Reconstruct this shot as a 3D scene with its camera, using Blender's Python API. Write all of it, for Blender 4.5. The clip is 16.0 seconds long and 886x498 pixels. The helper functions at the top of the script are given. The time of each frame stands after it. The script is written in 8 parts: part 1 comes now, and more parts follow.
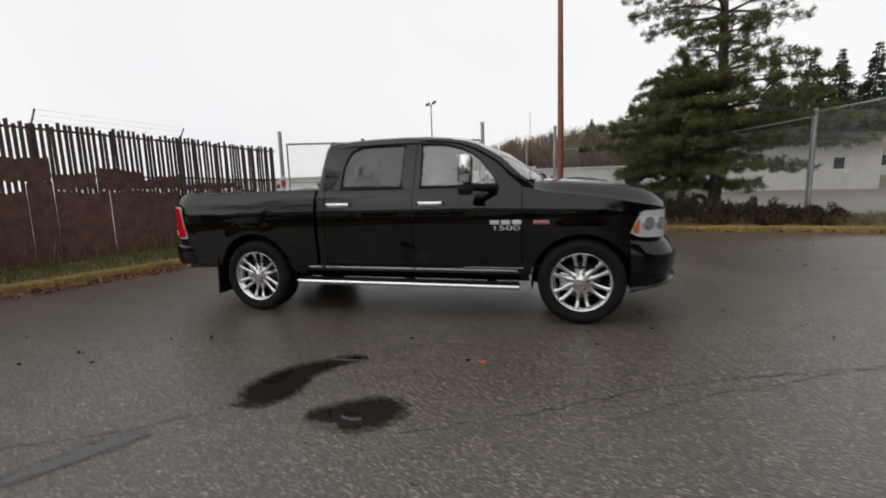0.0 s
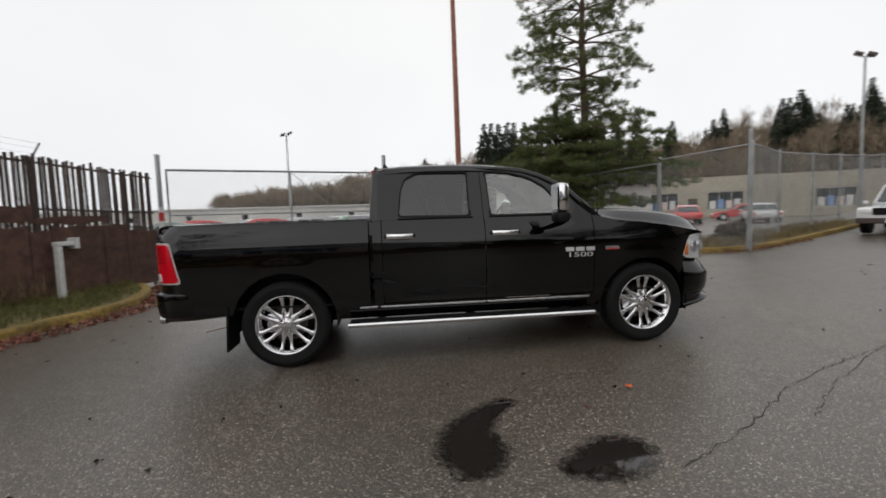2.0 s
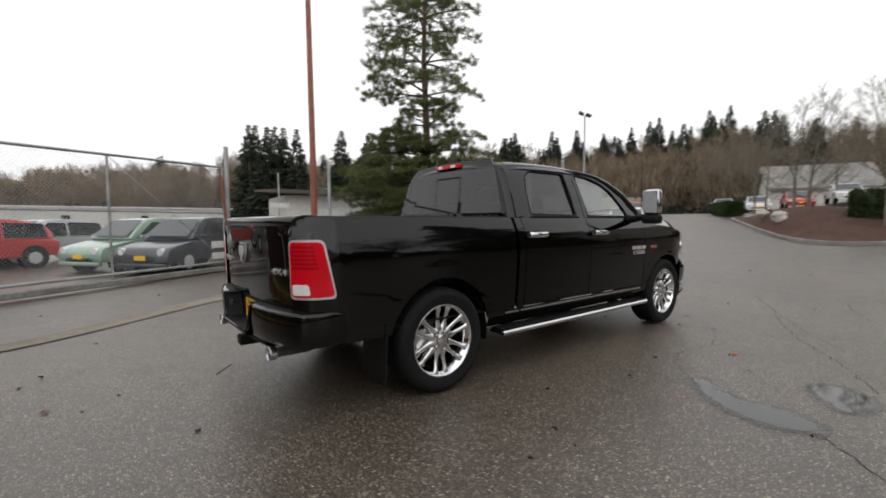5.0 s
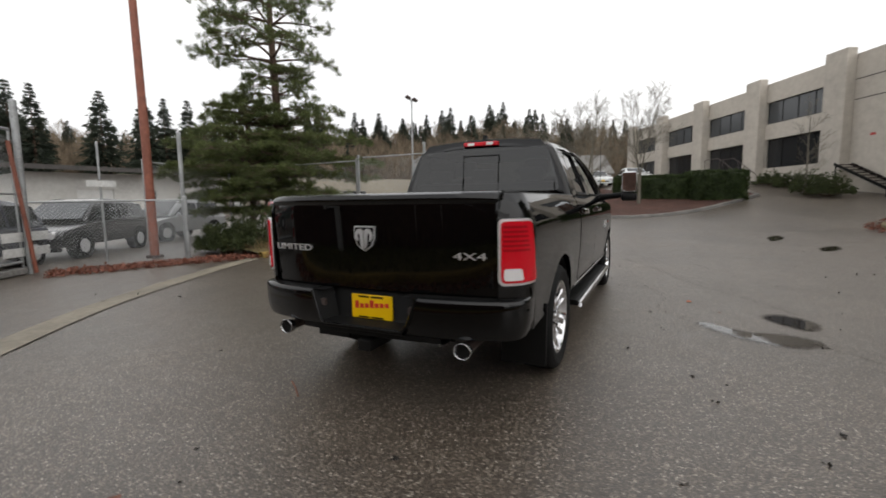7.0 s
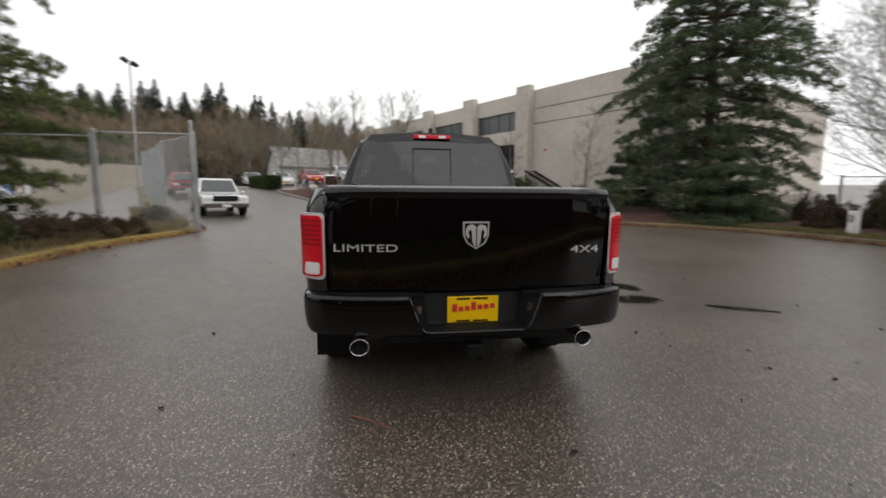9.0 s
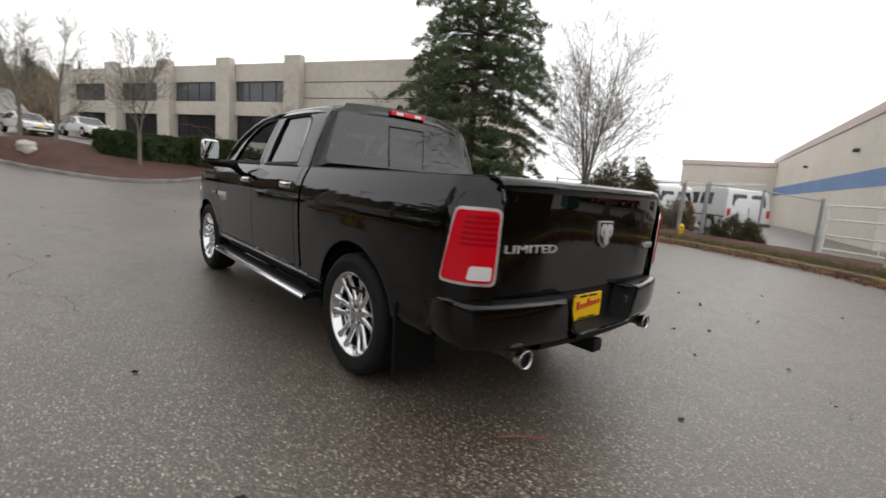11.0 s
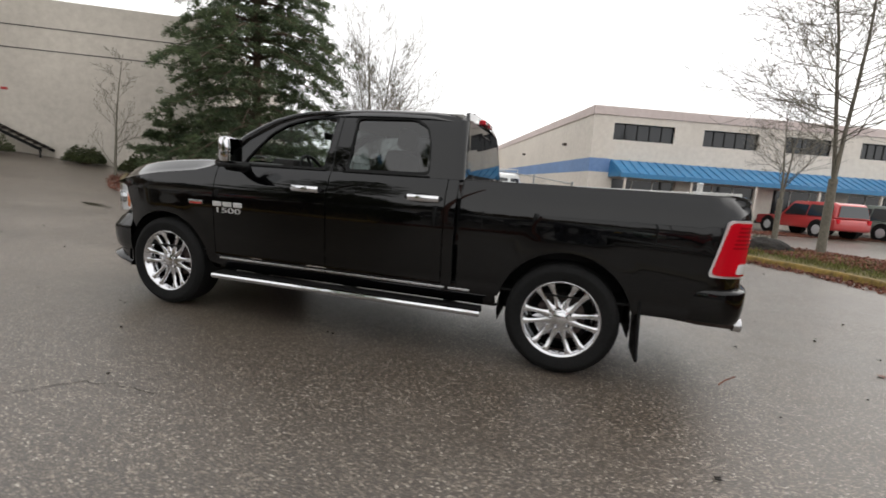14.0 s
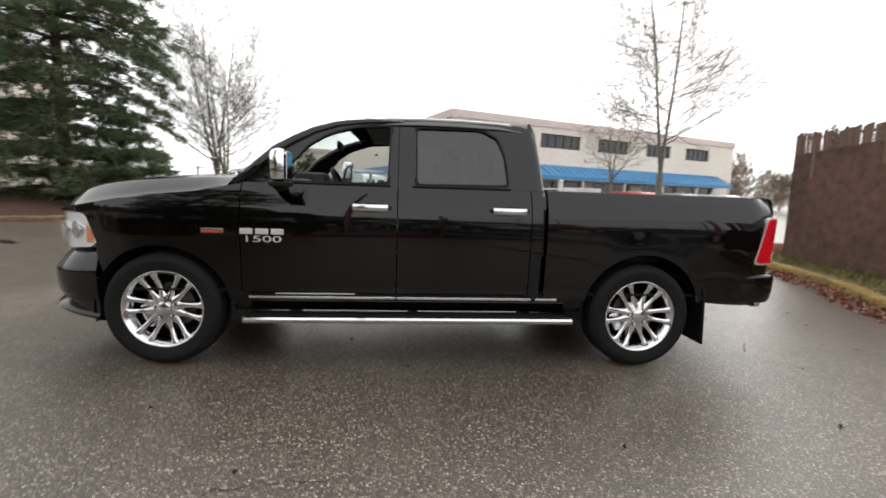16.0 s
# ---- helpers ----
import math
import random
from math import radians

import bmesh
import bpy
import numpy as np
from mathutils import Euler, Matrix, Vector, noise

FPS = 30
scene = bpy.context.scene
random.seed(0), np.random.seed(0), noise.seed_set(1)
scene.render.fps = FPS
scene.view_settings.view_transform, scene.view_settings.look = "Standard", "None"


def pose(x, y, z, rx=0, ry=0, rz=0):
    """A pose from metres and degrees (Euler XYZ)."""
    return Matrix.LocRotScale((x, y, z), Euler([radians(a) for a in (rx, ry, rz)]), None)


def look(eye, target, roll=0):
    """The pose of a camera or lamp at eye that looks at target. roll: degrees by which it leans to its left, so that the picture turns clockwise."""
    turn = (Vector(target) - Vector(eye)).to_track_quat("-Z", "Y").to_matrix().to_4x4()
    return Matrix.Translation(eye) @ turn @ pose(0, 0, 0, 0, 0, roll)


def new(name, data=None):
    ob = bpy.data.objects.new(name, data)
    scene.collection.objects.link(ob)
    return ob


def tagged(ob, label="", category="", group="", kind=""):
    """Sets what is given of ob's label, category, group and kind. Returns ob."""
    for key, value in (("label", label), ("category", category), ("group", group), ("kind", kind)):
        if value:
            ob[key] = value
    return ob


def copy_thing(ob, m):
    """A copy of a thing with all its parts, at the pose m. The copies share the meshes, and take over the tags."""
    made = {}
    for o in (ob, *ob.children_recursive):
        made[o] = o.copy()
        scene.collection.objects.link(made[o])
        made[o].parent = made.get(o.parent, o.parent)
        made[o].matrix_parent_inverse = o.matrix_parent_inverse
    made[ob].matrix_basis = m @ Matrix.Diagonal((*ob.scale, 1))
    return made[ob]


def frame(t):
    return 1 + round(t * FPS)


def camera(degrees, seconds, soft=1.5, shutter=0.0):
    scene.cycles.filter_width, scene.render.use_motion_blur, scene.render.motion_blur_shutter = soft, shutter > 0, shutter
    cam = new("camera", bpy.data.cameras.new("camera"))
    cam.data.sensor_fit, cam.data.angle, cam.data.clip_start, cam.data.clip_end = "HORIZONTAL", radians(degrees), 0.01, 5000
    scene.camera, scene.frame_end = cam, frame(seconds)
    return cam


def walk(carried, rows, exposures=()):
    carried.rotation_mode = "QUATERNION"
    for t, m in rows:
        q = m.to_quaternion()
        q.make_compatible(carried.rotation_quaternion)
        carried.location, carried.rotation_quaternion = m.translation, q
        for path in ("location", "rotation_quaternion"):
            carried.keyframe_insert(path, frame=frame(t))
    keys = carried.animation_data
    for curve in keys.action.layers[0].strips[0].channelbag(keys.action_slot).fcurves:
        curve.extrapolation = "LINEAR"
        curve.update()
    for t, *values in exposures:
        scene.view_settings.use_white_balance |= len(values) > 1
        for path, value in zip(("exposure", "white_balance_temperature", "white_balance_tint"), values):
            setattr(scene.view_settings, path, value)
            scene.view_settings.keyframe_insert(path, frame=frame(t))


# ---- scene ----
cam = camera(89.9, 16.0, soft=1.7, shutter=0.5)
PATH = [
    (0, (1.601, -5.265, 1.374), (1.085, -3.354, 1.084), -1.7),
    (0.5, (1.013, -5.318, 1.384), (0.565, -3.378, 1.193), -2.2),
    (1, (0.41, -5.363, 1.375), (0.18, -3.388, 1.159), -2.7),
    (1.5, (-0.177, -5.287, 1.382), (-0.249, -3.296, 1.209), -3.4),
    (2, (-0.768, -5.204, 1.381), (-0.542, -3.223, 1.223), -1.8),
    (2.5, (-1.328, -5.032, 1.361), (-0.915, -3.083, 1.194), -2.2),
    (3, (-1.865, -4.823, 1.357), (-1.271, -2.922, 1.176), -0.7),
    (3.2, (-2.105, -4.759, 1.361), (-1.385, -2.907, 1.128), -2.3),
    (5.3, (-4.16, -3.371, 1.304), (-2.788, -1.922, 1.172), -1.0),
    (5.5, (-4.342, -3.202, 1.32), (-2.867, -1.865, 1.132), -1.6),
    (6, (-4.703, -2.698, 1.311), (-3.126, -1.482, 1.129), -1.4),
    (6.5, (-5.029, -2.184, 1.305), (-3.334, -1.14, 1.116), -0.1),
    (7, (-5.244, -1.635, 1.295), (-3.454, -0.769, 1.081), -0.8),
    (7.5, (-5.403, -1.077, 1.301), (-3.528, -0.401, 1.136), 0.7),
    (8, (-5.521, -0.53, 1.307), (-3.56, -0.202, 1.093), 0.4),
    (8.5, (-5.493, 0.011, 1.31), (-3.504, 0.099, 1.122), 0.6),
    (9, (-5.447, 0.568, 1.306), (-3.485, 0.268, 1.058), 0.4),
    (9.5, (-5.239, 1.072, 1.284), (-3.343, 0.488, 1.028), 0.7),
    (10, (-5.003, 1.574, 1.281), (-3.225, 0.697, 1.018), 1.2),
    (10.2, (-4.885, 1.765, 1.297), (-3.173, 0.771, 1.014), 2.1),
    (12.3, (-3.235, 3.37, 1.27), (-2.113, 1.738, 0.97), 4.5),
    (12.5, (-3.085, 3.515, 1.285), (-2.040, 1.841, 0.96), 4.3),
    (13, (-2.67, 3.77, 1.278), (-1.775, 2.003, 0.995), 2.9),
    (13.5, (-2.225, 4.04, 1.293), (-1.557, 2.172, 1.035), 5.4),
    (14, (-1.769, 4.198, 1.298), (-1.24, 2.291, 1.008), 4.0),
    (14.5, (-1.28, 4.257, 1.299), (-0.862, 2.321, 1.024), 4.9),
    (15, (-0.796, 4.342, 1.302), (-0.599, 2.382, 0.954), 3.1),
    (15.5, (-0.325, 4.275, 1.303), (-0.277, 2.301, 0.984), 1.4),
    (16, (0.095, 4.221, 1.31), (-0.09, 2.246, 1.055), 1.9),
]
walk(cam, [(t, look(e, g, r)) for t, e, g, r in PATH],
     [(0, 0.2, 6600, 10), (3, 0.22, 6600, 10), (5.5, 0.5, 6650, 10), (8.5, 0.47, 6650, 10), (10, 0.68, 6650, 10), (12.5, 0.75, 6700, 10), (14.5, 0.93, 6700, 10), (16, 1.14, 6700, 10)])


# ---- light: an overcast winter sky ----
SUN_EL, SUN_AZ = 38.0, 215.0
world = bpy.data.worlds.new("overcast_sky")
scene.world = world
world.use_nodes = True
wn = world.node_tree
wn.nodes.clear()
w_out = wn.nodes.new("ShaderNodeOutputWorld")
w_bg = wn.nodes.new("ShaderNodeBackground")
w_sky = wn.nodes.new("ShaderNodeTexSky")
w_sky.sky_type, w_sky.sun_disc = "NISHITA", False
w_sky.sun_elevation, w_sky.sun_rotation = radians(SUN_EL), radians(SUN_AZ)
w_sky.air_density, w_sky.dust_density, w_sky.ozone_density = 1.0, 3.0, 1.0
w_hue = wn.nodes.new("ShaderNodeHueSaturation")
w_hue.inputs["Saturation"].default_value = 0.10
w_cloud = wn.nodes.new("ShaderNodeTexNoise")
w_cloud.inputs["Scale"].default_value, w_cloud.inputs["Detail"].default_value = 1.6, 3.0
w_ramp = wn.nodes.new("ShaderNodeValToRGB")
w_ramp.color_ramp.elements[0].position, w_ramp.color_ramp.elements[1].position = 0.3, 0.75
w_ramp.color_ramp.elements[0].color = (8.2, 8.4, 8.8, 1)
w_ramp.color_ramp.elements[1].color = (9.3, 9.4, 9.5, 1)
w_mix = wn.nodes.new("ShaderNodeMix")
w_mix.data_type = "RGBA"
w_mix.inputs["Factor"].default_value = 0.82
w_coord = wn.nodes.new("ShaderNodeTexCoord")
wn.links.new(w_coord.outputs["Generated"], w_cloud.inputs["Vector"])
wn.links.new(w_cloud.outputs["Fac"], w_ramp.inputs["Fac"])
wn.links.new(w_sky.outputs["Color"], w_hue.inputs["Color"])
wn.links.new(w_hue.outputs["Color"], w_mix.inputs["A"])
wn.links.new(w_ramp.outputs["Color"], w_mix.inputs["B"])
wn.links.new(w_mix.outputs["Result"], w_bg.inputs["Color"])
w_bg.inputs["Strength"].default_value = 0.10
wn.links.new(w_bg.outputs["Background"], w_out.inputs["Surface"])

sun_data = bpy.data.lights.new("sun", "SUN")
sun_data.energy, sun_data.angle, sun_data.color = 0.5, radians(100), (1.0, 0.97, 0.93)
sun = new("sun", sun_data)
sun.rotation_euler = (radians(90 - SUN_EL), 0, radians(180 - SUN_AZ))


# ---- materials ----
def mat(name, color=(0.5, 0.5, 0.5), rough=0.6, metal=0.0, coat=0.0, spec=0.5):
    m = bpy.data.materials.new(name)
    m.use_nodes = True
    b = m.node_tree.nodes["Principled BSDF"]
    b.inputs["Base Color"].default_value = (*color, 1)
    b.inputs["Roughness"].default_value = rough
    b.inputs["Metallic"].default_value = metal
    b.inputs["Coat Weight"].default_value = coat
    b.inputs["Specular IOR Level"].default_value = spec
    return m


def node(m, kind, **values):
    n = m.node_tree.nodes.new(kind)
    for key, v in values.items():
        n.inputs[key.replace("_", " ")].default_value = v
    return n


def link(m, a, b):
    m.node_tree.links.new(a, b)


def bsdf(m):
    return m.node_tree.nodes["Principled BSDF"]


def ramp(m, fac, stops):
    r = node(m, "ShaderNodeValToRGB")
    els = r.color_ramp.elements
    while len(els) < len(stops):
        els.new(0.5)
    for e, (p, c) in zip(els, stops):
        e.position, e.color = p, (*c, 1) if len(c) == 3 else c
    link(m, fac, r.inputs["Fac"])
    return r.outputs["Color"]


def noise_tex(m, scale, detail=4.0, rough=0.6, coord="Object"):
    c = node(m, "ShaderNodeTexCoord")
    n = node(m, "ShaderNodeTexNoise", Scale=scale, Detail=detail, Roughness=rough)
    link(m, c.outputs[coord], n.inputs["Vector"])
    return n.outputs["Fac"]


def mix(m, fac, a, b, blend="MIX"):
    n = node(m, "ShaderNodeMix")
    n.data_type, n.blend_type = "RGBA", blend
    for src, key in ((fac, "Factor"), (a, "A"), (b, "B")):
        if isinstance(src, (int, float)):
            n.inputs[key].default_value = src
        elif isinstance(src, tuple):
            n.inputs[key].default_value = (*src, 1)
        else:
            link(m, src, n.inputs[key])
    return n.outputs["Result"]


def bump(m, height, strength=0.3, distance=0.01):
    n = node(m, "ShaderNodeBump", Strength=strength, Distance=distance)
    link(m, height, n.inputs["Height"])
    link(m, n.outputs["Normal"], bsdf(m).inputs["Normal"])


def grained(name, dark, light, scale, rough=0.7, metal=0.0, strength=0.3, distance=0.01, big=0.6, detail=6.0, island=False, rand=0.0):
    """A surface with a fine grain and broad stains."""
    m = mat(name, light, rough, metal)
    fine = noise_tex(m, scale, detail, 0.65)
    broad = noise_tex(m, scale * 0.07, 4.0, 0.6)
    c = ramp(m, fine, [(0.3, dark), (0.72, light)])
    stain = ramp(m, broad, [(0.35, (1 - big * 0.5,) * 3), (0.65, (1.0, 1.0, 1.0))])
    c = mix(m, 1.0, c, stain, "MULTIPLY")
    if rand:
        if island:
            r = node(m, "ShaderNodeNewGeometry").outputs["Random Per Island"]
        else:
            r = node(m, "ShaderNodeObjectInfo").outputs["Random"]
        c = mix(m, 1.0, c, ramp(m, r, [(0.0, (1 - rand,) * 3), (1.0, (1.0, 1.0, 1.0))]), "MULTIPLY")
    link(m, c, bsdf(m).inputs["Base Color"])
    bump(m, fine, strength, distance)
    return m


def thin_leaf(m, share=0.4):
    """Let part of the light pass through thin leaves."""
    b = bsdf(m)
    tl = node(m, "ShaderNodeBsdfTranslucent")
    mx = node(m, "ShaderNodeMixShader")
    mx.inputs["Fac"].default_value = share
    link(m, b.inputs["Base Color"].links[0].from_socket, tl.inputs["Color"])
    link(m, b.outputs["BSDF"], mx.inputs[1])
    link(m, tl.outputs["BSDF"], mx.inputs[2])
    link(m, mx.outputs["Shader"], m.node_tree.nodes["Material Output"].inputs["Surface"])


def glass(name, tint, rough=0.0, gloss=0.09):
    """Thin sheet glass: tinted see-through, with gloss that grows towards grazing angles."""
    m = bpy.data.materials.new(name)
    m.use_nodes = True
    nt = m.node_tree
    nt.nodes.clear()
    out = nt.nodes.new("ShaderNodeOutputMaterial")
    tr = nt.nodes.new("ShaderNodeBsdfTransparent")
    gl = nt.nodes.new("ShaderNodeBsdfGlossy")
    mx = nt.nodes.new("ShaderNodeMixShader")
    lw = nt.nodes.new("ShaderNodeLayerWeight")
    pw = nt.nodes.new("ShaderNodeMath")
    ad = nt.nodes.new("ShaderNodeMath")
    tr.inputs["Color"].default_value = (*tint, 1)
    gl.inputs["Roughness"].default_value = rough
    lw.inputs["Blend"].default_value = 0.5
    pw.operation, pw.inputs[1].default_value = "POWER", 4.0
    ad.operation, ad.inputs[1].default_value, ad.inputs[2].default_value = "MULTIPLY_ADD", 0.9 - gloss, gloss
    nt.links.new(lw.outputs["Facing"], pw.inputs[0])
    nt.links.new(pw.outputs[0], ad.inputs[0])
    nt.links.new(ad.outputs[0], mx.inputs["Fac"])
    nt.links.new(tr.outputs["BSDF"], mx.inputs[1])
    nt.links.new(gl.outputs["BSDF"], mx.inputs[2])
    nt.links.new(mx.outputs["Shader"], out.inputs["Surface"])
    return m


def asphalt_material():
    """Worn wet asphalt: brown-black binder packed with stones of many tones, under a damp sheen."""
    m = mat("wet_asphalt", (0.08, 0.075, 0.072), 0.3, spec=0.75)
    c = node(m, "ShaderNodeTexCoord")
    v = node(m, "ShaderNodeTexVoronoi", Scale=70.0)
    link(m, c.outputs["Object"], v.inputs["Vector"])
    v2 = node(m, "ShaderNodeTexVoronoi", Scale=150.0)
    link(m, c.outputs["Object"], v2.inputs["Vector"])
    broad = noise_tex(m, 0.35, 5.0, 0.6)
    mid = noise_tex(m, 3.0, 5.0, 0.65)
    fine = noise_tex(m, 45.0, 4.0, 0.7)
    binder = ramp(m, fine, [(0.3, (0.022, 0.017, 0.013)), (0.75, (0.070, 0.055, 0.044))])

    def stones(tex, edge, tones):
        sep = node(m, "ShaderNodeSeparateColor")
        link(m, tex.outputs["Color"], sep.inputs["Color"])
        core = ramp(m, tex.outputs["Distance"], [(edge, (1, 1, 1)), (edge + 0.2, (0, 0, 0))])
        return core, ramp(m, sep.outputs["Red"], tones)
    core_s, tone_s = stones(v2, 0.32, [(0.0, (0.035, 0.028, 0.022)), (0.55, (0.085, 0.068, 0.054)), (0.85, (0.17, 0.142, 0.115)), (1.0, (0.34, 0.30, 0.25))])
    core_b, tone_b = stones(v, 0.34, [(0.0, (0.040, 0.031, 0.025)), (0.45, (0.095, 0.075, 0.058)), (0.75, (0.20, 0.165, 0.13)), (0.92, (0.28, 0.24, 0.195)), (1.0, (0.44, 0.40, 0.345))])
    col = mix(m, core_s, binder, tone_s)
    col = mix(m, core_b, col, tone_b)
    tone = ramp(m, broad, [(0.35, (0.90, 0.90, 0.88)), (0.65, (1.26, 1.255, 1.23))])
    col = mix(m, 1.0, col, tone, "MULTIPLY")
    link(m, col, bsdf(m).inputs["Base Color"])
    damp = mix(m, 0.5, broad, mid)
    r = ramp(m, damp, [(0.40, (0.31,) * 3), (0.62, (0.39,) * 3)])
    link(m, r, bsdf(m).inputs["Roughness"])
    h = mix(m, 0.6, v2.outputs["Distance"], core_b)
    bump(m, h, 0.45, 0.0040)
    return m


M_ASPHALT = asphalt_material()
M_KERB = grained("painted_kerb", (0.13, 0.09, 0.03), (0.46, 0.30, 0.06), 14.0, 0.75, big=0.9, strength=0.5)
M_KERB_WORN = grained("worn_mossy_kerb", (0.10, 0.075, 0.035), (0.30, 0.23, 0.11), 11.0, 0.85, big=0.9, strength=0.6)
M_KERB_ROCK = grained("pale_rock", (0.42, 0.39, 0.35), (0.72, 0.68, 0.62), 7.0, 0.85, big=0.7, strength=0.5)
M_KERB_GREY = grained("concrete_kerb", (0.16, 0.15, 0.14), (0.34, 0.33, 0.31), 18.0, 0.8, big=0.8)
M_GUTTER = grained("gutter_concrete", (0.17, 0.145, 0.105), (0.32, 0.28, 0.21), 12.0, 0.6, big=0.8)
M_TURF = grained("turf_soil", (0.10, 0.075, 0.03), (0.23, 0.19, 0.075), 9.0, 0.95, big=0.9, strength=0.8, distance=0.03)
M_GRASS = grained("grass_blade", (0.12, 0.13, 0.03), (0.30, 0.30, 0.085), 3.0, 0.7, island=True, rand=0.6)
M_DRYGRASS = grained("dry_grass", (0.20, 0.14, 0.06), (0.42, 0.32, 0.16), 3.0, 0.8, island=True, rand=0.5)
M_LEAF = grained("fallen_leaf", (0.16, 0.048, 0.028), (0.42, 0.15, 0.085), 8.0, 0.6, island=True, rand=0.6)
M_BARK_MULCH = grained("bark_mulch", (0.035, 0.015, 0.01), (0.14, 0.06, 0.04), 12.0, 0.95, big=0.7, strength=1.0, distance=0.05)
M_BOARD = grained("brown_fence_board", (0.115, 0.065, 0.046), (0.284, 0.173, 0.121), 3.0, 0.75, big=0.7, rand=0.25)
M_SLAT = grained("brown_slat", (0.034, 0.020, 0.016), (0.118, 0.068, 0.052), 9.0, 0.75, big=0.8, rand=0.5)
M_RUST = grained("rusty_brown_board", (0.050, 0.024, 0.017), (0.150, 0.074, 0.052), 5.0, 0.85, big=0.9)
M_GALV = grained("galvanised_steel", (0.30, 0.31, 0.31), (0.48, 0.49, 0.49), 30.0, 0.45, 0.6, strength=0.1)
M_DARKSTEEL = grained("dark_weathered_steel", (0.05, 0.035, 0.03), (0.12, 0.09, 0.08), 20.0, 0.6, 0.3, strength=0.2)
M_REDSTEEL = grained("red_oxide_pole_paint", (0.20, 0.06, 0.035), (0.36, 0.12, 0.07), 8.0, 0.55, big=0.7, strength=0.2)
M_REDBAND = grained("red_band_paint", (0.40, 0.03, 0.03), (0.60, 0.05, 0.05), 20.0, 0.5)
M_WHITEPAINT = grained("white_paint", (0.55, 0.55, 0.53), (0.80, 0.80, 0.78), 14.0, 0.5, big=0.4, strength=0.1)
M_CONCRETE = grained("precast_concrete_wall", (0.49, 0.445, 0.385), (0.61, 0.56, 0.49), 3.0, 0.85, big=0.35, strength=0.1)
M_CREAM = grained("cream_wall_paint", (0.66, 0.60, 0.53), (0.78, 0.72, 0.64), 4.0, 0.8, big=0.2, strength=0.1)
M_PINK = grained("pinkish_parapet_paint", (0.60, 0.50, 0.47), (0.70, 0.60, 0.57), 4.0, 0.8, big=0.2, strength=0.1)
M_BLUEBAND = grained("blue_band_paint", (0.14, 0.25, 0.48), (0.19, 0.32, 0.56), 5.0, 0.7, big=0.3, strength=0.1)
M_BLUEMETAL = grained("blue_metal_awning", (0.03, 0.17, 0.36), (0.05, 0.25, 0.47), 5.0, 0.4, big=0.3, strength=0.1)
M_TAN = grained("tan_wall", (0.30, 0.27, 0.21), (0.42, 0.38, 0.31), 3.0, 0.85, big=0.3, strength=0.1)
M_OFFWHITE = grained("off_white_wall", (0.50, 0.49, 0.46), (0.64, 0.63, 0.60), 3.0, 0.85, big=0.35, strength=0.1)
M_RUSTROOF = grained("rusty_roof_sheet", (0.045, 0.028, 0.02), (0.11, 0.07, 0.045), 6.0, 0.7, big=0.8)
M_ROOFDARK = grained("dark_roof", (0.05, 0.045, 0.04), (0.10, 0.09, 0.085), 6.0, 0.7)
M_WINDARK = mat("dark_window_glass", (0.02, 0.022, 0.025), 0.08)
M_WINGREY = mat("grey_window_glass", (0.07, 0.075, 0.08), 0.15)
M_TRUNK = grained("conifer_bark", (0.05, 0.033, 0.022), (0.17, 0.11, 0.075), 16.0, 0.9, strength=0.9, distance=0.03)
M_TWIG = grained("bare_twig_bark", (0.11, 0.10, 0.075), (0.24, 0.215, 0.17), 20.0, 0.85, strength=0.4)
M_PINE = grained("pine_needles", (0.10, 0.14, 0.04), (0.27, 0.31, 0.11), 1.2, 0.65, island=True, rand=0.6, strength=0.0)
M_SPRUCE = grained("spruce_needles", (0.066, 0.108, 0.054), (0.198, 0.258, 0.114), 1.2, 0.65, island=True, rand=0.6, strength=0.0)
M_FIR = grained("fir_needles", (0.035, 0.050, 0.034), (0.085, 0.105, 0.065), 0.6, 0.8, island=True, rand=0.5, strength=0.0)
M_SHRUB = grained("shrub_leaves", (0.05, 0.075, 0.022), (0.16, 0.19, 0.07), 2.0, 0.6, island=True, rand=0.6, strength=0.0)
M_SHRUBRED = grained("brown_shrub_leaves", (0.07, 0.05, 0.025), (0.17, 0.11, 0.06), 2.0, 0.7, island=True, rand=0.6, strength=0.0)
M_SHRUBTAN = grained("dry_tan_shrub", (0.14, 0.09, 0.045), (0.34, 0.24, 0.13), 4.0, 0.8, island=True, rand=0.5)
M_SHRUBOLIVE = grained("olive_brown_bush_leaves", (0.075, 0.068, 0.026), (0.19, 0.165, 0.07), 2.0, 0.7, island=True, rand=0.6, strength=0.0)
M_HEDGE = grained("clipped_hedge_leaves", (0.03, 0.055, 0.012), (0.10, 0.15, 0.04), 3.0, 0.6, island=True, rand=0.5, strength=0.0)
M_ALDER = grained("bare_woodland_twigs", (0.18, 0.13, 0.085), (0.36, 0.28, 0.19), 0.5, 0.9, island=True, rand=0.5, strength=0.0)
M_HILL = grained("wooded_hill_floor", (0.07, 0.055, 0.035), (0.14, 0.115, 0.075), 0.2, 0.95, big=0.6)
for leafy in (M_PINE, M_SPRUCE, M_FIR, M_SHRUB, M_SHRUBRED, M_SHRUBOLIVE, M_HEDGE, M_GRASS, M_DRYGRASS):
    thin_leaf(leafy)
M_BLACK = mat("black_plastic", (0.006, 0.006, 0.006), 0.55, spec=0.18)
M_HEADLAMP = mat("headlight_reflector", (0.84, 0.85, 0.86), 0.28, 0.35, 0.5)
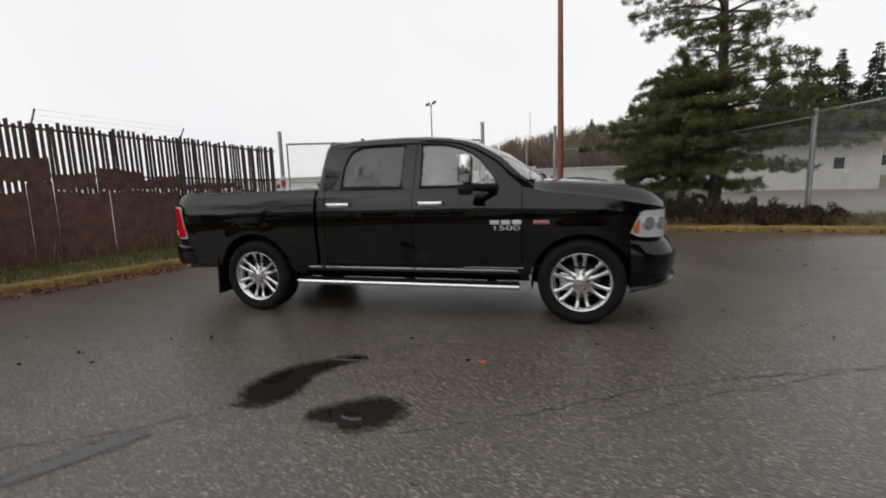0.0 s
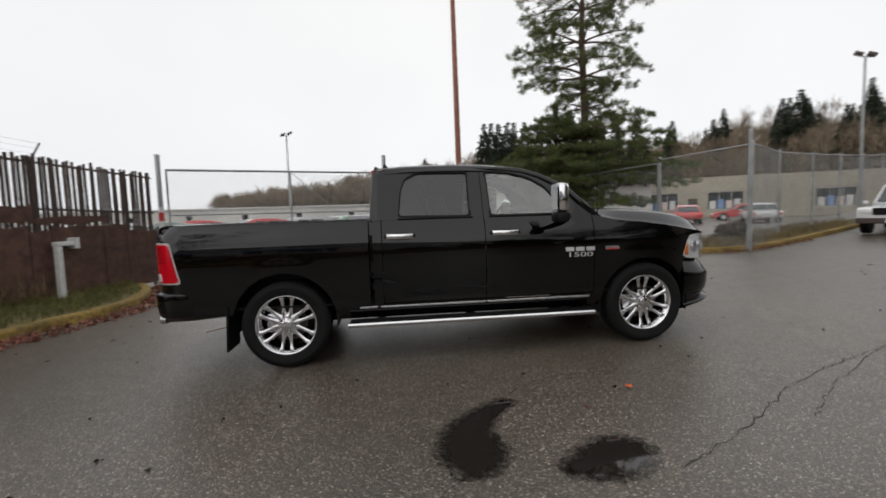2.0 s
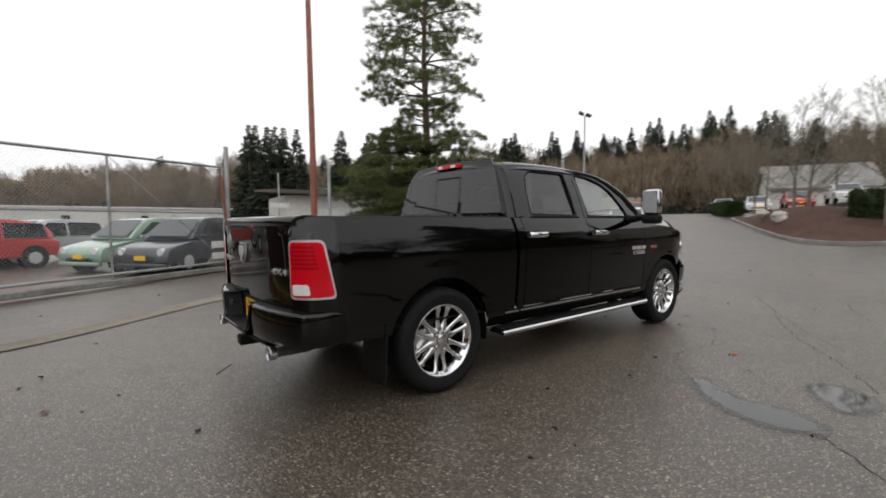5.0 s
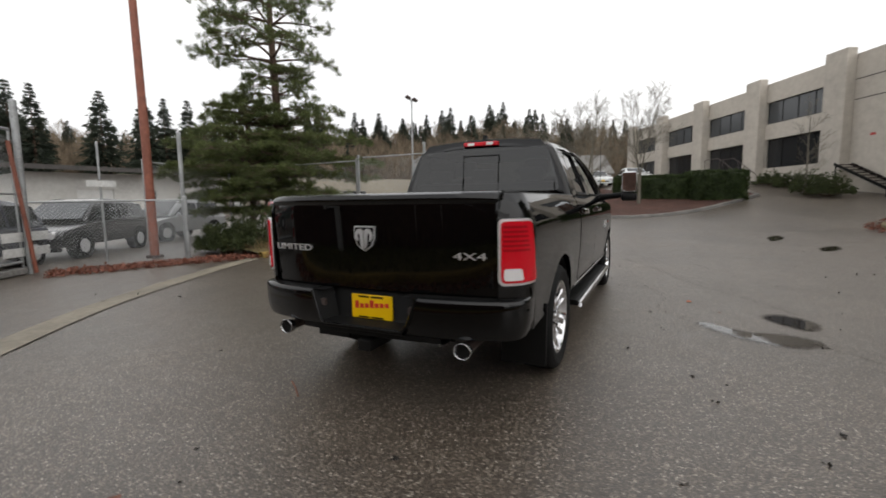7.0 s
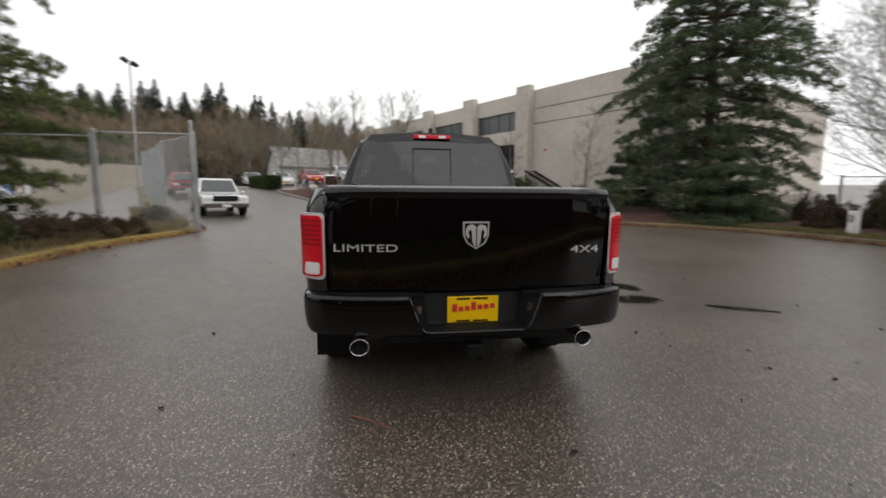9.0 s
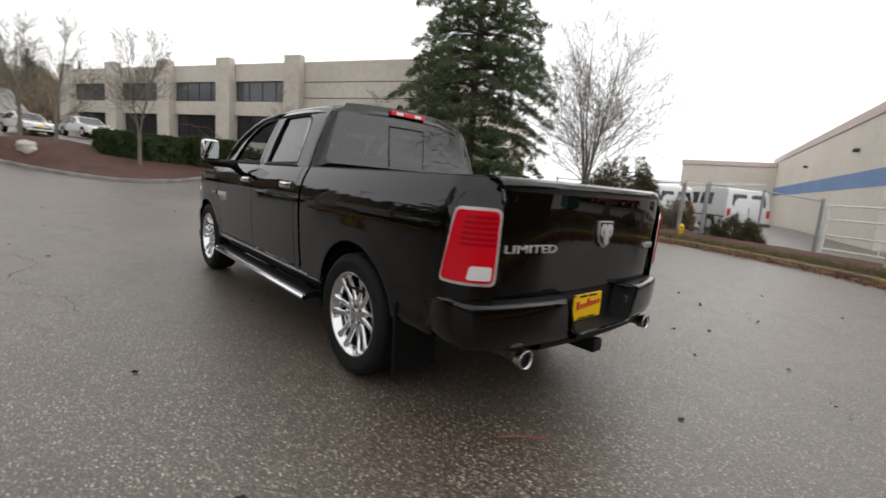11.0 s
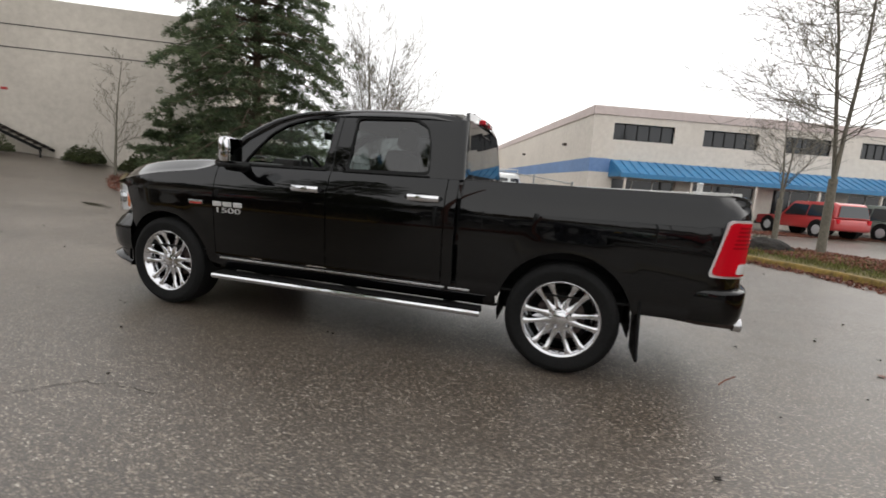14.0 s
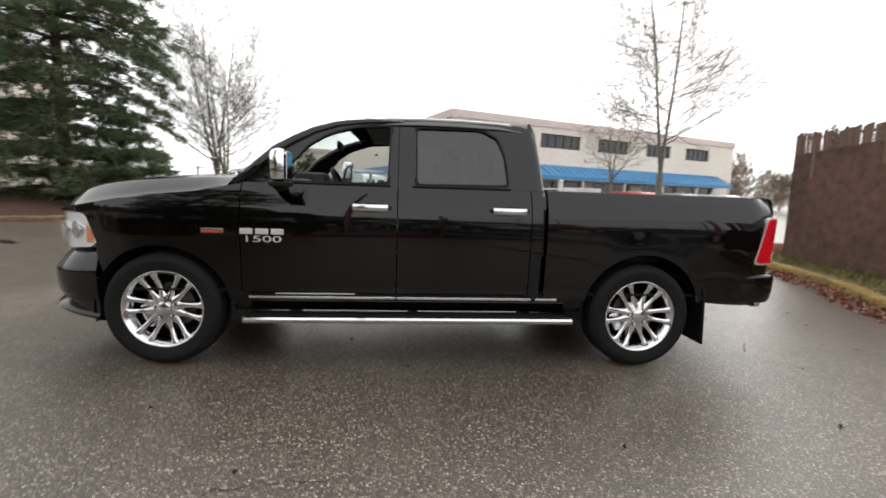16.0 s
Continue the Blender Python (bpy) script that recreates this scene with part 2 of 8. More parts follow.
M_RUBBER = grained("tyre_rubber", (0.006, 0.006, 0.006), (0.013, 0.013, 0.013), 60.0, 0.8, strength=0.2)
bsdf(M_RUBBER).inputs["Specular IOR Level"].default_value = 0.22
M_CHROME = mat("chrome", (0.70, 0.70, 0.715), 0.08, 1.0)
M_BRIGHT = mat("bright_satin_chrome", (0.80, 0.80, 0.81), 0.38, 0.75)
M_ALLOY = mat("painted_alloy_wheel", (0.52, 0.52, 0.53), 0.4, 0.2)
M_SATIN = mat("satin_alloy", (0.55, 0.55, 0.56), 0.25, 1.0)


def paint_material():
    m = mat("black_car_paint", (0.003, 0.003, 0.0035), 0.5, 0.0, 1.0, 0.0)
    bsdf(m).inputs["Coat Roughness"].default_value = 0.03
    bsdf(m).inputs["Coat IOR"].default_value = 1.46
    n = noise_tex(m, 900.0, 2.0)
    link(m, ramp(m, n, [(0.55, (0.001, 0.001, 0.0012)), (0.75, (0.003, 0.003, 0.0034))]), bsdf(m).inputs["Base Color"])
    return m


M_PAINT = paint_material()
M_CLEAR = glass("clear_window_glass", (0.80, 0.87, 0.84), gloss=0.18)
M_PRIVACY = glass("privacy_window_glass", (0.10, 0.11, 0.11), gloss=0.08)
M_MIRROR = mat("mirror_glass", (0.75, 0.77, 0.78), 0.03, 1.0)
M_REDLENS = mat("red_lamp_lens", (0.56, 0.004, 0.014), 0.15, 0.0, 0.3, 0.25)
M_REDDARK = mat("dark_red_lamp_band", (0.30, 0.003, 0.008), 0.25, 0.0, 0.2, 0.2)
M_WHITELENS = mat("white_lamp_lens", (0.70, 0.68, 0.68), 0.15, 0.0, 1.0)
M_AMBER = mat("amber_lamp_lens", (0.75, 0.18, 0.02), 0.15, 0.0, 1.0)
M_YELLOW = mat("yellow_plate", (0.85, 0.52, 0.0), 0.4)
M_REDINK = mat("red_ink", (0.55, 0.03, 0.02), 0.5)
M_INTERIOR = grained("dark_interior_trim", (0.012, 0.011, 0.010), (0.03, 0.028, 0.026), 40.0, 0.7)
M_SEAT = grained("cabin_leather", (0.03, 0.025, 0.022), (0.07, 0.06, 0.05), 40.0, 0.5)
M_HEADLINER = mat("grey_headliner", (0.35, 0.34, 0.32), 0.9)



def puddle_material():
    """Rain water that thins out into damp asphalt; "wet" runs from 1 in the middle to 0 at the rim."""
    m = mat("standing_water", (0.014, 0.011, 0.009), 0.03)
    at = node(m, "ShaderNodeAttribute")
    at.attribute_name = "wet"
    n = noise_tex(m, 24.0, 6.0, 0.8)
    ad = node(m, "ShaderNodeMath")
    ad.operation = "MULTIPLY_ADD"
    ad.inputs[1].default_value = 0.65
    half = node(m, "ShaderNodeMath")
    half.operation, half.inputs[1].default_value = "MULTIPLY", 0.5
    link(m, at.outputs["Fac"], half.inputs[0])
    link(m, n, ad.inputs[0])
    link(m, half.outputs[0], ad.inputs[2])
    fac = ramp(m, ad.outputs[0], [(0.37, (0, 0, 0)), (0.60, (1.0, 1.0, 1.0))])
    tr = node(m, "ShaderNodeBsdfTransparent")
    mx = node(m, "ShaderNodeMixShader")
    link(m, fac, mx.inputs["Fac"])
    link(m, tr.outputs["BSDF"], mx.inputs[1])
    link(m, bsdf(m).outputs["BSDF"], mx.inputs[2])
    link(m, mx.outputs["Shader"], m.node_tree.nodes["Material Output"].inputs["Surface"])
    return m


M_WATER = puddle_material()
M_CRACK = mat("crack_filler", (0.040, 0.034, 0.030), 0.8)
M_ORANGELEAF = mat("orange_leaf", (0.55, 0.12, 0.03), 0.6)
M_HYDRANT = mat("yellow_hydrant_paint", (0.62, 0.40, 0.03), 0.45)
M_SOIL = grained("dark_soil", (0.010, 0.009, 0.008), (0.035, 0.028, 0.022), 12.0, 0.95, strength=1.0, distance=0.04)


def car_paint(name, color, metal=0.2):
    m = mat(name, color, 0.35, metal, 1.0)
    bsdf(m).inputs["Coat Roughness"].default_value = 0.05
    return m


C_MINT = car_paint("mint_car_paint", (0.26, 0.38, 0.30))
C_NAVY = car_paint("navy_car_paint", (0.012, 0.016, 0.032))
C_DARK = car_paint("charcoal_car_paint", (0.010, 0.010, 0.011))
C_RED = car_paint("red_car_paint", (0.45, 0.03, 0.03))
C_WHITE = car_paint("white_car_paint", (0.70, 0.71, 0.70), 0.0)
C_SILVER = car_paint("silver_car_paint", (0.42, 0.43, 0.44), 0.4)
C_GREYGREEN = car_paint("grey_green_car_paint", (0.10, 0.13, 0.11))


# ---- mesh helpers ----
def part(name, bm, material, parent=None, label="", smooth=False):
    me = bpy.data.meshes.new(name)
    if isinstance(bm, tuple):
        me.from_pydata(bm[0], [], bm[1])
    else:
        bmesh.ops.recalc_face_normals(bm, faces=bm.faces)
        bm.to_mesh(me)
        bm.free()
    for m in material if isinstance(material, (list, tuple)) else [material]:
        me.materials.append(m)
    if smooth:
        me.polygons.foreach_set("use_smooth", [True] * len(me.polygons))
        if smooth != "all":
            me.set_sharp_from_angle(angle=radians(38))
    ob = new(name, me)
    if parent is not None:
        ob.parent = parent
    if label:
        tagged(ob, label)
    return ob


def thing(name, label, category, group="", at=(0, 0, 0), turn=0.0, kind=""):
    ob = new(name)
    ob.empty_display_size = 0.2
    ob.location, ob.rotation_euler = at, (0, 0, radians(turn))
    return tagged(ob, label, category, group, kind)


def box(bm, lo, hi, bevel=0.0, m=None):
    x0, y0, z0 = lo
    x1, y1, z1 = hi
    vs = [bm.verts.new(p) for p in ((x0, y0, z0), (x1, y0, z0), (x1, y1, z0), (x0, y1, z0), (x0, y0, z1), (x1, y0, z1), (x1, y1, z1), (x0, y1, z1))]
    fs = [bm.faces.new([vs[i] for i in f]) for f in ((3, 2, 1, 0), (4, 5, 6, 7), (0, 1, 5, 4), (1, 2, 6, 5), (2, 3, 7, 6), (3, 0, 4, 7))]
    if bevel:
        r = bmesh.ops.bevel(bm, geom=list({e for f in fs for e in f.edges}), offset=bevel, segments=2, affect="EDGES", profile=0.5)
        vs = list({v for f in r["faces"] for v in f.verts} | {v for v in vs if v.is_valid})
    if m is not None:
        bmesh.ops.transform(bm, matrix=m, verts=vs)
    return vs


def bridge(bm, r0, r1, close=True):
    n = len(r0)
    for k in range(n if close else n - 1):
        bm.faces.new((r0[k], r0[(k + 1) % n], r1[(k + 1) % n], r1[k]))


def tube(bm, pts, radii, n=8, cap=True):
    """A round rod along points, with a radius for each."""
    pts = [Vector(p) for p in pts]
    if isinstance(radii, (int, float)):
        radii = [radii] * len(pts)
    rings, ref = [], None
    for i, p in enumerate(pts):
        d = (pts[min(i + 1, len(pts) - 1)] - pts[max(i - 1, 0)]).normalized()
        if ref is None:
            ref = d.orthogonal().normalized()
        a = (ref - d * ref.dot(d)).normalized()
        ref = a
        b = d.cross(a)
        rings.append([bm.verts.new(p + radii[i] * (a * math.cos(2 * math.pi * k / n) + b * math.sin(2 * math.pi * k / n))) for k in range(n)])
    for r0, r1 in zip(rings, rings[1:]):
        bridge(bm, r0, r1)
    if cap:
        bm.faces.new(rings[0][::-1])
        bm.faces.new(rings[-1])
    return rings


def grid(bm, rows):
    """A skin over rows of points."""
    vs = [[bm.verts.new(p) for p in r] for r in rows]
    for a, b in zip(vs, vs[1:]):
        for k in range(len(a) - 1):
            bm.faces.new((a[k], a[k + 1], b[k + 1], b[k]))
    return vs


def prism(bm, outline, lo, hi, axis="z"):
    """A flat outline given depth along an axis."""
    def at(p, h):
        return {"z": (p[0], p[1], h), "y": (p[0], h, p[1]), "x": (h, p[0], p[1])}[axis]
    a = [bm.verts.new(at(p, lo)) for p in outline]
    b = [bm.verts.new(at(p, hi)) for p in outline]
    bridge(bm, a, b)
    bm.faces.new(a[::-1])
    bm.faces.new(b)
    return a + b


def solid(ob, thickness, offset=-1.0):
    md = ob.modifiers.new("thickness", "SOLIDIFY")
    md.thickness, md.offset = thickness, offset
    return ob


def lerp(table, x):
    xs, ys = zip(*table)
    return float(np.interp(x, xs, ys))


def words(name, text, size, material, m, parent, label="", depth=0.004, align="CENTER", squeeze=1.0):
    cu = bpy.data.curves.new(name, "FONT")
    cu.body, cu.size, cu.extrude, cu.align_x, cu.align_y = text, size, depth, align, "CENTER"
    tmp = new(name + "_curve", cu)
    me = bpy.data.meshes.new_from_object(tmp.evaluated_get(bpy.context.evaluated_depsgraph_get()))
    bpy.data.objects.remove(tmp)
    bpy.data.curves.remove(cu)
    me.transform(m @ Matrix.Diagonal((squeeze, 1, 1, 1)))
    me.materials.clear()
    me.materials.append(material)
    ob = new(name, me)
    ob.parent = parent
    if label:
        tagged(ob, label)
    return ob


# ---- ground, kerbs and verges ----
def rise(x, y):
    """Height of the ground: level round the truck, climbing towards the office block."""
    u = min(max(x - 2.0, 0.0), 30.0)
    d = min(max(((y - 0.51 * x + 24.3) * 0.89 - 4.0) / 8.0, 0.0), 1.0)
    tilt = 0.0075 * (min(max(x, -3.5), 2.0) - 2.0)
    h = 0.0027 * u * u * (1 - 0.42 * d * d * (3 - 2 * d))
    # the upper car park north of the office front
    e = min(max((y - 0.51 * x + 21.3) / 5.0, 0.0), 1.0)
    v = min(max(x - 32.0, 0.0), 9.0)
    h += e * e * (3 - 2 * e) * 0.055 * v
    k = min(max((y - 0.45 * max(x - 9, 0) - 8.0) / 8.0, 0.0), 1.0)
    j = min(max((-y - 13.0) / 7.0, 0.0), 1.0) * min(max((7.0 - x) / 5.0, 0.0), 1.0)
    h = h + 0.12 * j * j * (3 - 2 * j)
    return tilt + h * (1 - k * k * (3 - 2 * k)) + 0.02 * math.sin(x * 0.21) * math.sin(y * 0.17)


def ground_sheet():
    def steps(near, far):
        s, v, d = [0.0], 0.0, 0.8
        while v < far:
            d = 0.8 if v < near else d * 1.3
            v += d
            s.append(v)
        return sorted({-a for a in s} | set(s))
    xs, ys = steps(36, 1500), steps(30, 1500)
    bm = bmesh.new()
    grid(bm, [[(x, y, rise(x, y)) for y in ys] for x in xs])
    g = part("ground", bm, M_ASPHALT, None, smooth="all")
    tagged(g, "damp worn grey asphalt of the parking lot with pale stones", "asphalt", kind="structure")


ground_sheet()


def smooth_line(pts, n=8):
    """A curve through points."""
    p = [Vector((*q, 0)) if len(q) == 2 else Vector(q) for q in pts]
    p = [2 * p[0] - p[1]] + p + [2 * p[-1] - p[-2]]
    out = []
    for i in range(1, len(p) - 2):
        for k in range(n):
            t = k / n
            out.append(0.5 * (2 * p[i] + (p[i + 1] - p[i - 1]) * t + (2 * p[i - 1] - 5 * p[i] + 4 * p[i + 1] - p[i + 2]) * t * t + (3 * p[i] - p[i - 1] - 3 * p[i + 1] + p[i + 2]) * t ** 3))
    out.append(p[-2])
    return [(q.x, q.y) for q in out]


def offset_line(pts, d):
    out = []
    for i, p in enumerate(pts):
        a, b = Vector(pts[max(i - 1, 0)]), Vector(pts[min(i + 1, len(pts) - 1)])
        t = (b - a).normalized()
        out.append((p[0] - t.y * d, p[1] + t.x * d))
    return out


def kerb(name, line, material, label, width=0.16, height=0.14, seed=0):
    """A kerb of cast lengths, its inner side to the left of the line."""
    rng = random.Random(seed)
    inner = offset_line(line, width)
    bm = bmesh.new()
    rows = []
    for i, (a, b) in enumerate(zip(line, inner)):
        z = rise(*a)
        h = height + rng.uniform(-0.006, 0.006)
        dx, dy = (b[0] - a[0]) * 0.14, (b[1] - a[1]) * 0.14
        rows.append([(a[0], a[1], z - 0.05), (a[0] + dx * 0.3, a[1] + dy * 0.3, z + h - 0.03), (a[0] + dx, a[1] + dy, z + h), (b[0], b[1], z + h), (b[0], b[1], z - 0.05)])
    grid(bm, rows)
    ob = part(name, bm, material, None)
    return tagged(ob, label, "kerb", kind="structure")


def verge(name, line, far, label, material, lift=0.11, bulge=0.06, seed=0):
    """Planted ground between a kerb line and a far line of as many points."""
    rng = random.Random(seed)
    bm = bmesh.new()
    rows = []
    for a, b in zip(line, far):
        row = []
        n = 9
        for k in range(n):
            t = k / (n - 1)
            x, y = a[0] + (b[0] - a[0]) * t, a[1] + (b[1] - a[1]) * t
            row.append((x, y, rise(x, y) + lift + bulge * math.sin(math.pi * min(t * 1.2, 1)) + rng.uniform(-0.012, 0.012)))
        rows.append(row)
    rows.append([(p[0], p[1], p[2]) for p in rows[-1]])
    grid(bm, rows[:-1])
    ob = part(name, bm, material, None, smooth="all")
    return tagged(ob, label, "verge", kind="structure")


# one kerb runs past the slatted fence and round to the fir bed
KERB_W = smooth_line([(-6.2, 5.2), (-5.5, 4.0), (-5.2, 2.6), (-5.55, 1.1), (-6.1, -0.7), (-6.9, -2.4), (-7.35, -4.6), (-6.8, -6.5), (-5.5, -8.2), (-3.5, -9.9)])
KERB_S = smooth_line([(-3.5, -9.9), (-1.6, -11.1), (0.4, -12.0), (2.6, -12.6), (5.0, -12.7), (7.2, -12.2), (9.2, -10.8), (10.4, -9.2), (11.6, -8.1), (13.4, -8.0), (15.5, -9.4), (17.5, -11.2)])
kerb("kerb_west", KERB_W, M_KERB, "worn yellow-painted concrete kerb edged with dead leaves", seed=1, width=-0.16)
verge("verge_west", offset_line(KERB_W, -0.16), offset_line(KERB_W, -3.6), "patchy grass verge beneath the slatted fence", M_TURF, seed=2)
kerb("kerb_south", KERB_S, M_KERB_WORN, "worn kerb in front of the fir bed", seed=3, width=-0.16)
verge("verge_south", offset_line(KERB_S, -0.16), [(p[0] * 0.98 + 0.2, min(p[1] - 3.5, -14.0 - 0.16 * i * 0.5)) for i, p in enumerate(KERB_S)], "leaf-strewn planting bed beneath the firs", M_BARK_MULCH, seed=4, bulge=0.2)
# northern kerb, in front of the pine and along the road
KERB_N = smooth_line([(2.3, 6.75), (3.2, 6.65), (4.6, 6.75), (6.4, 6.55), (8.2, 6.05), (9.4, 6.15), (11.8, 7.25), (15.8, 9.3), (20.0, 11.45), (26.0, 14.5), (34, 18.6)])
kerb("kerb_north", KERB_N, M_KERB, "worn yellow-painted kerb below the pine", seed=5)
verge("verge_north", offset_line(KERB_N, 0.16), [(p[0] + 0.2, max(9.6, p[1] + 1.2)) for p in KERB_N], "rough planted strip beneath the pine", M_TURF, seed=6, bulge=0.1)
# flush gutter across the drive to the gate
GUTTER = smooth_line([(-5.0, 2.7), (-4.1, 3.2), (-2.0, 4.8), (0.4, 6.0), (2.3, 6.75)])


def gutter():
    bm = bmesh.new()
    a, b = GUTTER, offset_line(GUTTER, 0.36)
    grid(bm, [[(x, y, rise(x, y) + up) for (x, y), up in ((p, 0.012), (((p[0] + q[0]) / 2, (p[1] + q[1]) / 2), 0.008), (q, 0.014))] for p, q in zip(a, b)])
    tagged(part("gutter", bm, M_GUTTER), "flush concrete gutter across the gate drive", "gutter", kind="structure")


gutter()


def mound(x, y):
    """Extra height of the heaped bark on the island."""
    return 0.80 * math.exp(-((x - 25.0) ** 2 + (y - 3.0) ** 2) / (2 * 3.0 ** 2))


def island():
    """Bark-covered parking island with a concrete kerb."""
    line = smooth_line([(24.2, -6.6), (22.2, -5.2), (19.6, -3.0), (17.6, -0.9), (17.4, 0.6), (19.2, 2.2), (23.0, 4.2), (27.0, 6.2), (30.5, 8.0), (31.5, 8.0), (31.0, 6.6), (27.8, 3.0), (26.6, -0.6), (26.2, -4.4), (25.2, -6.2), (24.2, -6.6)])
    kerb("kerb_island", line[::-1], M_KERB_GREY, "grey concrete kerb of the bark island", 0.16, 0.15, 7)
    c = Vector((24.0, 1.0))
    bm = bmesh.new()
    inner = offset_line(line, -0.15)
    rows = []
    for t in (1.0, 0.93, 0.85, 0.74, 0.62, 0.48, 0.34, 0.18, 0.0):
        row = []
        for x0, y0 in inner:
            x, y = c.x + (x0 - c.x) * t, c.y + (y0 - c.y) * t
            row.append((x, y, rise(x, y) + 0.12 + 0.28 * (1 - t ** 2) + mound(x, y) * min(1.0, (1 - t) * 4) + 0.03 * noise.noise(Vector((x * 1.3, y * 1.3, 2.0)))))
        rows.append(row)
    grid(bm, rows)
    bmesh.ops.remove_doubles(bm, verts=bm.verts, dist=0.001)
    tagged(part("island_bed", bm, M_BARK_MULCH, None, smooth="all"), "mounded reddish bark mulch bed with bare trees", "planting bed", kind="structure")


island()


# ---- buildings ----
def wall_with_holes(bm, length, height, holes, depth=0.3, y=0.0):
    """A wall along x with real openings: a lattice of blocks round the holes (x0, x1, z0, z1)."""
    xs = sorted({0.0, length} | {h[0] for h in holes} | {h[1] for h in holes})
    zs = sorted({0.0, height} | {h[2] for h in holes} | {h[3] for h in holes})
    def hole(x, z):
        return any(h[0] < x < h[1] and h[2] < z < h[3] for h in holes)
    n, k = len(xs) - 1, len(zs) - 1
    solid_at = [[not hole((xs[i] + xs[i + 1]) / 2, (zs[j] + zs[j + 1]) / 2) for j in range(k)] for i in range(n)]
    def quad(*ps):
        bm.faces.new([bm.verts.new(p) for p in ps])
    for i in range(n):
        for j in range(k):
            if not solid_at[i][j]:
                continue
            x0, x1, z0, z1 = xs[i], xs[i + 1], zs[j], zs[j + 1]
            quad((x0, y, z0), (x1, y, z0), (x1, y, z1), (x0, y, z1))
            quad((x0, y + depth, z0), (x0, y + depth, z1), (x1, y + depth, z1), (x1, y + depth, z0))
            if i == 0 or not solid_at[i - 1][j]:
                quad((x0, y, z0), (x0, y, z1), (x0, y + depth, z1), (x0, y + depth, z0))
            if i == n - 1 or not solid_at[i + 1][j]:
                quad((x1, y, z0), (x1, y + depth, z0), (x1, y + depth, z1), (x1, y, z1))
            if j == 0 or not solid_at[i][j - 1]:
                quad((x0, y, z0), (x0, y + depth, z0), (x1, y + depth, z0), (x1, y, z0))
            if j == k - 1 or not solid_at[i][j + 1]:
                quad((x0, y, z1), (x1, y, z1), (x1, y + depth, z1), (x0, y + depth, z1))
    bmesh.ops.remove_doubles(bm, verts=bm.verts, dist=0.0005)


def glazing(parent, x0, x1, z0, z1, y, panes, material, frame_mat, name="window", rail=0.05):
    """A window in an opening: a frame, mullions and single panes."""
    w = new(name)
    w.parent = parent
    bm = bmesh.new()
    box(bm, (x0, y, z0), (x1, y + 0.08, z0 + rail))
    box(bm, (x0, y, z1 - rail), (x1, y + 0.08, z1))
    step = (x1 - x0) / panes
    for k in range(panes + 1):
        c = x0 + k * step
        a, b = max(c - rail / 2, x0), min(c + rail / 2, x1)
        if k == 0:
            b = x0 + rail
        if k == panes:
            a = x1 - rail
        box(bm, (a, y + 0.003, z0 + rail), (b, y + 0.077, z1 - rail))
    part("window_frame", bm, frame_mat, w)
    for k in range(panes):
        bm = bmesh.new()
        box(bm, (x0 + k * step + rail / 2, y + 0.03, z0 + rail), (x0 + (k + 1) * step - rail / 2, y + 0.04, z1 - rail))
        part("pane", bm, material, w)
    return w


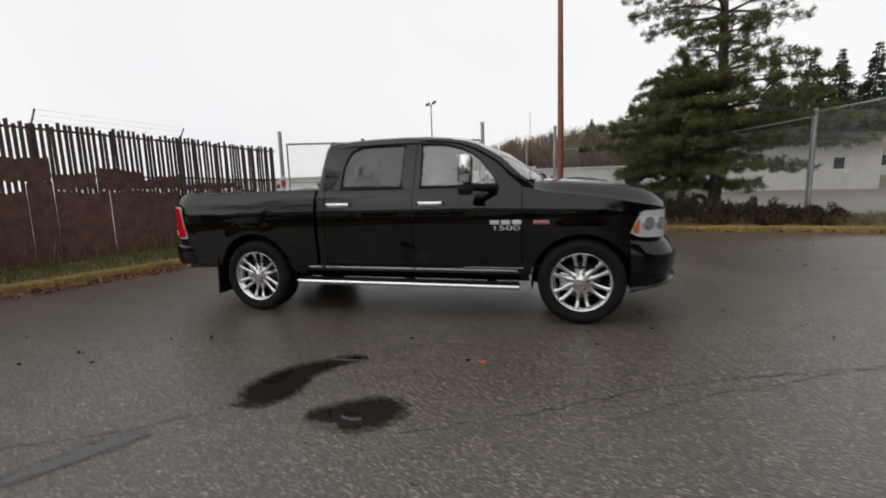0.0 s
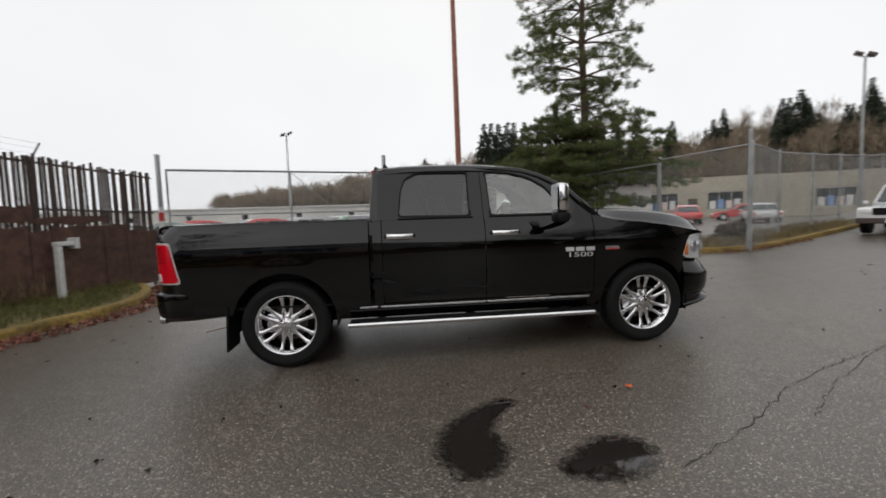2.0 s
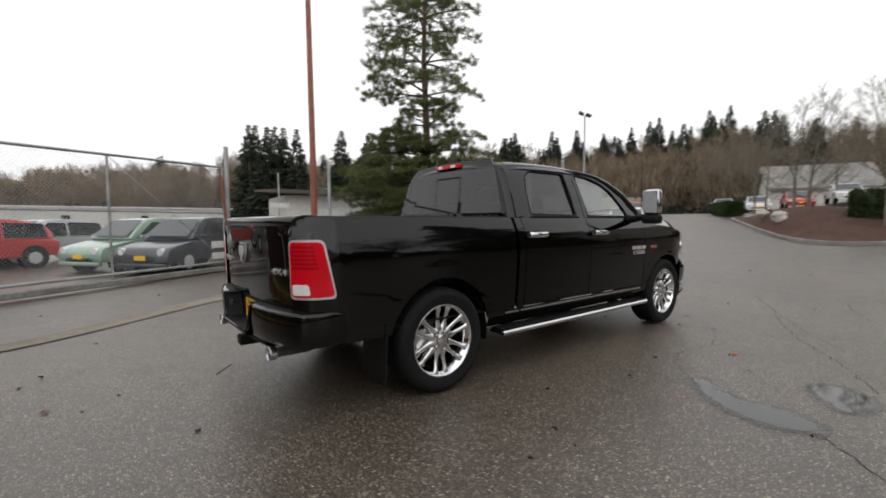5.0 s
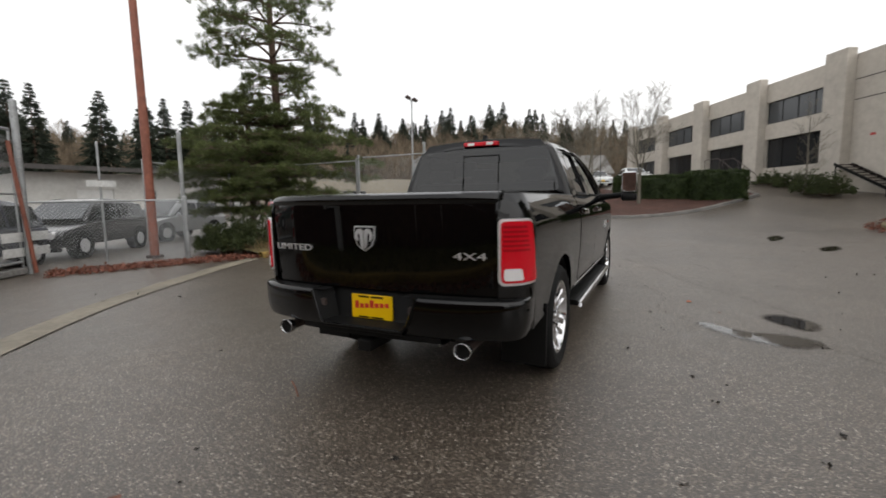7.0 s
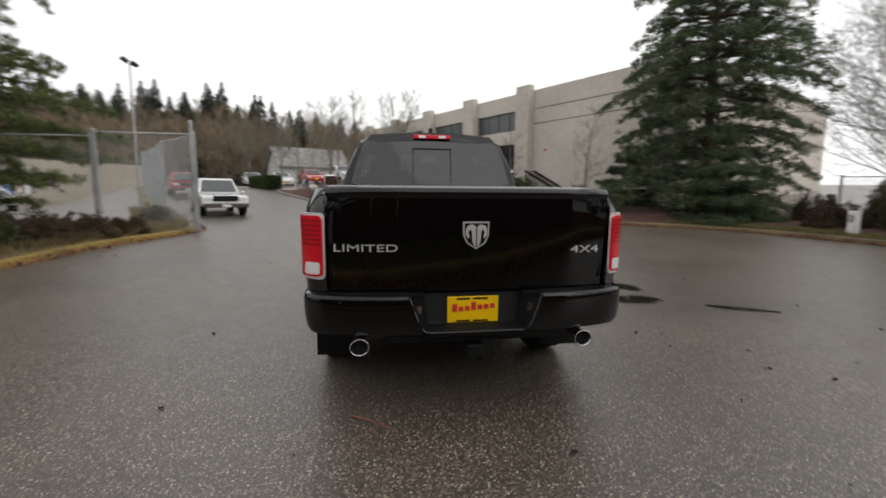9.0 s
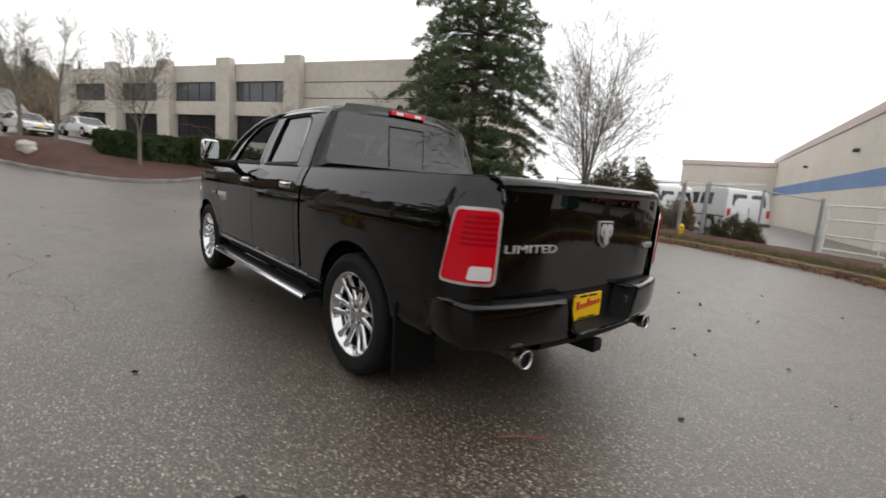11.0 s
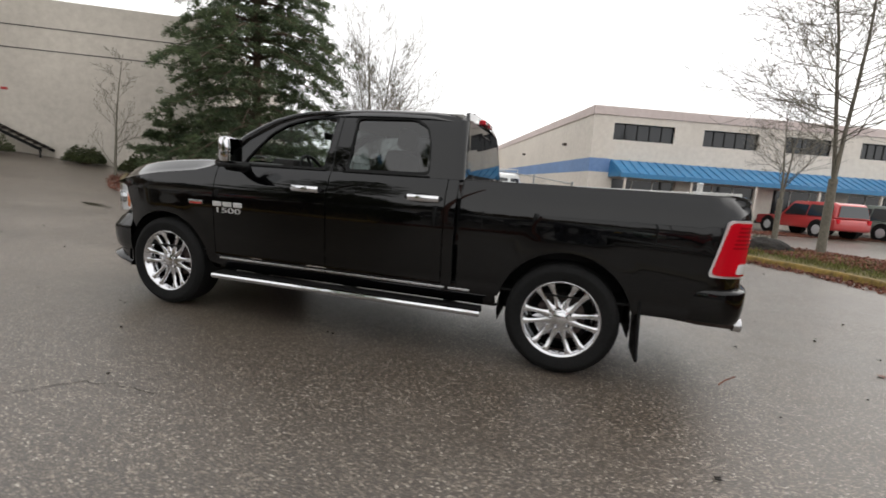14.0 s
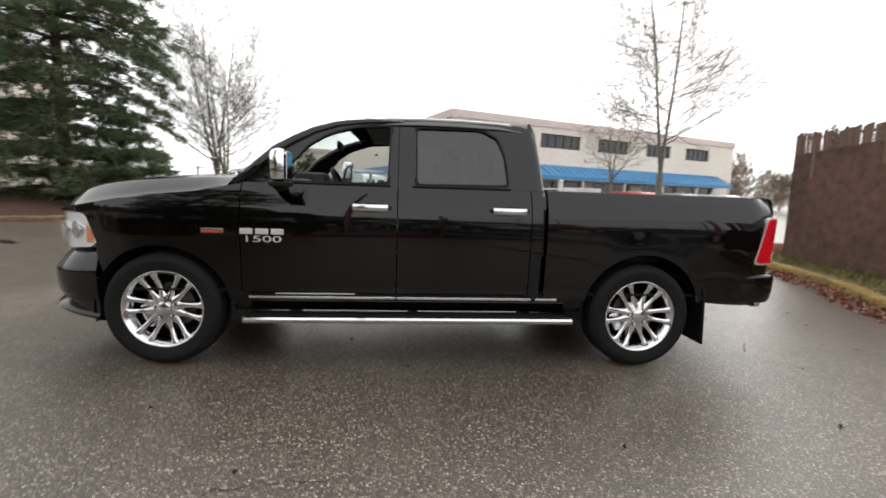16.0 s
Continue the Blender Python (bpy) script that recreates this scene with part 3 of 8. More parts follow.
def office_block():
    """Two-storey precast office block with pilasters, bands of dark glass and a plain flank."""
    yaw = math.degrees(math.atan2(0.455, 0.89)) + 180
    far, length, height, base = 42.0, 37.0, 7.2, 1.55
    # local x runs from the far end to the plain end; local -y faces the lot
    ob = thing("office_building", "two-storey grey precast concrete office block with dark ribbon windows", "building", at=(12.4 + 0.89 * far, -18.0 + 0.455 * far, base), turn=yaw)
    bay, last = 6.3, far - 15.65          # last: the last pilaster before the plain wall
    bays = [last - bay * (k + 1) for k in range(4)]
    holes = []
    for x in bays:
        holes.append((x, x + bay - 1.36, 1.65, 3.55))
        holes.append((x, x + bay - 1.36, 4.55, 5.98))
    bm = bmesh.new()
    wall_with_holes(bm, length, height, holes, 0.35, 0.0)
    part("front_wall", bm, M_CONCRETE, ob)
    for lo, hi in (((0.0, 0.36, -1.5), (0.35, 24, height - 0.2)), ((length - 0.35, 0.36, -1.5), (length, 24, height - 0.2)), ((0.0, 24, -1.5), (length, 24.3, height - 0.2))):
        bm = bmesh.new()
        box(bm, lo, hi)
        part("wall", bm, M_CONCRETE, ob)
    bm = bmesh.new()
    box(bm, (0.0, -0.05, -1.6), (length, 0.34, -0.004))
    part("plinth", bm, M_CONCRETE, ob)
    bm = bmesh.new()
    box(bm, (0.36, 0.4, height - 0.5), (length - 0.36, 23.9, height - 0.3))
    part("roof", bm, M_ROOFDARK, ob)
    # inner wall and upper floor reuse the truck's near-black interior colour
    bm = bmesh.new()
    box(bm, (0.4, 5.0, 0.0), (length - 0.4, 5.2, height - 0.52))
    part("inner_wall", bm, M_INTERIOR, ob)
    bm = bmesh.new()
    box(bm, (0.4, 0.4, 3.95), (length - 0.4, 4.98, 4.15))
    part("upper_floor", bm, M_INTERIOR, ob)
    for k in range(5):
        x = last - bay * k - 1.35
        bm = bmesh.new()
        box(bm, (x, -0.55, -0.6), (x + 1.35, -0.003, height + 0.35), 0.03)
        part("pilaster", bm, M_CONCRETE, ob)
    for z in (4.8, 5.85):
        bm = bmesh.new()
        box(bm, (last + 0.02, -0.012, z), (length - 0.05, -0.002, z + 0.05))
        part("reveal_joint", bm, M_ROOFDARK, ob)
    for x in bays:
        glazing(ob, x, x + bay - 1.36, 4.55, 5.98, 0.12, 4, M_WINGREY, M_BLACK)
        glazing(ob, x, x + bay - 1.36, 1.65, 3.55, 0.24, 4, M_WINDARK, M_BLACK)
    def spot(s, out):
        return (12.4 + 0.89 * s - 0.455 * out, -18.0 + 0.455 * s + 0.89 * out)
    # stairs to an entrance in the first bay
    st = thing("entrance_stairs", "open concrete stairs with steel rails against the office block", "stairs", at=(*spot(15.9 + 5.6, 1.9), base + 0.25), turn=yaw)
    for k in range(8):
        bm = bmesh.new()
        box(bm, (-k * 0.3 - 0.34, 0.0, k * 0.17), (-k * 0.3, 1.2, k * 0.17 + 0.06))
        part("tread", bm, M_KERB_GREY, st)
    bm = bmesh.new()
    box(bm, (-4.0, 0, 1.24), (-2.4, 1.2, 1.4))
    part("landing", bm, M_KERB_GREY, st)
    bm = bmesh.new()
    box(bm, (-3.9, 0.1, -0.4), (-3.6, 1.1, 1.238))
    part("pier", bm, M_KERB_GREY, st)
    for y in (0.03, 1.17):
        bm = bmesh.new()
        tube(bm, [(0.0, y, -0.2), (0.0, y, 0.95), (-2.4, y, 2.3), (-4.0, y, 2.3), (-4.0, y, 1.38)], 0.025, 6)
        part("handrail", bm, M_DARKSTEEL, st)
        for k in (2, 4, 6):
            bm = bmesh.new()
            tube(bm, [(-k * 0.3 - 0.1, y, k * 0.17 + 0.03), (-k * 0.3 - 0.1, y, 0.95 + (k * 0.3 + 0.1) * 0.5625)], 0.018, 6)
            part("baluster", bm, M_DARKSTEEL, st)

    # dark steel steps down along the plain wall, with a red notice above
    ss = thing("service_steps", "dark open steel steps along the plain office wall", "stairs", at=(*spot(15.3, 1.15), base), turn=yaw)
    for y in (0.0, 0.95):
        bm = bmesh.new()
        prism(bm, [(0.0, 1.35), (0.0, 1.50), (2.95, 0.10), (2.95, -0.05)], y, y + 0.06, "y")
        part("stringer", bm, M_BLACK, ss)
    for k in range(9):
        bm = bmesh.new()
        box(bm, (k * 0.32 + 0.02, 0.061, 1.36 - k * 0.155), (k * 0.32 + 0.33, 0.949, 1.40 - k * 0.155))
        part("tread", bm, M_DARKSTEEL, ss)
    for x in (0.06, 2.85):
        bm = bmesh.new()
        box(bm, (x, 0.02, -0.8), (x + 0.06, 0.058, 1.34 if x < 1 else 0.03))
        part("leg", bm, M_BLACK, ss)
    bm = bmesh.new()
    box(bm, (far - 14.58, -0.02, 2.82), (far - 14.3, -0.003, 2.94))
    part("red_notice", bm, M_REDBAND, ob)


office_block()


def blue_banded_building():
    """Two-storey cream building with a pink parapet, a blue band, upper windows and a long blue awning."""
    yaw = math.degrees(math.atan2(-0.34, -0.94))          # local x runs west along the front, local -y faces the lot
    ob = thing("commercial_building", "two-storey cream building with pink parapet, blue band and awning", "building", at=(-2.5, -20.6, -0.1), turn=yaw)
    length, height = 24.5, 5.95
    wins = [(1.1, 4.4), (6.0, 9.1), (10.6, 13.3), (15.0, 17.4), (19.0, 21.6)]
    holes = [(a, b, 4.3, 5.15) for a, b in wins]
    shops = [(1.3, 4.8), (5.8, 9.4), (10.4, 13.8), (14.8, 18.4), (19.2, 22.4)]
    holes += [(a, b, 0.45, 2.35) for a, b in shops]
    bm = bmesh.new()
    wall_with_holes(bm, length, height - 0.45, holes, 0.3, 0.0)
    part("front_wall", bm, M_CREAM, ob)
    for lo, hi in (((0.0, 0.303, 0.0), (0.3, 28.0, height - 0.45)), ((length - 0.3, 0.303, 0.0), (length, 22.0, height - 0.45)), ((0.0, 28.0, 0.0), (length, 28.3, height - 0.45))):
        bm = bmesh.new()
        box(bm, lo, hi)
        part("wall", bm, M_CREAM, ob)
    for lo, hi in (((-0.06, -0.06, height - 0.448), (length + 0.06, 0.35, height)), ((-0.06, 0.352, height - 0.448), (0.32, 28.3, height))):
        bm = bmesh.new()
        box(bm, lo, hi, 0.02)
        part("parapet", bm, M_PINK, ob)
    bm = bmesh.new()
    box(bm, (0.31, 0.36, height - 0.7), (length - 0.31, 28, height - 0.48))
    part("roof", bm, M_ROOFDARK, ob)
    for lo, hi in (((-0.012, 0.01, 2.60), (-0.002, 28.0, 3.30)), ((-0.012, -0.014, 2.60), (1.07, -0.002, 3.30))):
        bm = bmesh.new()
        box(bm, lo, hi)
        part("painted_band", bm, M_BLUEBAND, ob)
    bm = bmesh.new()
    box(bm, (0.35, 4.8, 0.0), (length - 0.35, 5.0, height - 0.75))
    part("inner_wall", bm, M_TAN, ob)
    bm = bmesh.new()
    box(bm, (0.35, 0.35, 3.35), (length - 0.35, 4.78, 3.45))
    part("upper_floor", bm, M_TAN, ob)
    for a, b in wins:
        glazing(ob, a, b, 4.3, 5.15, 0.12, 5, M_WINDARK, M_BLACK)
    for a, b in shops:
        glazing(ob, a, b, 0.45, 2.35, 0.14, 3, M_WINDARK, M_WHITEPAINT)
    # awning: sloping sheet with standing seams and end cheeks
    aw = new("awning")
    aw.parent = ob
    x0, x1 = 1.1, 22.6
    bm = bmesh.new()
    vs = [bm.verts.new(p) for p in ((x0, -0.02, 3.27), (x1, -0.02, 3.27), (x1, -1.35, 2.57), (x0, -1.35, 2.57), (x0, -0.02, 3.20), (x1, -0.02, 3.20), (x1, -1.35, 2.50), (x0, -1.35, 2.50))]
    for f in ((0, 1, 2, 3), (7, 6, 5, 4), (3, 2, 6, 7), (0, 3, 7, 4), (2, 1, 5, 6), (1, 0, 4, 5)):
        bm.faces.new([vs[i] for i in f])
    part("awning_sheet", bm, M_BLUEMETAL, aw)
    bm = bmesh.new()
    box(bm, (x0, -1.38, 2.35), (x1, -1.352, 2.55))
    part("fascia", bm, M_BLUEMETAL, aw)
    for x in (x0 - 0.031, x1 + 0.001):
        bm = bmesh.new()
        prism(bm, [(-0.02, 3.20), (-1.34, 2.50), (-1.34, 2.37), (-0.02, 2.37)], x, x + 0.03, "x")
        part("cheek", bm, M_BLUEMETAL, aw)
    for k in range(46):
        x = x0 + 0.05 + k * (x1 - x0 - 0.1) / 45
        bm = bmesh.new()
        box(bm, (x - 0.018, -1.5, -0.02), (x + 0.018, 0.0, 0.035), m=Matrix.Translation((0, -0.03, 3.27)) @ Matrix.Rotation(math.atan2(0.7, 1.33), 4, "X"))
        part("seam", bm, M_BLUEMETAL, aw)
    for k in range(7):
        x = x0 + 0.3 + k * (x1 - x0 - 0.6) / 6
        bm = bmesh.new()
        box(bm, (x - 0.05, -1.32, 0.0), (x + 0.05, -1.22, 2.49))
        part("awning_post", bm, M_CREAM, aw)
    for s in (4.0, 14.0):
        bm = bmesh.new()
        box(bm, (-0.22, s - 0.12, 4.2), (-0.002, s + 0.12, 4.35), 0.02)
        part("wall_lamp", bm, M_DARKSTEEL, ob)
    # low wing running off from the far end
    bm = bmesh.new()
    box(bm, (-7.3, 26.0, 0.0), (-0.003, 28.0, height - 0.9))
    part("wing_wall", bm, M_CREAM, ob)
    bm = bmesh.new()
    box(bm, (-7.4, 25.9, height - 0.898), (-0.07, 28.1, height - 0.5), 0.02)
    part("wing_parapet", bm, M_PINK, ob)


blue_banded_building()


def far_long_building():
    """White single-storey building behind the gate, with small square windows and a flat roof."""
    ob = thing("storage_building", "long low off-white building with small square windows", "building", at=(-75.0, 48.0, 0), turn=3.0)
    length, height = 84.0, 2.75
    holes = [(6 + 6.3 * k, 6.75 + 6.3 * k, 1.3, 2.05) for k in range(12)]
    bm = bmesh.new()
    wall_with_holes(bm, length, height, holes, 0.3)
    box(bm, (0, 0.31, 0), (0.3, 10, height))
    box(bm, (length - 0.3, 0.31, 0), (length, 10, height))
    part("wall", bm, M_OFFWHITE, ob)
    bm = bmesh.new()
    box(bm, (-0.2, -0.25, height + 0.002), (length + 0.2, 10, height + 0.14))
    part("roof", bm, M_WHITEPAINT, ob)
    for h in holes:
        glazing(ob, *h, 0.1, 1, M_WINDARK, M_WHITEPAINT)
    for k in range(13):
        bm = bmesh.new()
        box(bm, (3 + 6.3 * k, -0.06, 0), (3.12 + 6.3 * k, -0.003, height - 0.01))
        part("downpipe", bm, M_OFFWHITE, ob)


far_long_building()


def canopy_shed():
    """Grey shed with a rusty flat roof behind the gate, east of the white building."""
    ob = thing("flat_roof_shed", "long grey shed with a rusty brown overhanging flat roof", "building", at=(11.0, 40.0, 0), turn=-8.0)
    bm = bmesh.new()
    wall_with_holes(bm, 15.0, 3.9, [(3, 5.5, 0, 2.6), (8, 8.8, 1.6, 2.6), (12, 12.8, 1.6, 2.6)], 0.3)
    box(bm, (0, 0.31, 0), (0.3, 9, 3.9))
    box(bm, (14.7, 0.31, 0), (15, 9, 3.9))
    part("wall", bm, M_OFFWHITE, ob)
    bm = bmesh.new()
    prism(bm, [(-1.8, 4.02), (9.5, 4.75), (9.5, 4.98), (-1.8, 4.30)], -1.5, 16.2, "x")
    part("roof", bm, M_RUSTROOF, ob, "rusty brown sheet roof")
    bm = bmesh.new()
    box(bm, (-1.55, -1.87, 4.0), (16.25, -1.805, 4.34), 0.01)
    part("fascia", bm, M_ROOFDARK, ob)
    bm = bmesh.new()
    box(bm, (3, 0.15, 0), (5.5, 0.2, 2.6))
    part("door", bm, M_WHITEPAINT, ob)
    for x in (8, 12):
        glazing(ob, x, x + 0.8, 1.6, 2.6, 0.1, 1, M_WINDARK, M_WHITEPAINT)


canopy_shed()


def tan_store():
    """Tan single-storey shop across the neighbouring lot, with display windows and a white sign board."""
    ob = thing("tan_shop_building", "low tan shop building across the lot with display windows", "building", at=(22.0, 49.0, 0), turn=-28.0)
    length, height = 42.0, 4.6
    wins = [(3.0, 4.2), (8.5, 12.0), (15.0, 18.5), (25, 28.5)]
    holes = [(a, b, 0.9, 2.9) for a, b in wins[1:]] + [(13.0, 14.0, 0.0, 2.2), (3.0, 4.2, 0.0, 2.2)]
    bm = bmesh.new()
    wall_with_holes(bm, length, height, holes, 0.3)
    box(bm, (0, 0.31, 0), (0.3, 14, height))
    box(bm, (length - 0.3, 0.31, 0), (length, 14, height))
    part("wall", bm, M_TAN, ob)
    bm = bmesh.new()
    box(bm, (0.31, 0.31, height - 0.5), (length - 0.31, 13.9, height - 0.35))
    part("roof", bm, M_ROOFDARK, ob)
    for a, b in wins[1:]:
        glazing(ob, a, b, 0.9, 2.9, 0.12, 3, M_WINDARK, M_WHITEPAINT)
        for k in range(4):
            bm = bmesh.new()
            box(bm, (a + 0.2 + k * 0.8, 0.10, 1.0), (a + 0.8 + k * 0.8, 0.115, 1.9 + 0.15 * (k % 2)))
            part("poster", bm, [M_WHITEPAINT, M_BLUEBAND, M_PINK, M_WHITEPAINT][k], ob)
    for a, b in ((13.0, 14.0), (3.0, 4.2)):
        bm = bmesh.new()
        box(bm, (a, 0.12, 0), (b, 0.18, 2.2))
        part("door", bm, M_DARKSTEEL, ob)
    bm = bmesh.new()
    box(bm, (2.0, -0.12, 3.2), (5.6, -0.003, 3.8), 0.02)
    part("sign_board", bm, M_WHITEPAINT, ob)
    for k in range(5):
        bm = bmesh.new()
        box(bm, (2.4 + k * 0.6, -0.13, 3.4), (2.8 + k * 0.6, -0.121, 3.6))
        part("sign_bar", bm, M_BLACK, ob)


tan_store()


def gable_house():
    ob = thing("gabled_house", "grey-white gabled house beyond the parking island", "house", at=(58.0, 14.0, 2.2), turn=205.0)
    bm = bmesh.new()
    prism(bm, [(-3.6, 0), (3.6, 0), (3.6, 2.6), (0, 5.0), (-3.6, 2.6)], 0.0, 9.0, "y")
    part("wall", bm, M_OFFWHITE, ob)
    for s in (-1, 1):
        bm = bmesh.new()
        prism(bm, [(0, 5.02), (s * 4.1, 2.3), (s * 4.1, 2.5), (0, 5.25)], -0.5, 9.5, "y")
        part("roof", bm, M_KERB_GREY, ob)
    for x in (-2.2, 0.0, 2.2):
        bm = bmesh.new()
        box(bm, (x - 0.6, 9.003, 1.0), (x + 0.6, 9.05, 2.3))
        part("window", bm, M_WINDARK, ob)


gable_house()


# ---- fences, gates and poles ----
def chain_link(bm, a, b, z0, z1, step=0.075, r=0.0022):
    """Woven wire between two posts: straight diagonal wires both ways."""
    a, b = Vector(a), Vector(b)
    d = b - a
    length, height = d.length, z1 - z0
    d.normalize()
    n = Vector((-d.y, d.x, 0))
    up = Vector((0, 0, 1))
    k = -int(height / step)
    while k * step < length:
        for s in (1, -1):
            u0, v0 = k * step, 0.0
            u1, v1 = k * step + height, height
            if u0 < 0:
                v0 -= u0
                u0 = 0.0
            if u1 > length:
                v1 -= u1 - length
                u1 = length
            if v1 - v0 < 0.01:
                continue
            if s < 0:
                v0, v1 = height - v0, height - v1
            p, q = a + d * u0 + up * (z0 + v0), a + d * u1 + up * (z0 + v1)
            w = (q - p).normalized().cross(n) * r
            o = n * r * (0.9 if s > 0 else -0.9)
            vs = [bm.verts.new(c) for c in (p + w, p - w * 0.5 + o, p - w * 0.5 - o, q + w, q - w * 0.5 + o, q - w * 0.5 - o)]
            for f in ((0, 1, 4, 3), (1, 2, 5, 4), (2, 0, 3, 5)):
                bm.faces.new([vs[i] for i in f])
        k += 1


def post(parent, x, y, z0, z1, r=0.035, material=None, name="post", cap=True):
    bm = bmesh.new()
    tube(bm, [(x, y, z0), (x, y, z1)], r, 10)
    if cap:
        tube(bm, [(x, y, z1 + 0.001), (x, y, z1 + 0.03), (x, y, z1 + 0.05)], [r * 1.2, r * 1.1, r * 0.3], 10)
    return part(name, bm, material or M_GALV, parent, smooth=True)


def rod(parent, a, b, r=0.02, material=None, name="rail", n=8):
    bm = bmesh.new()
    tube(bm, [a, b], r, n)
    return part(name, bm, material or M_GALV, parent, smooth=True)


FW_A, FW_B = Vector((-6.28, 5.95, 0)), Vector((-8.3, -4.8, 0))


def slat_fence():
    """Chain-link fence threaded with brown slats, patched low down with rusty boards."""
    rng = random.Random(11)
    f = thing("slatted_fence", "tall rusty-brown slatted fence with ragged slat tops and patched boards", "fence")
    d = FW_B - FW_A
    length = d.length
    d.normalize()
    side = Vector((-d.y, d.x, 0))          # towards the lot is +x
    if side.x < 0:
        side = -side
    yaw = math.atan2(d.y, d.x)
    def at(s, off=0.0, z=0.0):
        p = FW_A + d * s + side * off
        return (p.x, p.y, z)
    for k in range(5):
        s = 0.08 + k * (length - 0.16) / 4
        post(f, *at(s, -0.05)[:2], -0.1, 2.47 + 0.022 * s, 0.04, M_DARKSTEEL)
        if k in (1, 2):
            bm = bmesh.new()
            tube(bm, [at(s, -0.05, 2.46 + 0.022 * s), at(s - 0.02, 0.12, 2.74 + 0.022 * s)], 0.014, 6)
            part("barb_arm", bm, M_DARKSTEEL, f)
    for z in (2.42, 1.62):
        rod(f, at(0, -0.03, z), at(length, -0.03, z + 0.022 * length), 0.022, M_DARKSTEEL)
    for z, o in ((2.56, 0.01), (2.65, 0.065), (2.73, 0.115)):
        rod(f, at(2.8, o, z + 0.06), at(5.5, o, z + 0.12), 0.0022, M_GALV, "barbed_wire", 4)
    me_done = {}
    step = 0.092
    n = int(length / step)
    for k in range(n):
        s = 0.12 + k * step
        dense = s > 7.4
        if rng.random() < 0.012 and not dense:
            continue
        key = ("d" if dense else "s") + str(rng.randrange(3))
        if key not in me_done:
            bm = bmesh.new()
            w = 0.0475 if dense else 0.030
            tip = rng.uniform(0.0, 0.03)
            vs = box(bm, (-w, -0.005, 0.0), (w, 0.005, 1.0))
            for v in vs:
                if v.co.z > 0.5 and v.co.x > 0:
                    v.co.z -= tip * 0.3
            me_done[key] = part("slat", bm, M_BOARD if dense else M_SLAT, f).data
            sl = [o for o in f.children if o.data == me_done[key]][0]
        else:
            sl = new("slat", me_done[key])
            sl.parent = f
        sl.location = at(s, rng.uniform(-0.012, 0.014), rng.uniform(0.02, 0.08))
        sl.rotation_euler = (rng.uniform(-0.012, 0.012), rng.uniform(-0.012, 0.012) * (0.1 if dense else 0.4), yaw)
        top = 2.47 + 0.022 * s + 0.012 * math.sin(k * 0.5) + rng.uniform(-0.03, 0.04) if not dense else 2.48 + 0.022 * s + rng.uniform(-0.012, 0.012)
        sl.scale = (1, 1, top)
    # rusty boards patched behind the slats
    for a, b, z0, z1 in ((0.0, 0.9, 0.02, 1.22), (0.92, 1.5, 0.02, 1.36), (1.52, 2.6, 0.02, 1.38), (2.62, 3.0, 0.02, 1.30), (3.02, 4.4, 0.02, 1.40), (4.42, 5.3, 0.02, 1.42), (5.32, 5.7, 0.02, 1.60), (5.72, 7.6, 0.02, 1.46),
                         (1.4, 2.9, 1.43, 1.56), (2.92, 3.7, 1.44, 1.70), (3.72, 4.6, 1.45, 1.86), (4.62, 5.3, 1.48, 1.74), (5.32, 6.2, 1.62, 2.02), (6.22, 7.6, 1.54, 2.18), (7.62, 10.9, 0.02, 2.38)):
        bm = bmesh.new()
        lean = rng.uniform(-0.09, 0.09)
        n = 8
        top = [(a + (b - a) * k / n, z1 + lean * (k / n - 0.5) + rng.uniform(-0.035, 0.035)) for k in range(n + 1)]
        foot = [(b, z0), (a, z0)] if z0 < 0.1 else [(a + (b - a) * k / n, z0 + rng.uniform(-0.05, 0.05)) for k in range(n, -1, -1)]
        prism(bm, top + foot, -0.005, 0.005, "y")
        o = part("patch_board", bm, M_RUST, f)
        o.location = at(0, 0.028)
        o.rotation_euler = (0, 0, yaw)


slat_fence()


def pipe_stand():
    o = thing("pipe_stand", "white-painted bent steel pipe standing on the verge", "pipe", at=(-6.59, 3.28, 0.1))
    bm = bmesh.new()
    box(bm, (-0.04, -0.06, -0.1), (0.04, 0.06, 0.92), 0.01)
    part("upright", bm, M_WHITEPAINT, o)
    bm = bmesh.new()
    box(bm, (-0.05, -0.06, 0.922), (0.05, 0.34, 1.0), 0.01)
    box(bm, (-0.07, 0.342, 0.86), (0.07, 0.46, 1.06), 0.01)
    part("crossbar", bm, M_WHITEPAINT, o)


pipe_stand()


def striped_bands(parent, x, y, z0, z1, r, step=0.2):
    k, z = 0, z0
    while z < z1 - 0.01:
        bm = bmesh.new()
        tube(bm, [(x, y, z), (x, y, min(z + step, z1) - 0.002)], r, 12, cap=False)
        part("band", bm, M_REDBAND if k % 2 else M_WHITEPAINT, parent, smooth=True)
        z += step
        k += 1


G1, G2 = (-6.21, 6.13), (-0.94, 9.55)


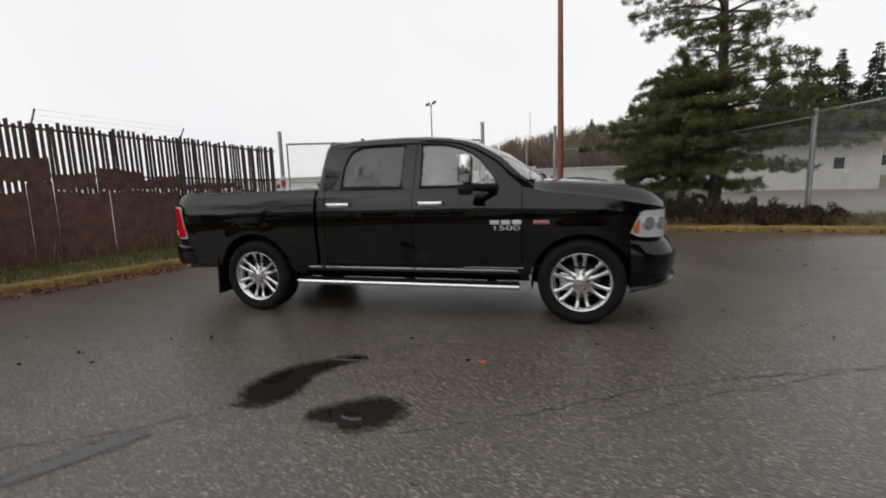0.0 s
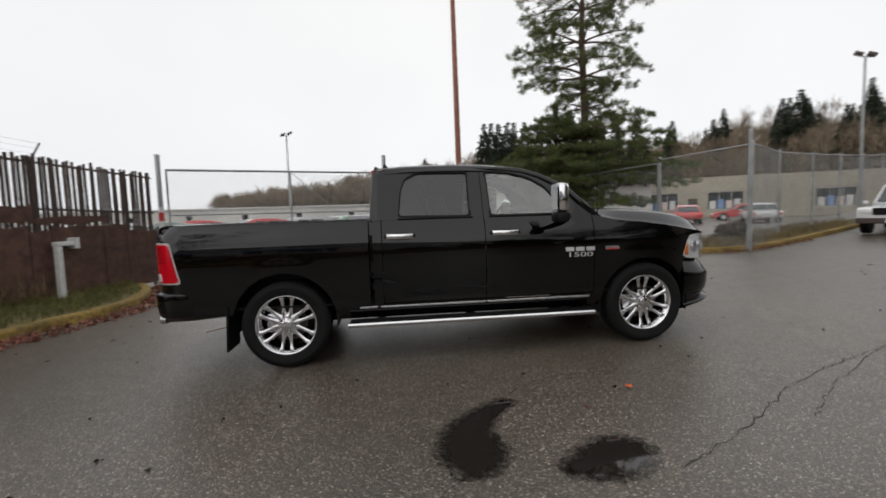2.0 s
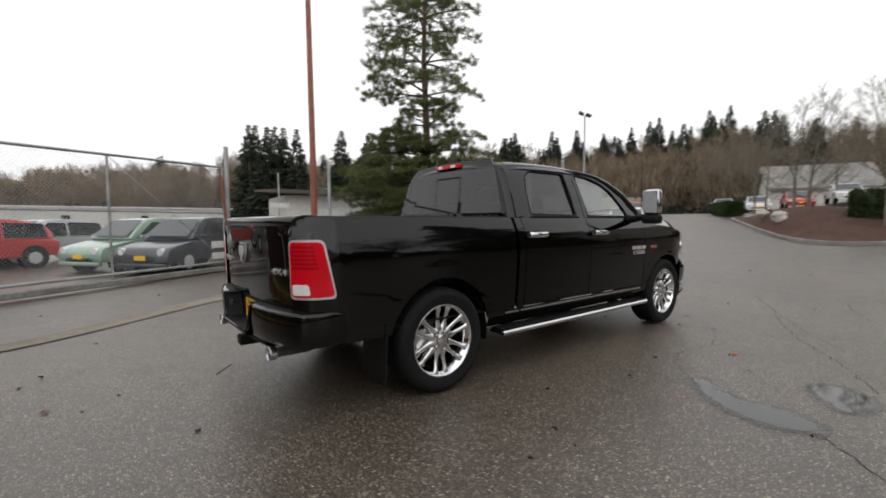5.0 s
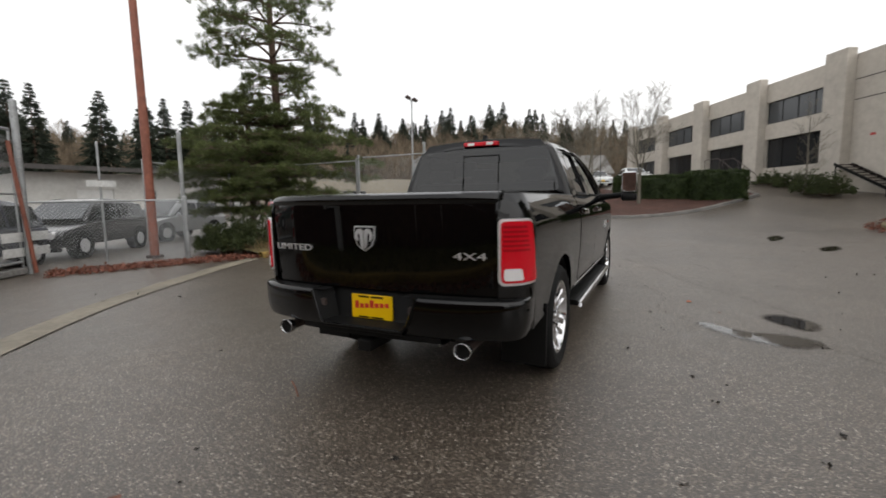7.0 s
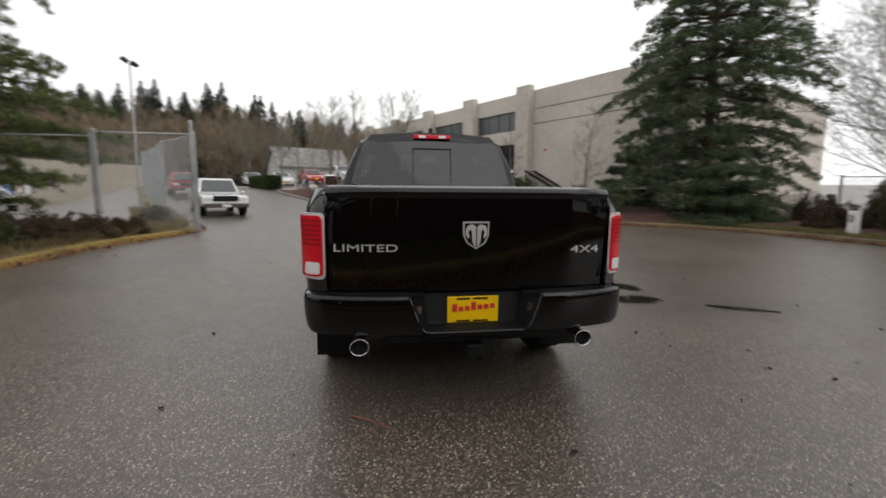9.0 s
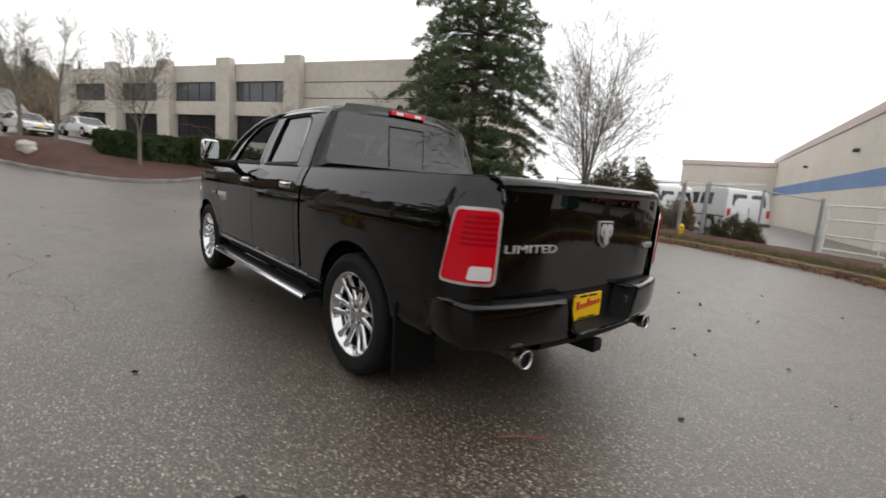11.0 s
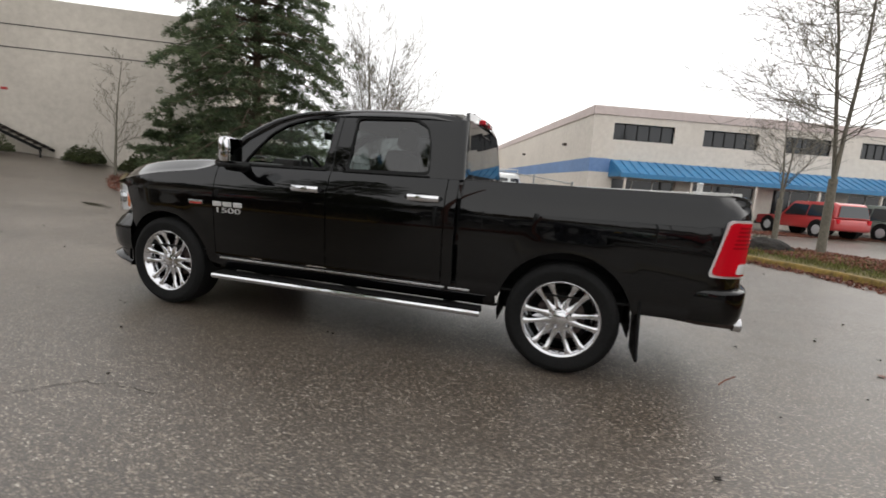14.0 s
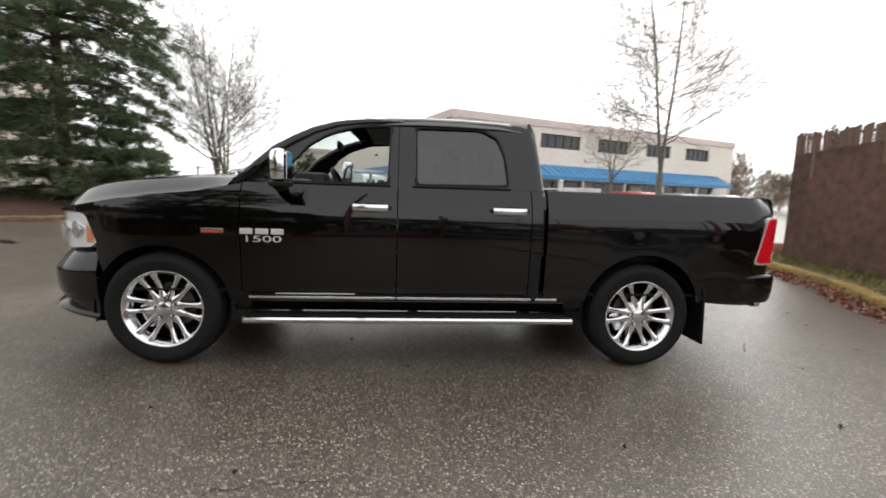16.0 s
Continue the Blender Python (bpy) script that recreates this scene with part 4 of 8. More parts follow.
def gate():
    """Sliding chain-link gate across the drive to the storage lot."""
    g = thing("chain_link_gate", "wide galvanised chain-link sliding gate with a top rail", "gate")
    post(g, *G1, -0.1, 2.95, 0.055)
    striped_bands(g, *G1, 0.02, 1.75, 0.062)
    post(g, *G2, -0.1, 3.3, 0.06)
    a, b = (G1[0] + 0.1, G1[1] + 0.16), (G2[0] - 0.1, G2[1] + 0.04)
    for z, r in ((2.64, 0.03), (1.55, 0.02), (0.22, 0.03)):
        rod(g, (*a, z), (*b, z + (0.14 if z > 2 else 0)), r)
    for t in (0.0, 0.5, 1.0):
        p = (a[0] + (b[0] - a[0]) * t, a[1] + (b[1] - a[1]) * t)
        rod(g, (*p, 0.1), (*p, 2.66 + 0.12 * t), 0.024, name="stile")
    m = ((a[0] + b[0]) / 2, (a[1] + b[1]) / 2)
    rod(g, (*m, 2.7), (*b, 0.25), 0.008, name="brace_wire")
    bm = bmesh.new()
    chain_link(bm, (*a, 0), (*b, 0), 0.22, 2.66)
    tagged(part("wire_mesh", bm, M_GALV, g), kind="stuff")
    bm = bmesh.new()
    v = Vector((b[0] - a[0], b[1] - a[1], 0))
    box(bm, (0, -0.09, 0), (v.length, 0.09, 0.12), 0.02)
    sill = part("sill_beam", bm, M_KERB_GREY, g, "weathered concrete sill under the gate")
    sill.location, sill.rotation_euler = (*a, -0.01), (0, 0, math.atan2(v.y, v.x))
    # white notice boards wired to the fence beside the gate
    for z0, z1 in ((0.62, 0.80), (0.33, 0.50)):
        bm = bmesh.new()
        box(bm, (-0.56, -0.01, z0), (0.60, 0.01, z1), 0.003)
        bd = part("notice_board", bm, M_WHITEPAINT, g, "white board wired to the fence")
        bd.location, bd.rotation_euler = (G2[0], G2[1] + 0.09, 0), (0, 0, math.atan2(v.y, v.x))
    rod(g, (G2[0] + 0.03, G2[1] - 0.13, 0.0), (G2[0] - 0.16, G2[1] - 0.06, 2.55), 0.038, M_REDSTEEL, "leaning_stake")


gate()


def fence_run(name, label, pts, height, seed=0, rails=(1.0,), arms=False, step=0.075):
    f = thing(name, label, "fence")
    for i, p in enumerate(pts):
        z = rise(*p)
        post(f, *p, z - 0.1, z + height[i], 0.035 if 0 < i < len(pts) - 1 else 0.045)
        if arms and i:
            bm = bmesh.new()
            tube(bm, [(*p, z + height[i]), (p[0] + 0.1, p[1] - 0.2, z + height[i] + 0.28)], 0.015, 6)
            part("barb_arm", bm, M_GALV, f)
    for i, (p, q) in enumerate(zip(pts, pts[1:])):
        zp, zq = rise(*p), rise(*q)
        for r in rails:
            rod(f, (*p, zp + height[i] * r - 0.04), (*q, zq + height[i + 1] * r - 0.04), 0.02)
        bm = bmesh.new()
        chain_link(bm, (*p, (zp + zq) / 2), (*q, (zp + zq) / 2), 0.05, (height[i] + height[i + 1]) / 2 - 0.06, step)
        tagged(part("wire_mesh", bm, M_GALV, f), kind="stuff")
    return f


fence_run("chain_link_fence", "low galvanised chain-link fence beside the gate", [G2, (1.39, 8.12)], [1.45, 1.45], rails=(1.0,))
post(thing("fence_post", "tall galvanised steel post at the fence end", "post"), 1.39, 8.17, -0.1, 2.88, 0.045)
ROAD = Vector((0.89, 0.455, 0)).normalized()
cp = Vector((8.96, 5.81, 0))
fence_run("chain_link_fence", "tall galvanised chain-link fence with barbed wire along the road",
          [(7.5, 7.73), (8.96, 5.85)] + [((cp + ROAD * (2.9 * k + 0.6)).x - 0.3, (cp + ROAD * (2.9 * k + 0.6)).y + 0.55) for k in range(1, 8)], [2.8, 2.95] + [2.9] * 7)
post(thing("fence_post", "tall galvanised corner post at the road fence", "post"), 8.96, 5.93, -0.1, 3.35, 0.05)
fence_run("chain_link_fence", "galvanised chain-link fence behind the pine", [(1.6, 9.9), (4.6, 10.6), (7.5, 7.8)], [2.4, 2.4, 2.7])


def sign_post():
    o = thing("sign_post", "thin pale post with a white notice board", "sign", at=(0.48, 9.66, 0))
    post(o, 0, 0, -0.1, 2.68, 0.024, M_GALV)
    bm = bmesh.new()
    box(bm, (-0.3, -0.05, 1.72), (0.3, -0.033, 1.86), 0.004)
    part("board", bm, M_WHITEPAINT, o)


sign_post()


def red_pole():
    o = thing("light_pole", "tall red-oxide painted steel pole beside the pine", "pole", at=(1.54, 9.64, 0))
    bm = bmesh.new()
    tube(bm, [(0, 0, -0.1), (0, 0, 3.0), (-0.05, 0, 8.0), (-0.1, 0, 12.0)], [0.10, 0.095, 0.075, 0.06], 14)
    part("shaft", bm, M_REDSTEEL, o, smooth=True)
    bm = bmesh.new()
    tube(bm, [(0, 0, 0), (0, 0, 0.06)], 0.19, 14)
    part("base_plate", bm, M_DARKSTEEL, o)


red_pole()


def yard_lamp(x, y, h, turn, label):
    z = rise(x, y)
    o = thing("yard_lamp", label, "lamp", "yard lamps", at=(x, y, z), turn=turn)
    bm = bmesh.new()
    tube(bm, [(0, 0, -0.1), (0, 0, h - 0.3)], [0.065, 0.045], 8)
    part("pole", bm, M_GALV, o, smooth=True)
    bm = bmesh.new()
    tube(bm, [(-0.22, 0, h - 0.33), (0.22, 0, h - 0.22)], 0.025, 6)
    part("bracket", bm, M_GALV, o)
    for s in (-1, 1):
        bm = bmesh.new()
        box(bm, (-0.17, -0.17, -0.07), (0.17, 0.17, 0.07), 0.03, Matrix.Translation((s * 0.23, 0, h - 0.16 + s * 0.06)) @ Matrix.Rotation(-0.5, 4, "Y"))
        part("floodlight", bm, M_DARKSTEEL, o)


yard_lamp(-7.87, 27.6, 7.5, 20, "tall yard lamp with two floodlights behind the gate")
yard_lamp(20.8, 13.1, 7.6, 140, "tall yard lamp with two floodlights beyond the road fence")


# ---- the pickup truck ----
AX_F, AX_R, WHEEL_R = 1.785, -1.785, 0.408
Z_BELT = 1.335
ARCH_R = 0.475


def half_width(z, x=0.0):
    """Outline of the body across: tucked sill, full flank, rolled shoulder."""
    if z < 1.06:
        w = lerp([(0.40, 0.925), (0.48, 0.955), (0.53, 0.975), (0.57, 0.968), (0.64, 0.978), (0.80, 0.990), (0.95, 0.998), (1.06, 0.999)], z)
    else:
        w = 0.999 - 0.082 * (min(z - 1.06, 0.32) / 0.275) ** 2.1
    for ax in (AX_F, AX_R):
        r = math.hypot(x - ax, z - 0.41)
        if z > 0.3:
            k = max(0.0, 1 - abs(r - ARCH_R) / 0.16)
            w += 0.004 * k * k * (3 - 2 * k)
    if x > 1.9:
        w -= 0.42 * (x - 1.9) ** 2
    return w


def sill(x, flat=0.47):
    """Lower edge of the flank, lifted over the wheels."""
    for ax in (AX_F, AX_R):
        d = abs(x - ax)
        if d < ARCH_R:
            return max(flat, 0.41 + math.sqrt(ARCH_R ** 2 - d * d) * 0.985)
    return flat


def flank(x0, x1, top, side, low=0.47, nx=24, nz=18):
    """One outer panel between two stations; top gives its upper edge."""
    bm = bmesh.new()
    xs = set(np.linspace(x0, x1, nx))
    for ax in (AX_F, AX_R):
        for a in np.linspace(0, math.pi, 25):
            x = ax + ARCH_R * math.cos(a)
            if x0 < x < x1:
                xs.add(x)
    rows = []
    for x in sorted(xs):
        lo, hi = sill(x, low), top(x)
        # rows are closer together at the shoulder
        zs = [lo + (hi - lo) * t for t in np.linspace(0, 0.72, nz)] + [lo + (hi - lo) * t for t in np.linspace(0.74, 1.0, 10)]
        rows.append([(x, side * half_width(z, x), z) for z in zs])
    grid(bm, rows)
    return bm


def panel(name, bm, parent, thick=0.012):
    bmesh.ops.remove_doubles(bm, verts=bm.verts, dist=0.0004)
    ob = part(name, bm, M_PAINT, parent, smooth=True)
    return ob


def shell_side(bm, side, thickness=0.014):
    """Turn a skin into a plate whose thickness goes inwards."""
    bmesh.ops.recalc_face_normals(bm, faces=bm.faces)
    out = sum((f.normal.y for f in bm.faces)) * side
    if out < 0:
        bmesh.ops.reverse_faces(bm, faces=bm.faces)
    bmesh.ops.solidify(bm, geom=bm.faces, thickness=thickness)


def filled(outline, holes, plane):
    """A plate with openings; plane maps the flat (u, v) to space."""
    bm = bmesh.new()
    edges = []
    for loop in [outline] + holes:
        vs = [bm.verts.new((u, v, 0)) for u, v in loop]
        edges += [bm.edges.new((vs[i], vs[(i + 1) % len(vs)])) for i in range(len(vs))]
    bmesh.ops.triangle_fill(bm, use_beauty=True, use_dissolve=False, edges=edges)
    for v in bm.verts:
        v.co = plane(v.co.x, v.co.y)
    return bm


def rounded(pts, r=0.05, n=5):
    """Round the corners of an outline."""
    out = []
    k = len(pts)
    for i in range(k):
        p, a, b = Vector(pts[i]), Vector(pts[i - 1]), Vector(pts[(i + 1) % k])
        ra = min(r, (a - p).length * 0.45)
        rb = min(r, (b - p).length * 0.45)
        s, e = p + (a - p).normalized() * ra, p + (b - p).normalized() * rb
        for j in range(n + 1):
            t = j / n
            q = s * (1 - t) ** 2 + p * 2 * t * (1 - t) + e * t * t
            out.append((q.x, q.y))
    return out


def grow(pts, d):
    """Shrink (d < 0) or grow an outline about its middle, roughly evenly."""
    c = Vector((sum(p[0] for p in pts) / len(pts), sum(p[1] for p in pts) / len(pts)))
    w = max(abs(p[0] - c.x) for p in pts)
    h = max(abs(p[1] - c.y) for p in pts)
    return [(c.x + (p[0] - c.x) * (1 + d / w), c.y + (p[1] - c.y) * (1 + d / h)) for p in pts]


def cab_y(z):
    """Lean of the cab side above the belt."""
    return lerp([(1.30, 0.925), (1.335, 0.912), (1.55, 0.835), (1.75, 0.745), (1.80, 0.715), (1.86, 0.68)], z)


ROOF = [(1.02, 1.585), (0.90, 1.66), (0.76, 1.735), (0.60, 1.795), (0.42, 1.838), (0.20, 1.858), (-0.05, 1.866), (-0.35, 1.866), (-0.65, 1.858), (-0.82, 1.842), (-0.90, 1.815)]
WIN_F = [(1.00, 1.345), (0.945, 1.44), (0.785, 1.632), (0.64, 1.722), (0.44, 1.782), (0.185, 1.80), (0.20, 1.35)]
WIN_R = [(0.0, 1.352), (0.005, 1.797), (-0.50, 1.800), (-0.625, 1.735), (-0.675, 1.60), (-0.70, 1.365)]


def wheel():
    """Tyre with grooved tread, chrome twin-spoke rim, hub cap and wheel nuts; axis along +y, outside at +y."""
    w = thing("wheel", "", "")
    for key in list(w.keys()):
        del w[key]
    prof = [(0.272, -0.125), (0.30, -0.137), (0.35, -0.142), (0.382, -0.132), (0.400, -0.112), (0.406, -0.085), (0.408, -0.03), (0.408, 0.03), (0.406, 0.085), (0.400, 0.112), (0.382, 0.132), (0.362, 0.140), (0.358, 0.1425), (0.35, 0.142), (0.30, 0.136), (0.285, 0.130), (0.272, 0.122)]
    bm = bmesh.new()
    n = 72
    grid(bm, [[(r * math.cos(2 * math.pi * k / n), y, r * math.sin(2 * math.pi * k / n)) for r, y in prof] for k in range(n + 1)])
    bmesh.ops.remove_doubles(bm, verts=bm.verts, dist=0.0005)
    part("tyre", bm, M_RUBBER, w, "black rubber road tyre", smooth="all")
    bm = bmesh.new()
    for k in range(56):
        a = 2 * math.pi * k / 56
        for y0, y1 in ((-0.105, -0.06), (-0.045, -0.004), (0.004, 0.045), (0.06, 0.105)):
            m = Matrix.Rotation(-a - (0.02 if y0 > 0 else 0), 4, "Y")
            box(bm, (0.39, y0, -0.019), (0.4095 - (0.005 if abs(y0) > 0.05 else 0), y1, 0.019), m=m)
    tagged(part("tyre_tread", bm, M_RUBBER, w), kind="stuff")
    # rim barrel and outer lip
    bm = bmesh.new()
    prof = [(0.235, -0.11), (0.232, 0.00), (0.234, 0.02)]
    grid(bm, [[(r * math.cos(2 * math.pi * k / 60), y, r * math.sin(2 * math.pi * k / 60)) for r, y in prof] for k in range(61)])
    bmesh.ops.remove_doubles(bm, verts=bm.verts, dist=0.0005)
    part("barrel", bm, M_BLACK, w, "dark inner wheel barrel", smooth="all")
    bm = bmesh.new()
    prof = [(0.234, 0.02), (0.236, 0.055), (0.243, 0.078), (0.254, 0.098), (0.263, 0.112), (0.270, 0.122), (0.277, 0.129), (0.283, 0.127), (0.282, 0.112)]
    grid(bm, [[(r * math.cos(2 * math.pi * k / 60), y, r * math.sin(2 * math.pi * k / 60)) for r, y in prof] for k in range(61)])
    bmesh.ops.remove_doubles(bm, verts=bm.verts, dist=0.0005)
    part("rim", bm, M_CHROME, w, "bright chrome wheel rim", smooth="all")
    # twelve broad spokes in six pairs: fused round the hub, a slot within each pair, a wide window between pairs
    for k in range(6):
        for s in (-1, 1):
            bm = bmesh.new()
            base = math.pi / 2 + 2 * math.pi * k / 6
            rows = []
            for t in np.linspace(0, 1, 17):
                r = 0.070 + (0.264 - 0.070) * t
                ang = base + s * lerp([(0, 0.262), (0.2, 0.258), (0.45, 0.228), (0.75, 0.200), (1, 0.190)], t)
                wd = lerp([(0, 0.024), (0.14, 0.028), (0.22, 0.0265), (0.30, 0.0215), (0.40, 0.0190), (0.55, 0.0185), (0.75, 0.0195), (0.88, 0.0235), (1, 0.034)], t)
                y = 0.097 - 0.014 * math.sin(math.pi * min(t * 1.15, 1.0)) + 0.016 * t
                c = Vector((r * math.cos(ang), 0, r * math.sin(ang)))
                tn = Vector((-math.sin(ang), 0, math.cos(ang)))
                rows.append([c + tn * wd * a + Vector((0, y + b, 0)) for a, b in ((1, -0.065), (1, -0.022), (0.93, -0.010), (0.72, -0.003), (0.36, 0.0), (0, 0.0012), (-0.36, 0.0), (-0.72, -0.003), (-0.93, -0.010), (-1, -0.022), (-1, -0.065))])
            grid(bm, rows)
            part("spoke", bm, M_CHROME, w, smooth="all")
    bm = bmesh.new()
    prof = [(0.114, 0.02), (0.113, 0.070), (0.107, 0.083), (0.095, 0.090), (0.080, 0.0945), (0.056, 0.096), (0.052, 0.098), (0.049, 0.108), (0.040, 0.113), (0.001, 0.115)]
    grid(bm, [[(r * math.cos(2 * math.pi * k / 32), y, r * math.sin(2 * math.pi * k / 32)) for r, y in prof] for k in range(33)])
    bmesh.ops.remove_doubles(bm, verts=bm.verts, dist=0.0004)
    part("hub_cap", bm, M_CHROME, w, smooth=True)
    for k in range(5):
        a = 2 * math.pi * (k + 0.5) / 5
        bm = bmesh.new()
        c = (0.071 * math.cos(a), 0, 0.071 * math.sin(a))
        tube(bm, [(c[0], 0.088, c[2]), (c[0], 0.094, c[2]), (c[0], 0.098, c[2])], [0.017, 0.017, 0.0125], 10)
        sk = part("nut_socket", bm, M_BLACK, w)
        bm = bmesh.new()
        tube(bm, [(c[0], 0.0985, c[2]), (c[0], 0.110, c[2]), (c[0], 0.114, c[2])], [0.0105, 0.010, 0.006], 6)
        part("wheel_nut", bm, M_CHROME, sk)
    # brake disc and backing behind the spokes
    bm = bmesh.new()
    tube(bm, [(0, -0.01, 0), (0, 0.015, 0)], 0.175, 32)
    part("brake_disc", bm, M_DARKSTEEL, w, smooth=True)
    bm = bmesh.new()
    box(bm, (0.10, -0.05, -0.09), (0.20, 0.035, 0.09), 0.015)
    part("brake_caliper", bm, M_SATIN, w)
    bm = bmesh.new()
    tube(bm, [(0, -0.12, 0), (0, -0.10, 0)], 0.232, 32)
    part("back_plate", bm, M_BLACK, w)
    return w


def pickup_truck():
    T = thing("pickup_truck", "glossy black crew-cab pickup truck with chrome wheels on wet asphalt", "truck")
    fender_top = lambda x: lerp([(1.22, 1.332), (1.34, 1.305), (1.45, 1.274), (1.6, 1.252), (1.8, 1.232), (2.05, 1.194), (2.25, 1.156), (2.40, 1.130), (2.50, 1.106)], x)
    lamp_top = lambda x: lerp([(2.212, 0.895), (2.285, 1.080), (2.33, 1.091), (2.50, 1.096)], x)
    for side in (1, -1):
        # front fender: flank ahead of the door, with the headlight cut away in front
        bm = flank(1.238, 2.212, fender_top, side, 0.47, nx=30)
        rows = []
        for x in np.linspace(2.212, 2.50, 16):
            lo, hi = lamp_top(x), fender_top(x)
            rows.append([(x, side * half_width(z, x), z) for z in np.linspace(lo, hi, 10)])
        grid(bm, rows)
        shell_side(bm, side)
        panel("front_fender", bm, T)
        # doors
        for nm, x0, x1, hx in (("front_door", 0.135, 1.230, 0.325), ("rear_door", -0.862, 0.127, -0.695)):
            bm = flank(x0, x1, lambda x: Z_BELT, side, 0.545, nx=14)
            shell_side(bm, side)
            door = panel(nm, bm, T)
            z = 1.182
            w = half_width(z, hx)
            bm = bmesh.new()
            pts = [(hx - 0.125 + 0.25 * t, side * (w + 0.012 + 0.026 * math.sin(math.pi * t)), z) for t in np.linspace(0, 1, 9)]
            rows = []
            for p in pts:
                rows.append([(p[0], p[1] + side * dy, p[2] + dz) for dy, dz in ((-0.012, -0.022), (0.004, -0.024), (0.012, -0.010), (0.013, 0.008), (0.004, 0.022), (-0.012, 0.022), (-0.012, -0.022))])
            grid(bm, rows)
            bmesh.ops.remove_doubles(bm, verts=bm.verts, dist=0.0003)
            bmesh.ops.holes_fill(bm, edges=bm.edges)
            hd = part("door_handle", bm, M_CHROME, door, "chrome pull handle", smooth=True)
            # flat black oval: painted shade of the hollow behind the handle
            bm = bmesh.new()
            rows = [[(hx + 0.155 * math.cos(a) * k, side * (half_width(z + 0.034 * math.sin(a) * k, hx) + 0.0025), z + 0.034 * math.sin(a) * k) for a in np.linspace(0, 2 * math.pi, 29)] for k in (1.0, 0.5, 0.01)]
            grid(bm, rows)
            part("handle_scoop", bm, M_BLACK, hd)
            # belt moulding under the glass
            bm = bmesh.new()
            xa, xb = (x0 + 0.05, x1 - 0.27) if nm == "front_door" else (x0 + 0.15, x1 - 0.10)
            box(bm, (xa, side * 0.912 - 0.012, 1.337), (xb, side * 0.912 + 0.012, 1.349), 0.003)
            part("belt_moulding", bm, M_BLACK, door)
        # rocker below the doors
        bm = bmesh.new()
        rows = [[(x, side * w, z) for w, z in ((0.972, 0.538), (0.965, 0.50), (0.945, 0.45), (0.90, 0.40), (0.80, 0.40))] for x in np.linspace(-1.30, 1.30, 12)]
        grid(bm, rows)
        part("rocker", bm, M_PAINT, T, smooth=True)
        # thin bright strip along the rocker, in three lengths
        for xa, xb in ((-1.10, -0.93), (-0.90, 0.125), (0.135, 1.19)):
            bm = bmesh.new()
            box(bm, (xa, side * 0.966 - 0.007, 0.503), (xb, side * 0.966 + 0.007, 0.521), 0.004)
            part("rocker_trim", bm, M_SATIN, T, "thin bright strip along the rocker")
        # cab corner behind the rear door
        bm = flank(-0.952, -0.870, lambda x: Z_BELT, side, 0.47, nx=5)
        shell_side(bm, side)
        panel("cab_corner", bm, T)
        # bed side with the rounded rear corner
        plan = []
        for x in sorted(set(np.linspace(-2.70, -0.992, 34)) | {AX_R + ARCH_R * math.cos(a) for a in np.linspace(0, math.pi, 29)}, reverse=True):
            plan.append((x, 1.0))
        corner = [(x, y - 0.004) for x, y in LAMP_PLAN[1:]]
        rows = []
        for x, yp in [(x, 0.997) for x, k in plan] + corner:
            lo = sill(x, 0.50) if x > -2.6 else 0.50 + 0.22 * min(1, (-2.6 - x) / 0.06)
            zs = [lo + (1.335 - lo) * t for t in np.linspace(0, 0.72, 18)] + [lo + (1.335 - lo) * t for t in np.linspace(0.74, 1.0, 14)]
            turn = min(1, max(0, (-2.68 - x) / 0.20))
            row = []
            for z in zs:
                up = max(0.0, (z - 1.195) / 0.14)
                y = half_width(z, x) - (0.997 - yp) - 0.035 * turn * up * up
                row.append((x - 0.02 * min(0.0, z - 1.19) * turn + 0.055 * turn * up ** 2.4, side * (max(y, 0.846) if turn > 0.5 else y), z))
            rows.append(row)
        bm = bmesh.new()
        grid(bm, rows)
        shell_side(bm, side)
        panel("bed_side", bm, T)
        rim = [(row[-1][0], abs(row[-1][1])) for row in rows]
        # bed rail cap and inner wall
        bm = bmesh.new()
        grid(bm, [[(x, side * w, z) for w, z in ((y, 1.334), (y - 0.010, 1.343), (min(0.86, y - 0.014), 1.345), (min(0.815, y - 0.02), 1.342), (min(0.81, y - 0.022), 1.32))] for x, y in rim])
        part("bed_rail_cap", bm, M_BLACK, T, "black plastic bed rail cap", smooth=True)
        bm = bmesh.new()
        box(bm, (-2.9, side * 0.80 - 0.01, 0.80), (-1.0, side * 0.80 + 0.01, 1.335))
        part("bed_inner_wall", bm, M_BLACK, T)
        # wheel-house liners
        for ax in (AX_F, AX_R):
            bm = bmesh.new()
            rows = []
            for a in np.linspace(math.radians(-12), math.radians(192), 22):
                x, z = ax + 0.47 * math.cos(a), 0.41 + 0.462 * math.sin(a)
                rows.append([(x, side * 0.955, z), (x, side * 0.55, z)])
            grid(bm, rows)
            part("wheel_liner", bm, M_BLACK, T, smooth=True)
            bm = bmesh.new()
            prism(bm, [(ax + 0.47 * math.cos(a), 0.41 + 0.462 * math.sin(a)) for a in np.linspace(math.radians(-12), math.radians(192), 22)], side * 0.55, side * 0.56, "y")
            part("inner_liner", bm, M_BLACK, T)
        # mud flaps behind the wheels
        bm = bmesh.new()
        vs = box(bm, (-2.335, min(side * 0.665, side * 0.985), 0.165), (-2.315, max(side * 0.665, side * 0.985), 0.60), 0.004)
        for v in bm.verts:
            v.co.x += (0.60 - v.co.z) * -0.05 + 0.03
        part("mud_flap", bm, M_BLACK, T, "black rubber mud flap")
        # running board: black tread with a bright outer tube
        rb = new("running_board")
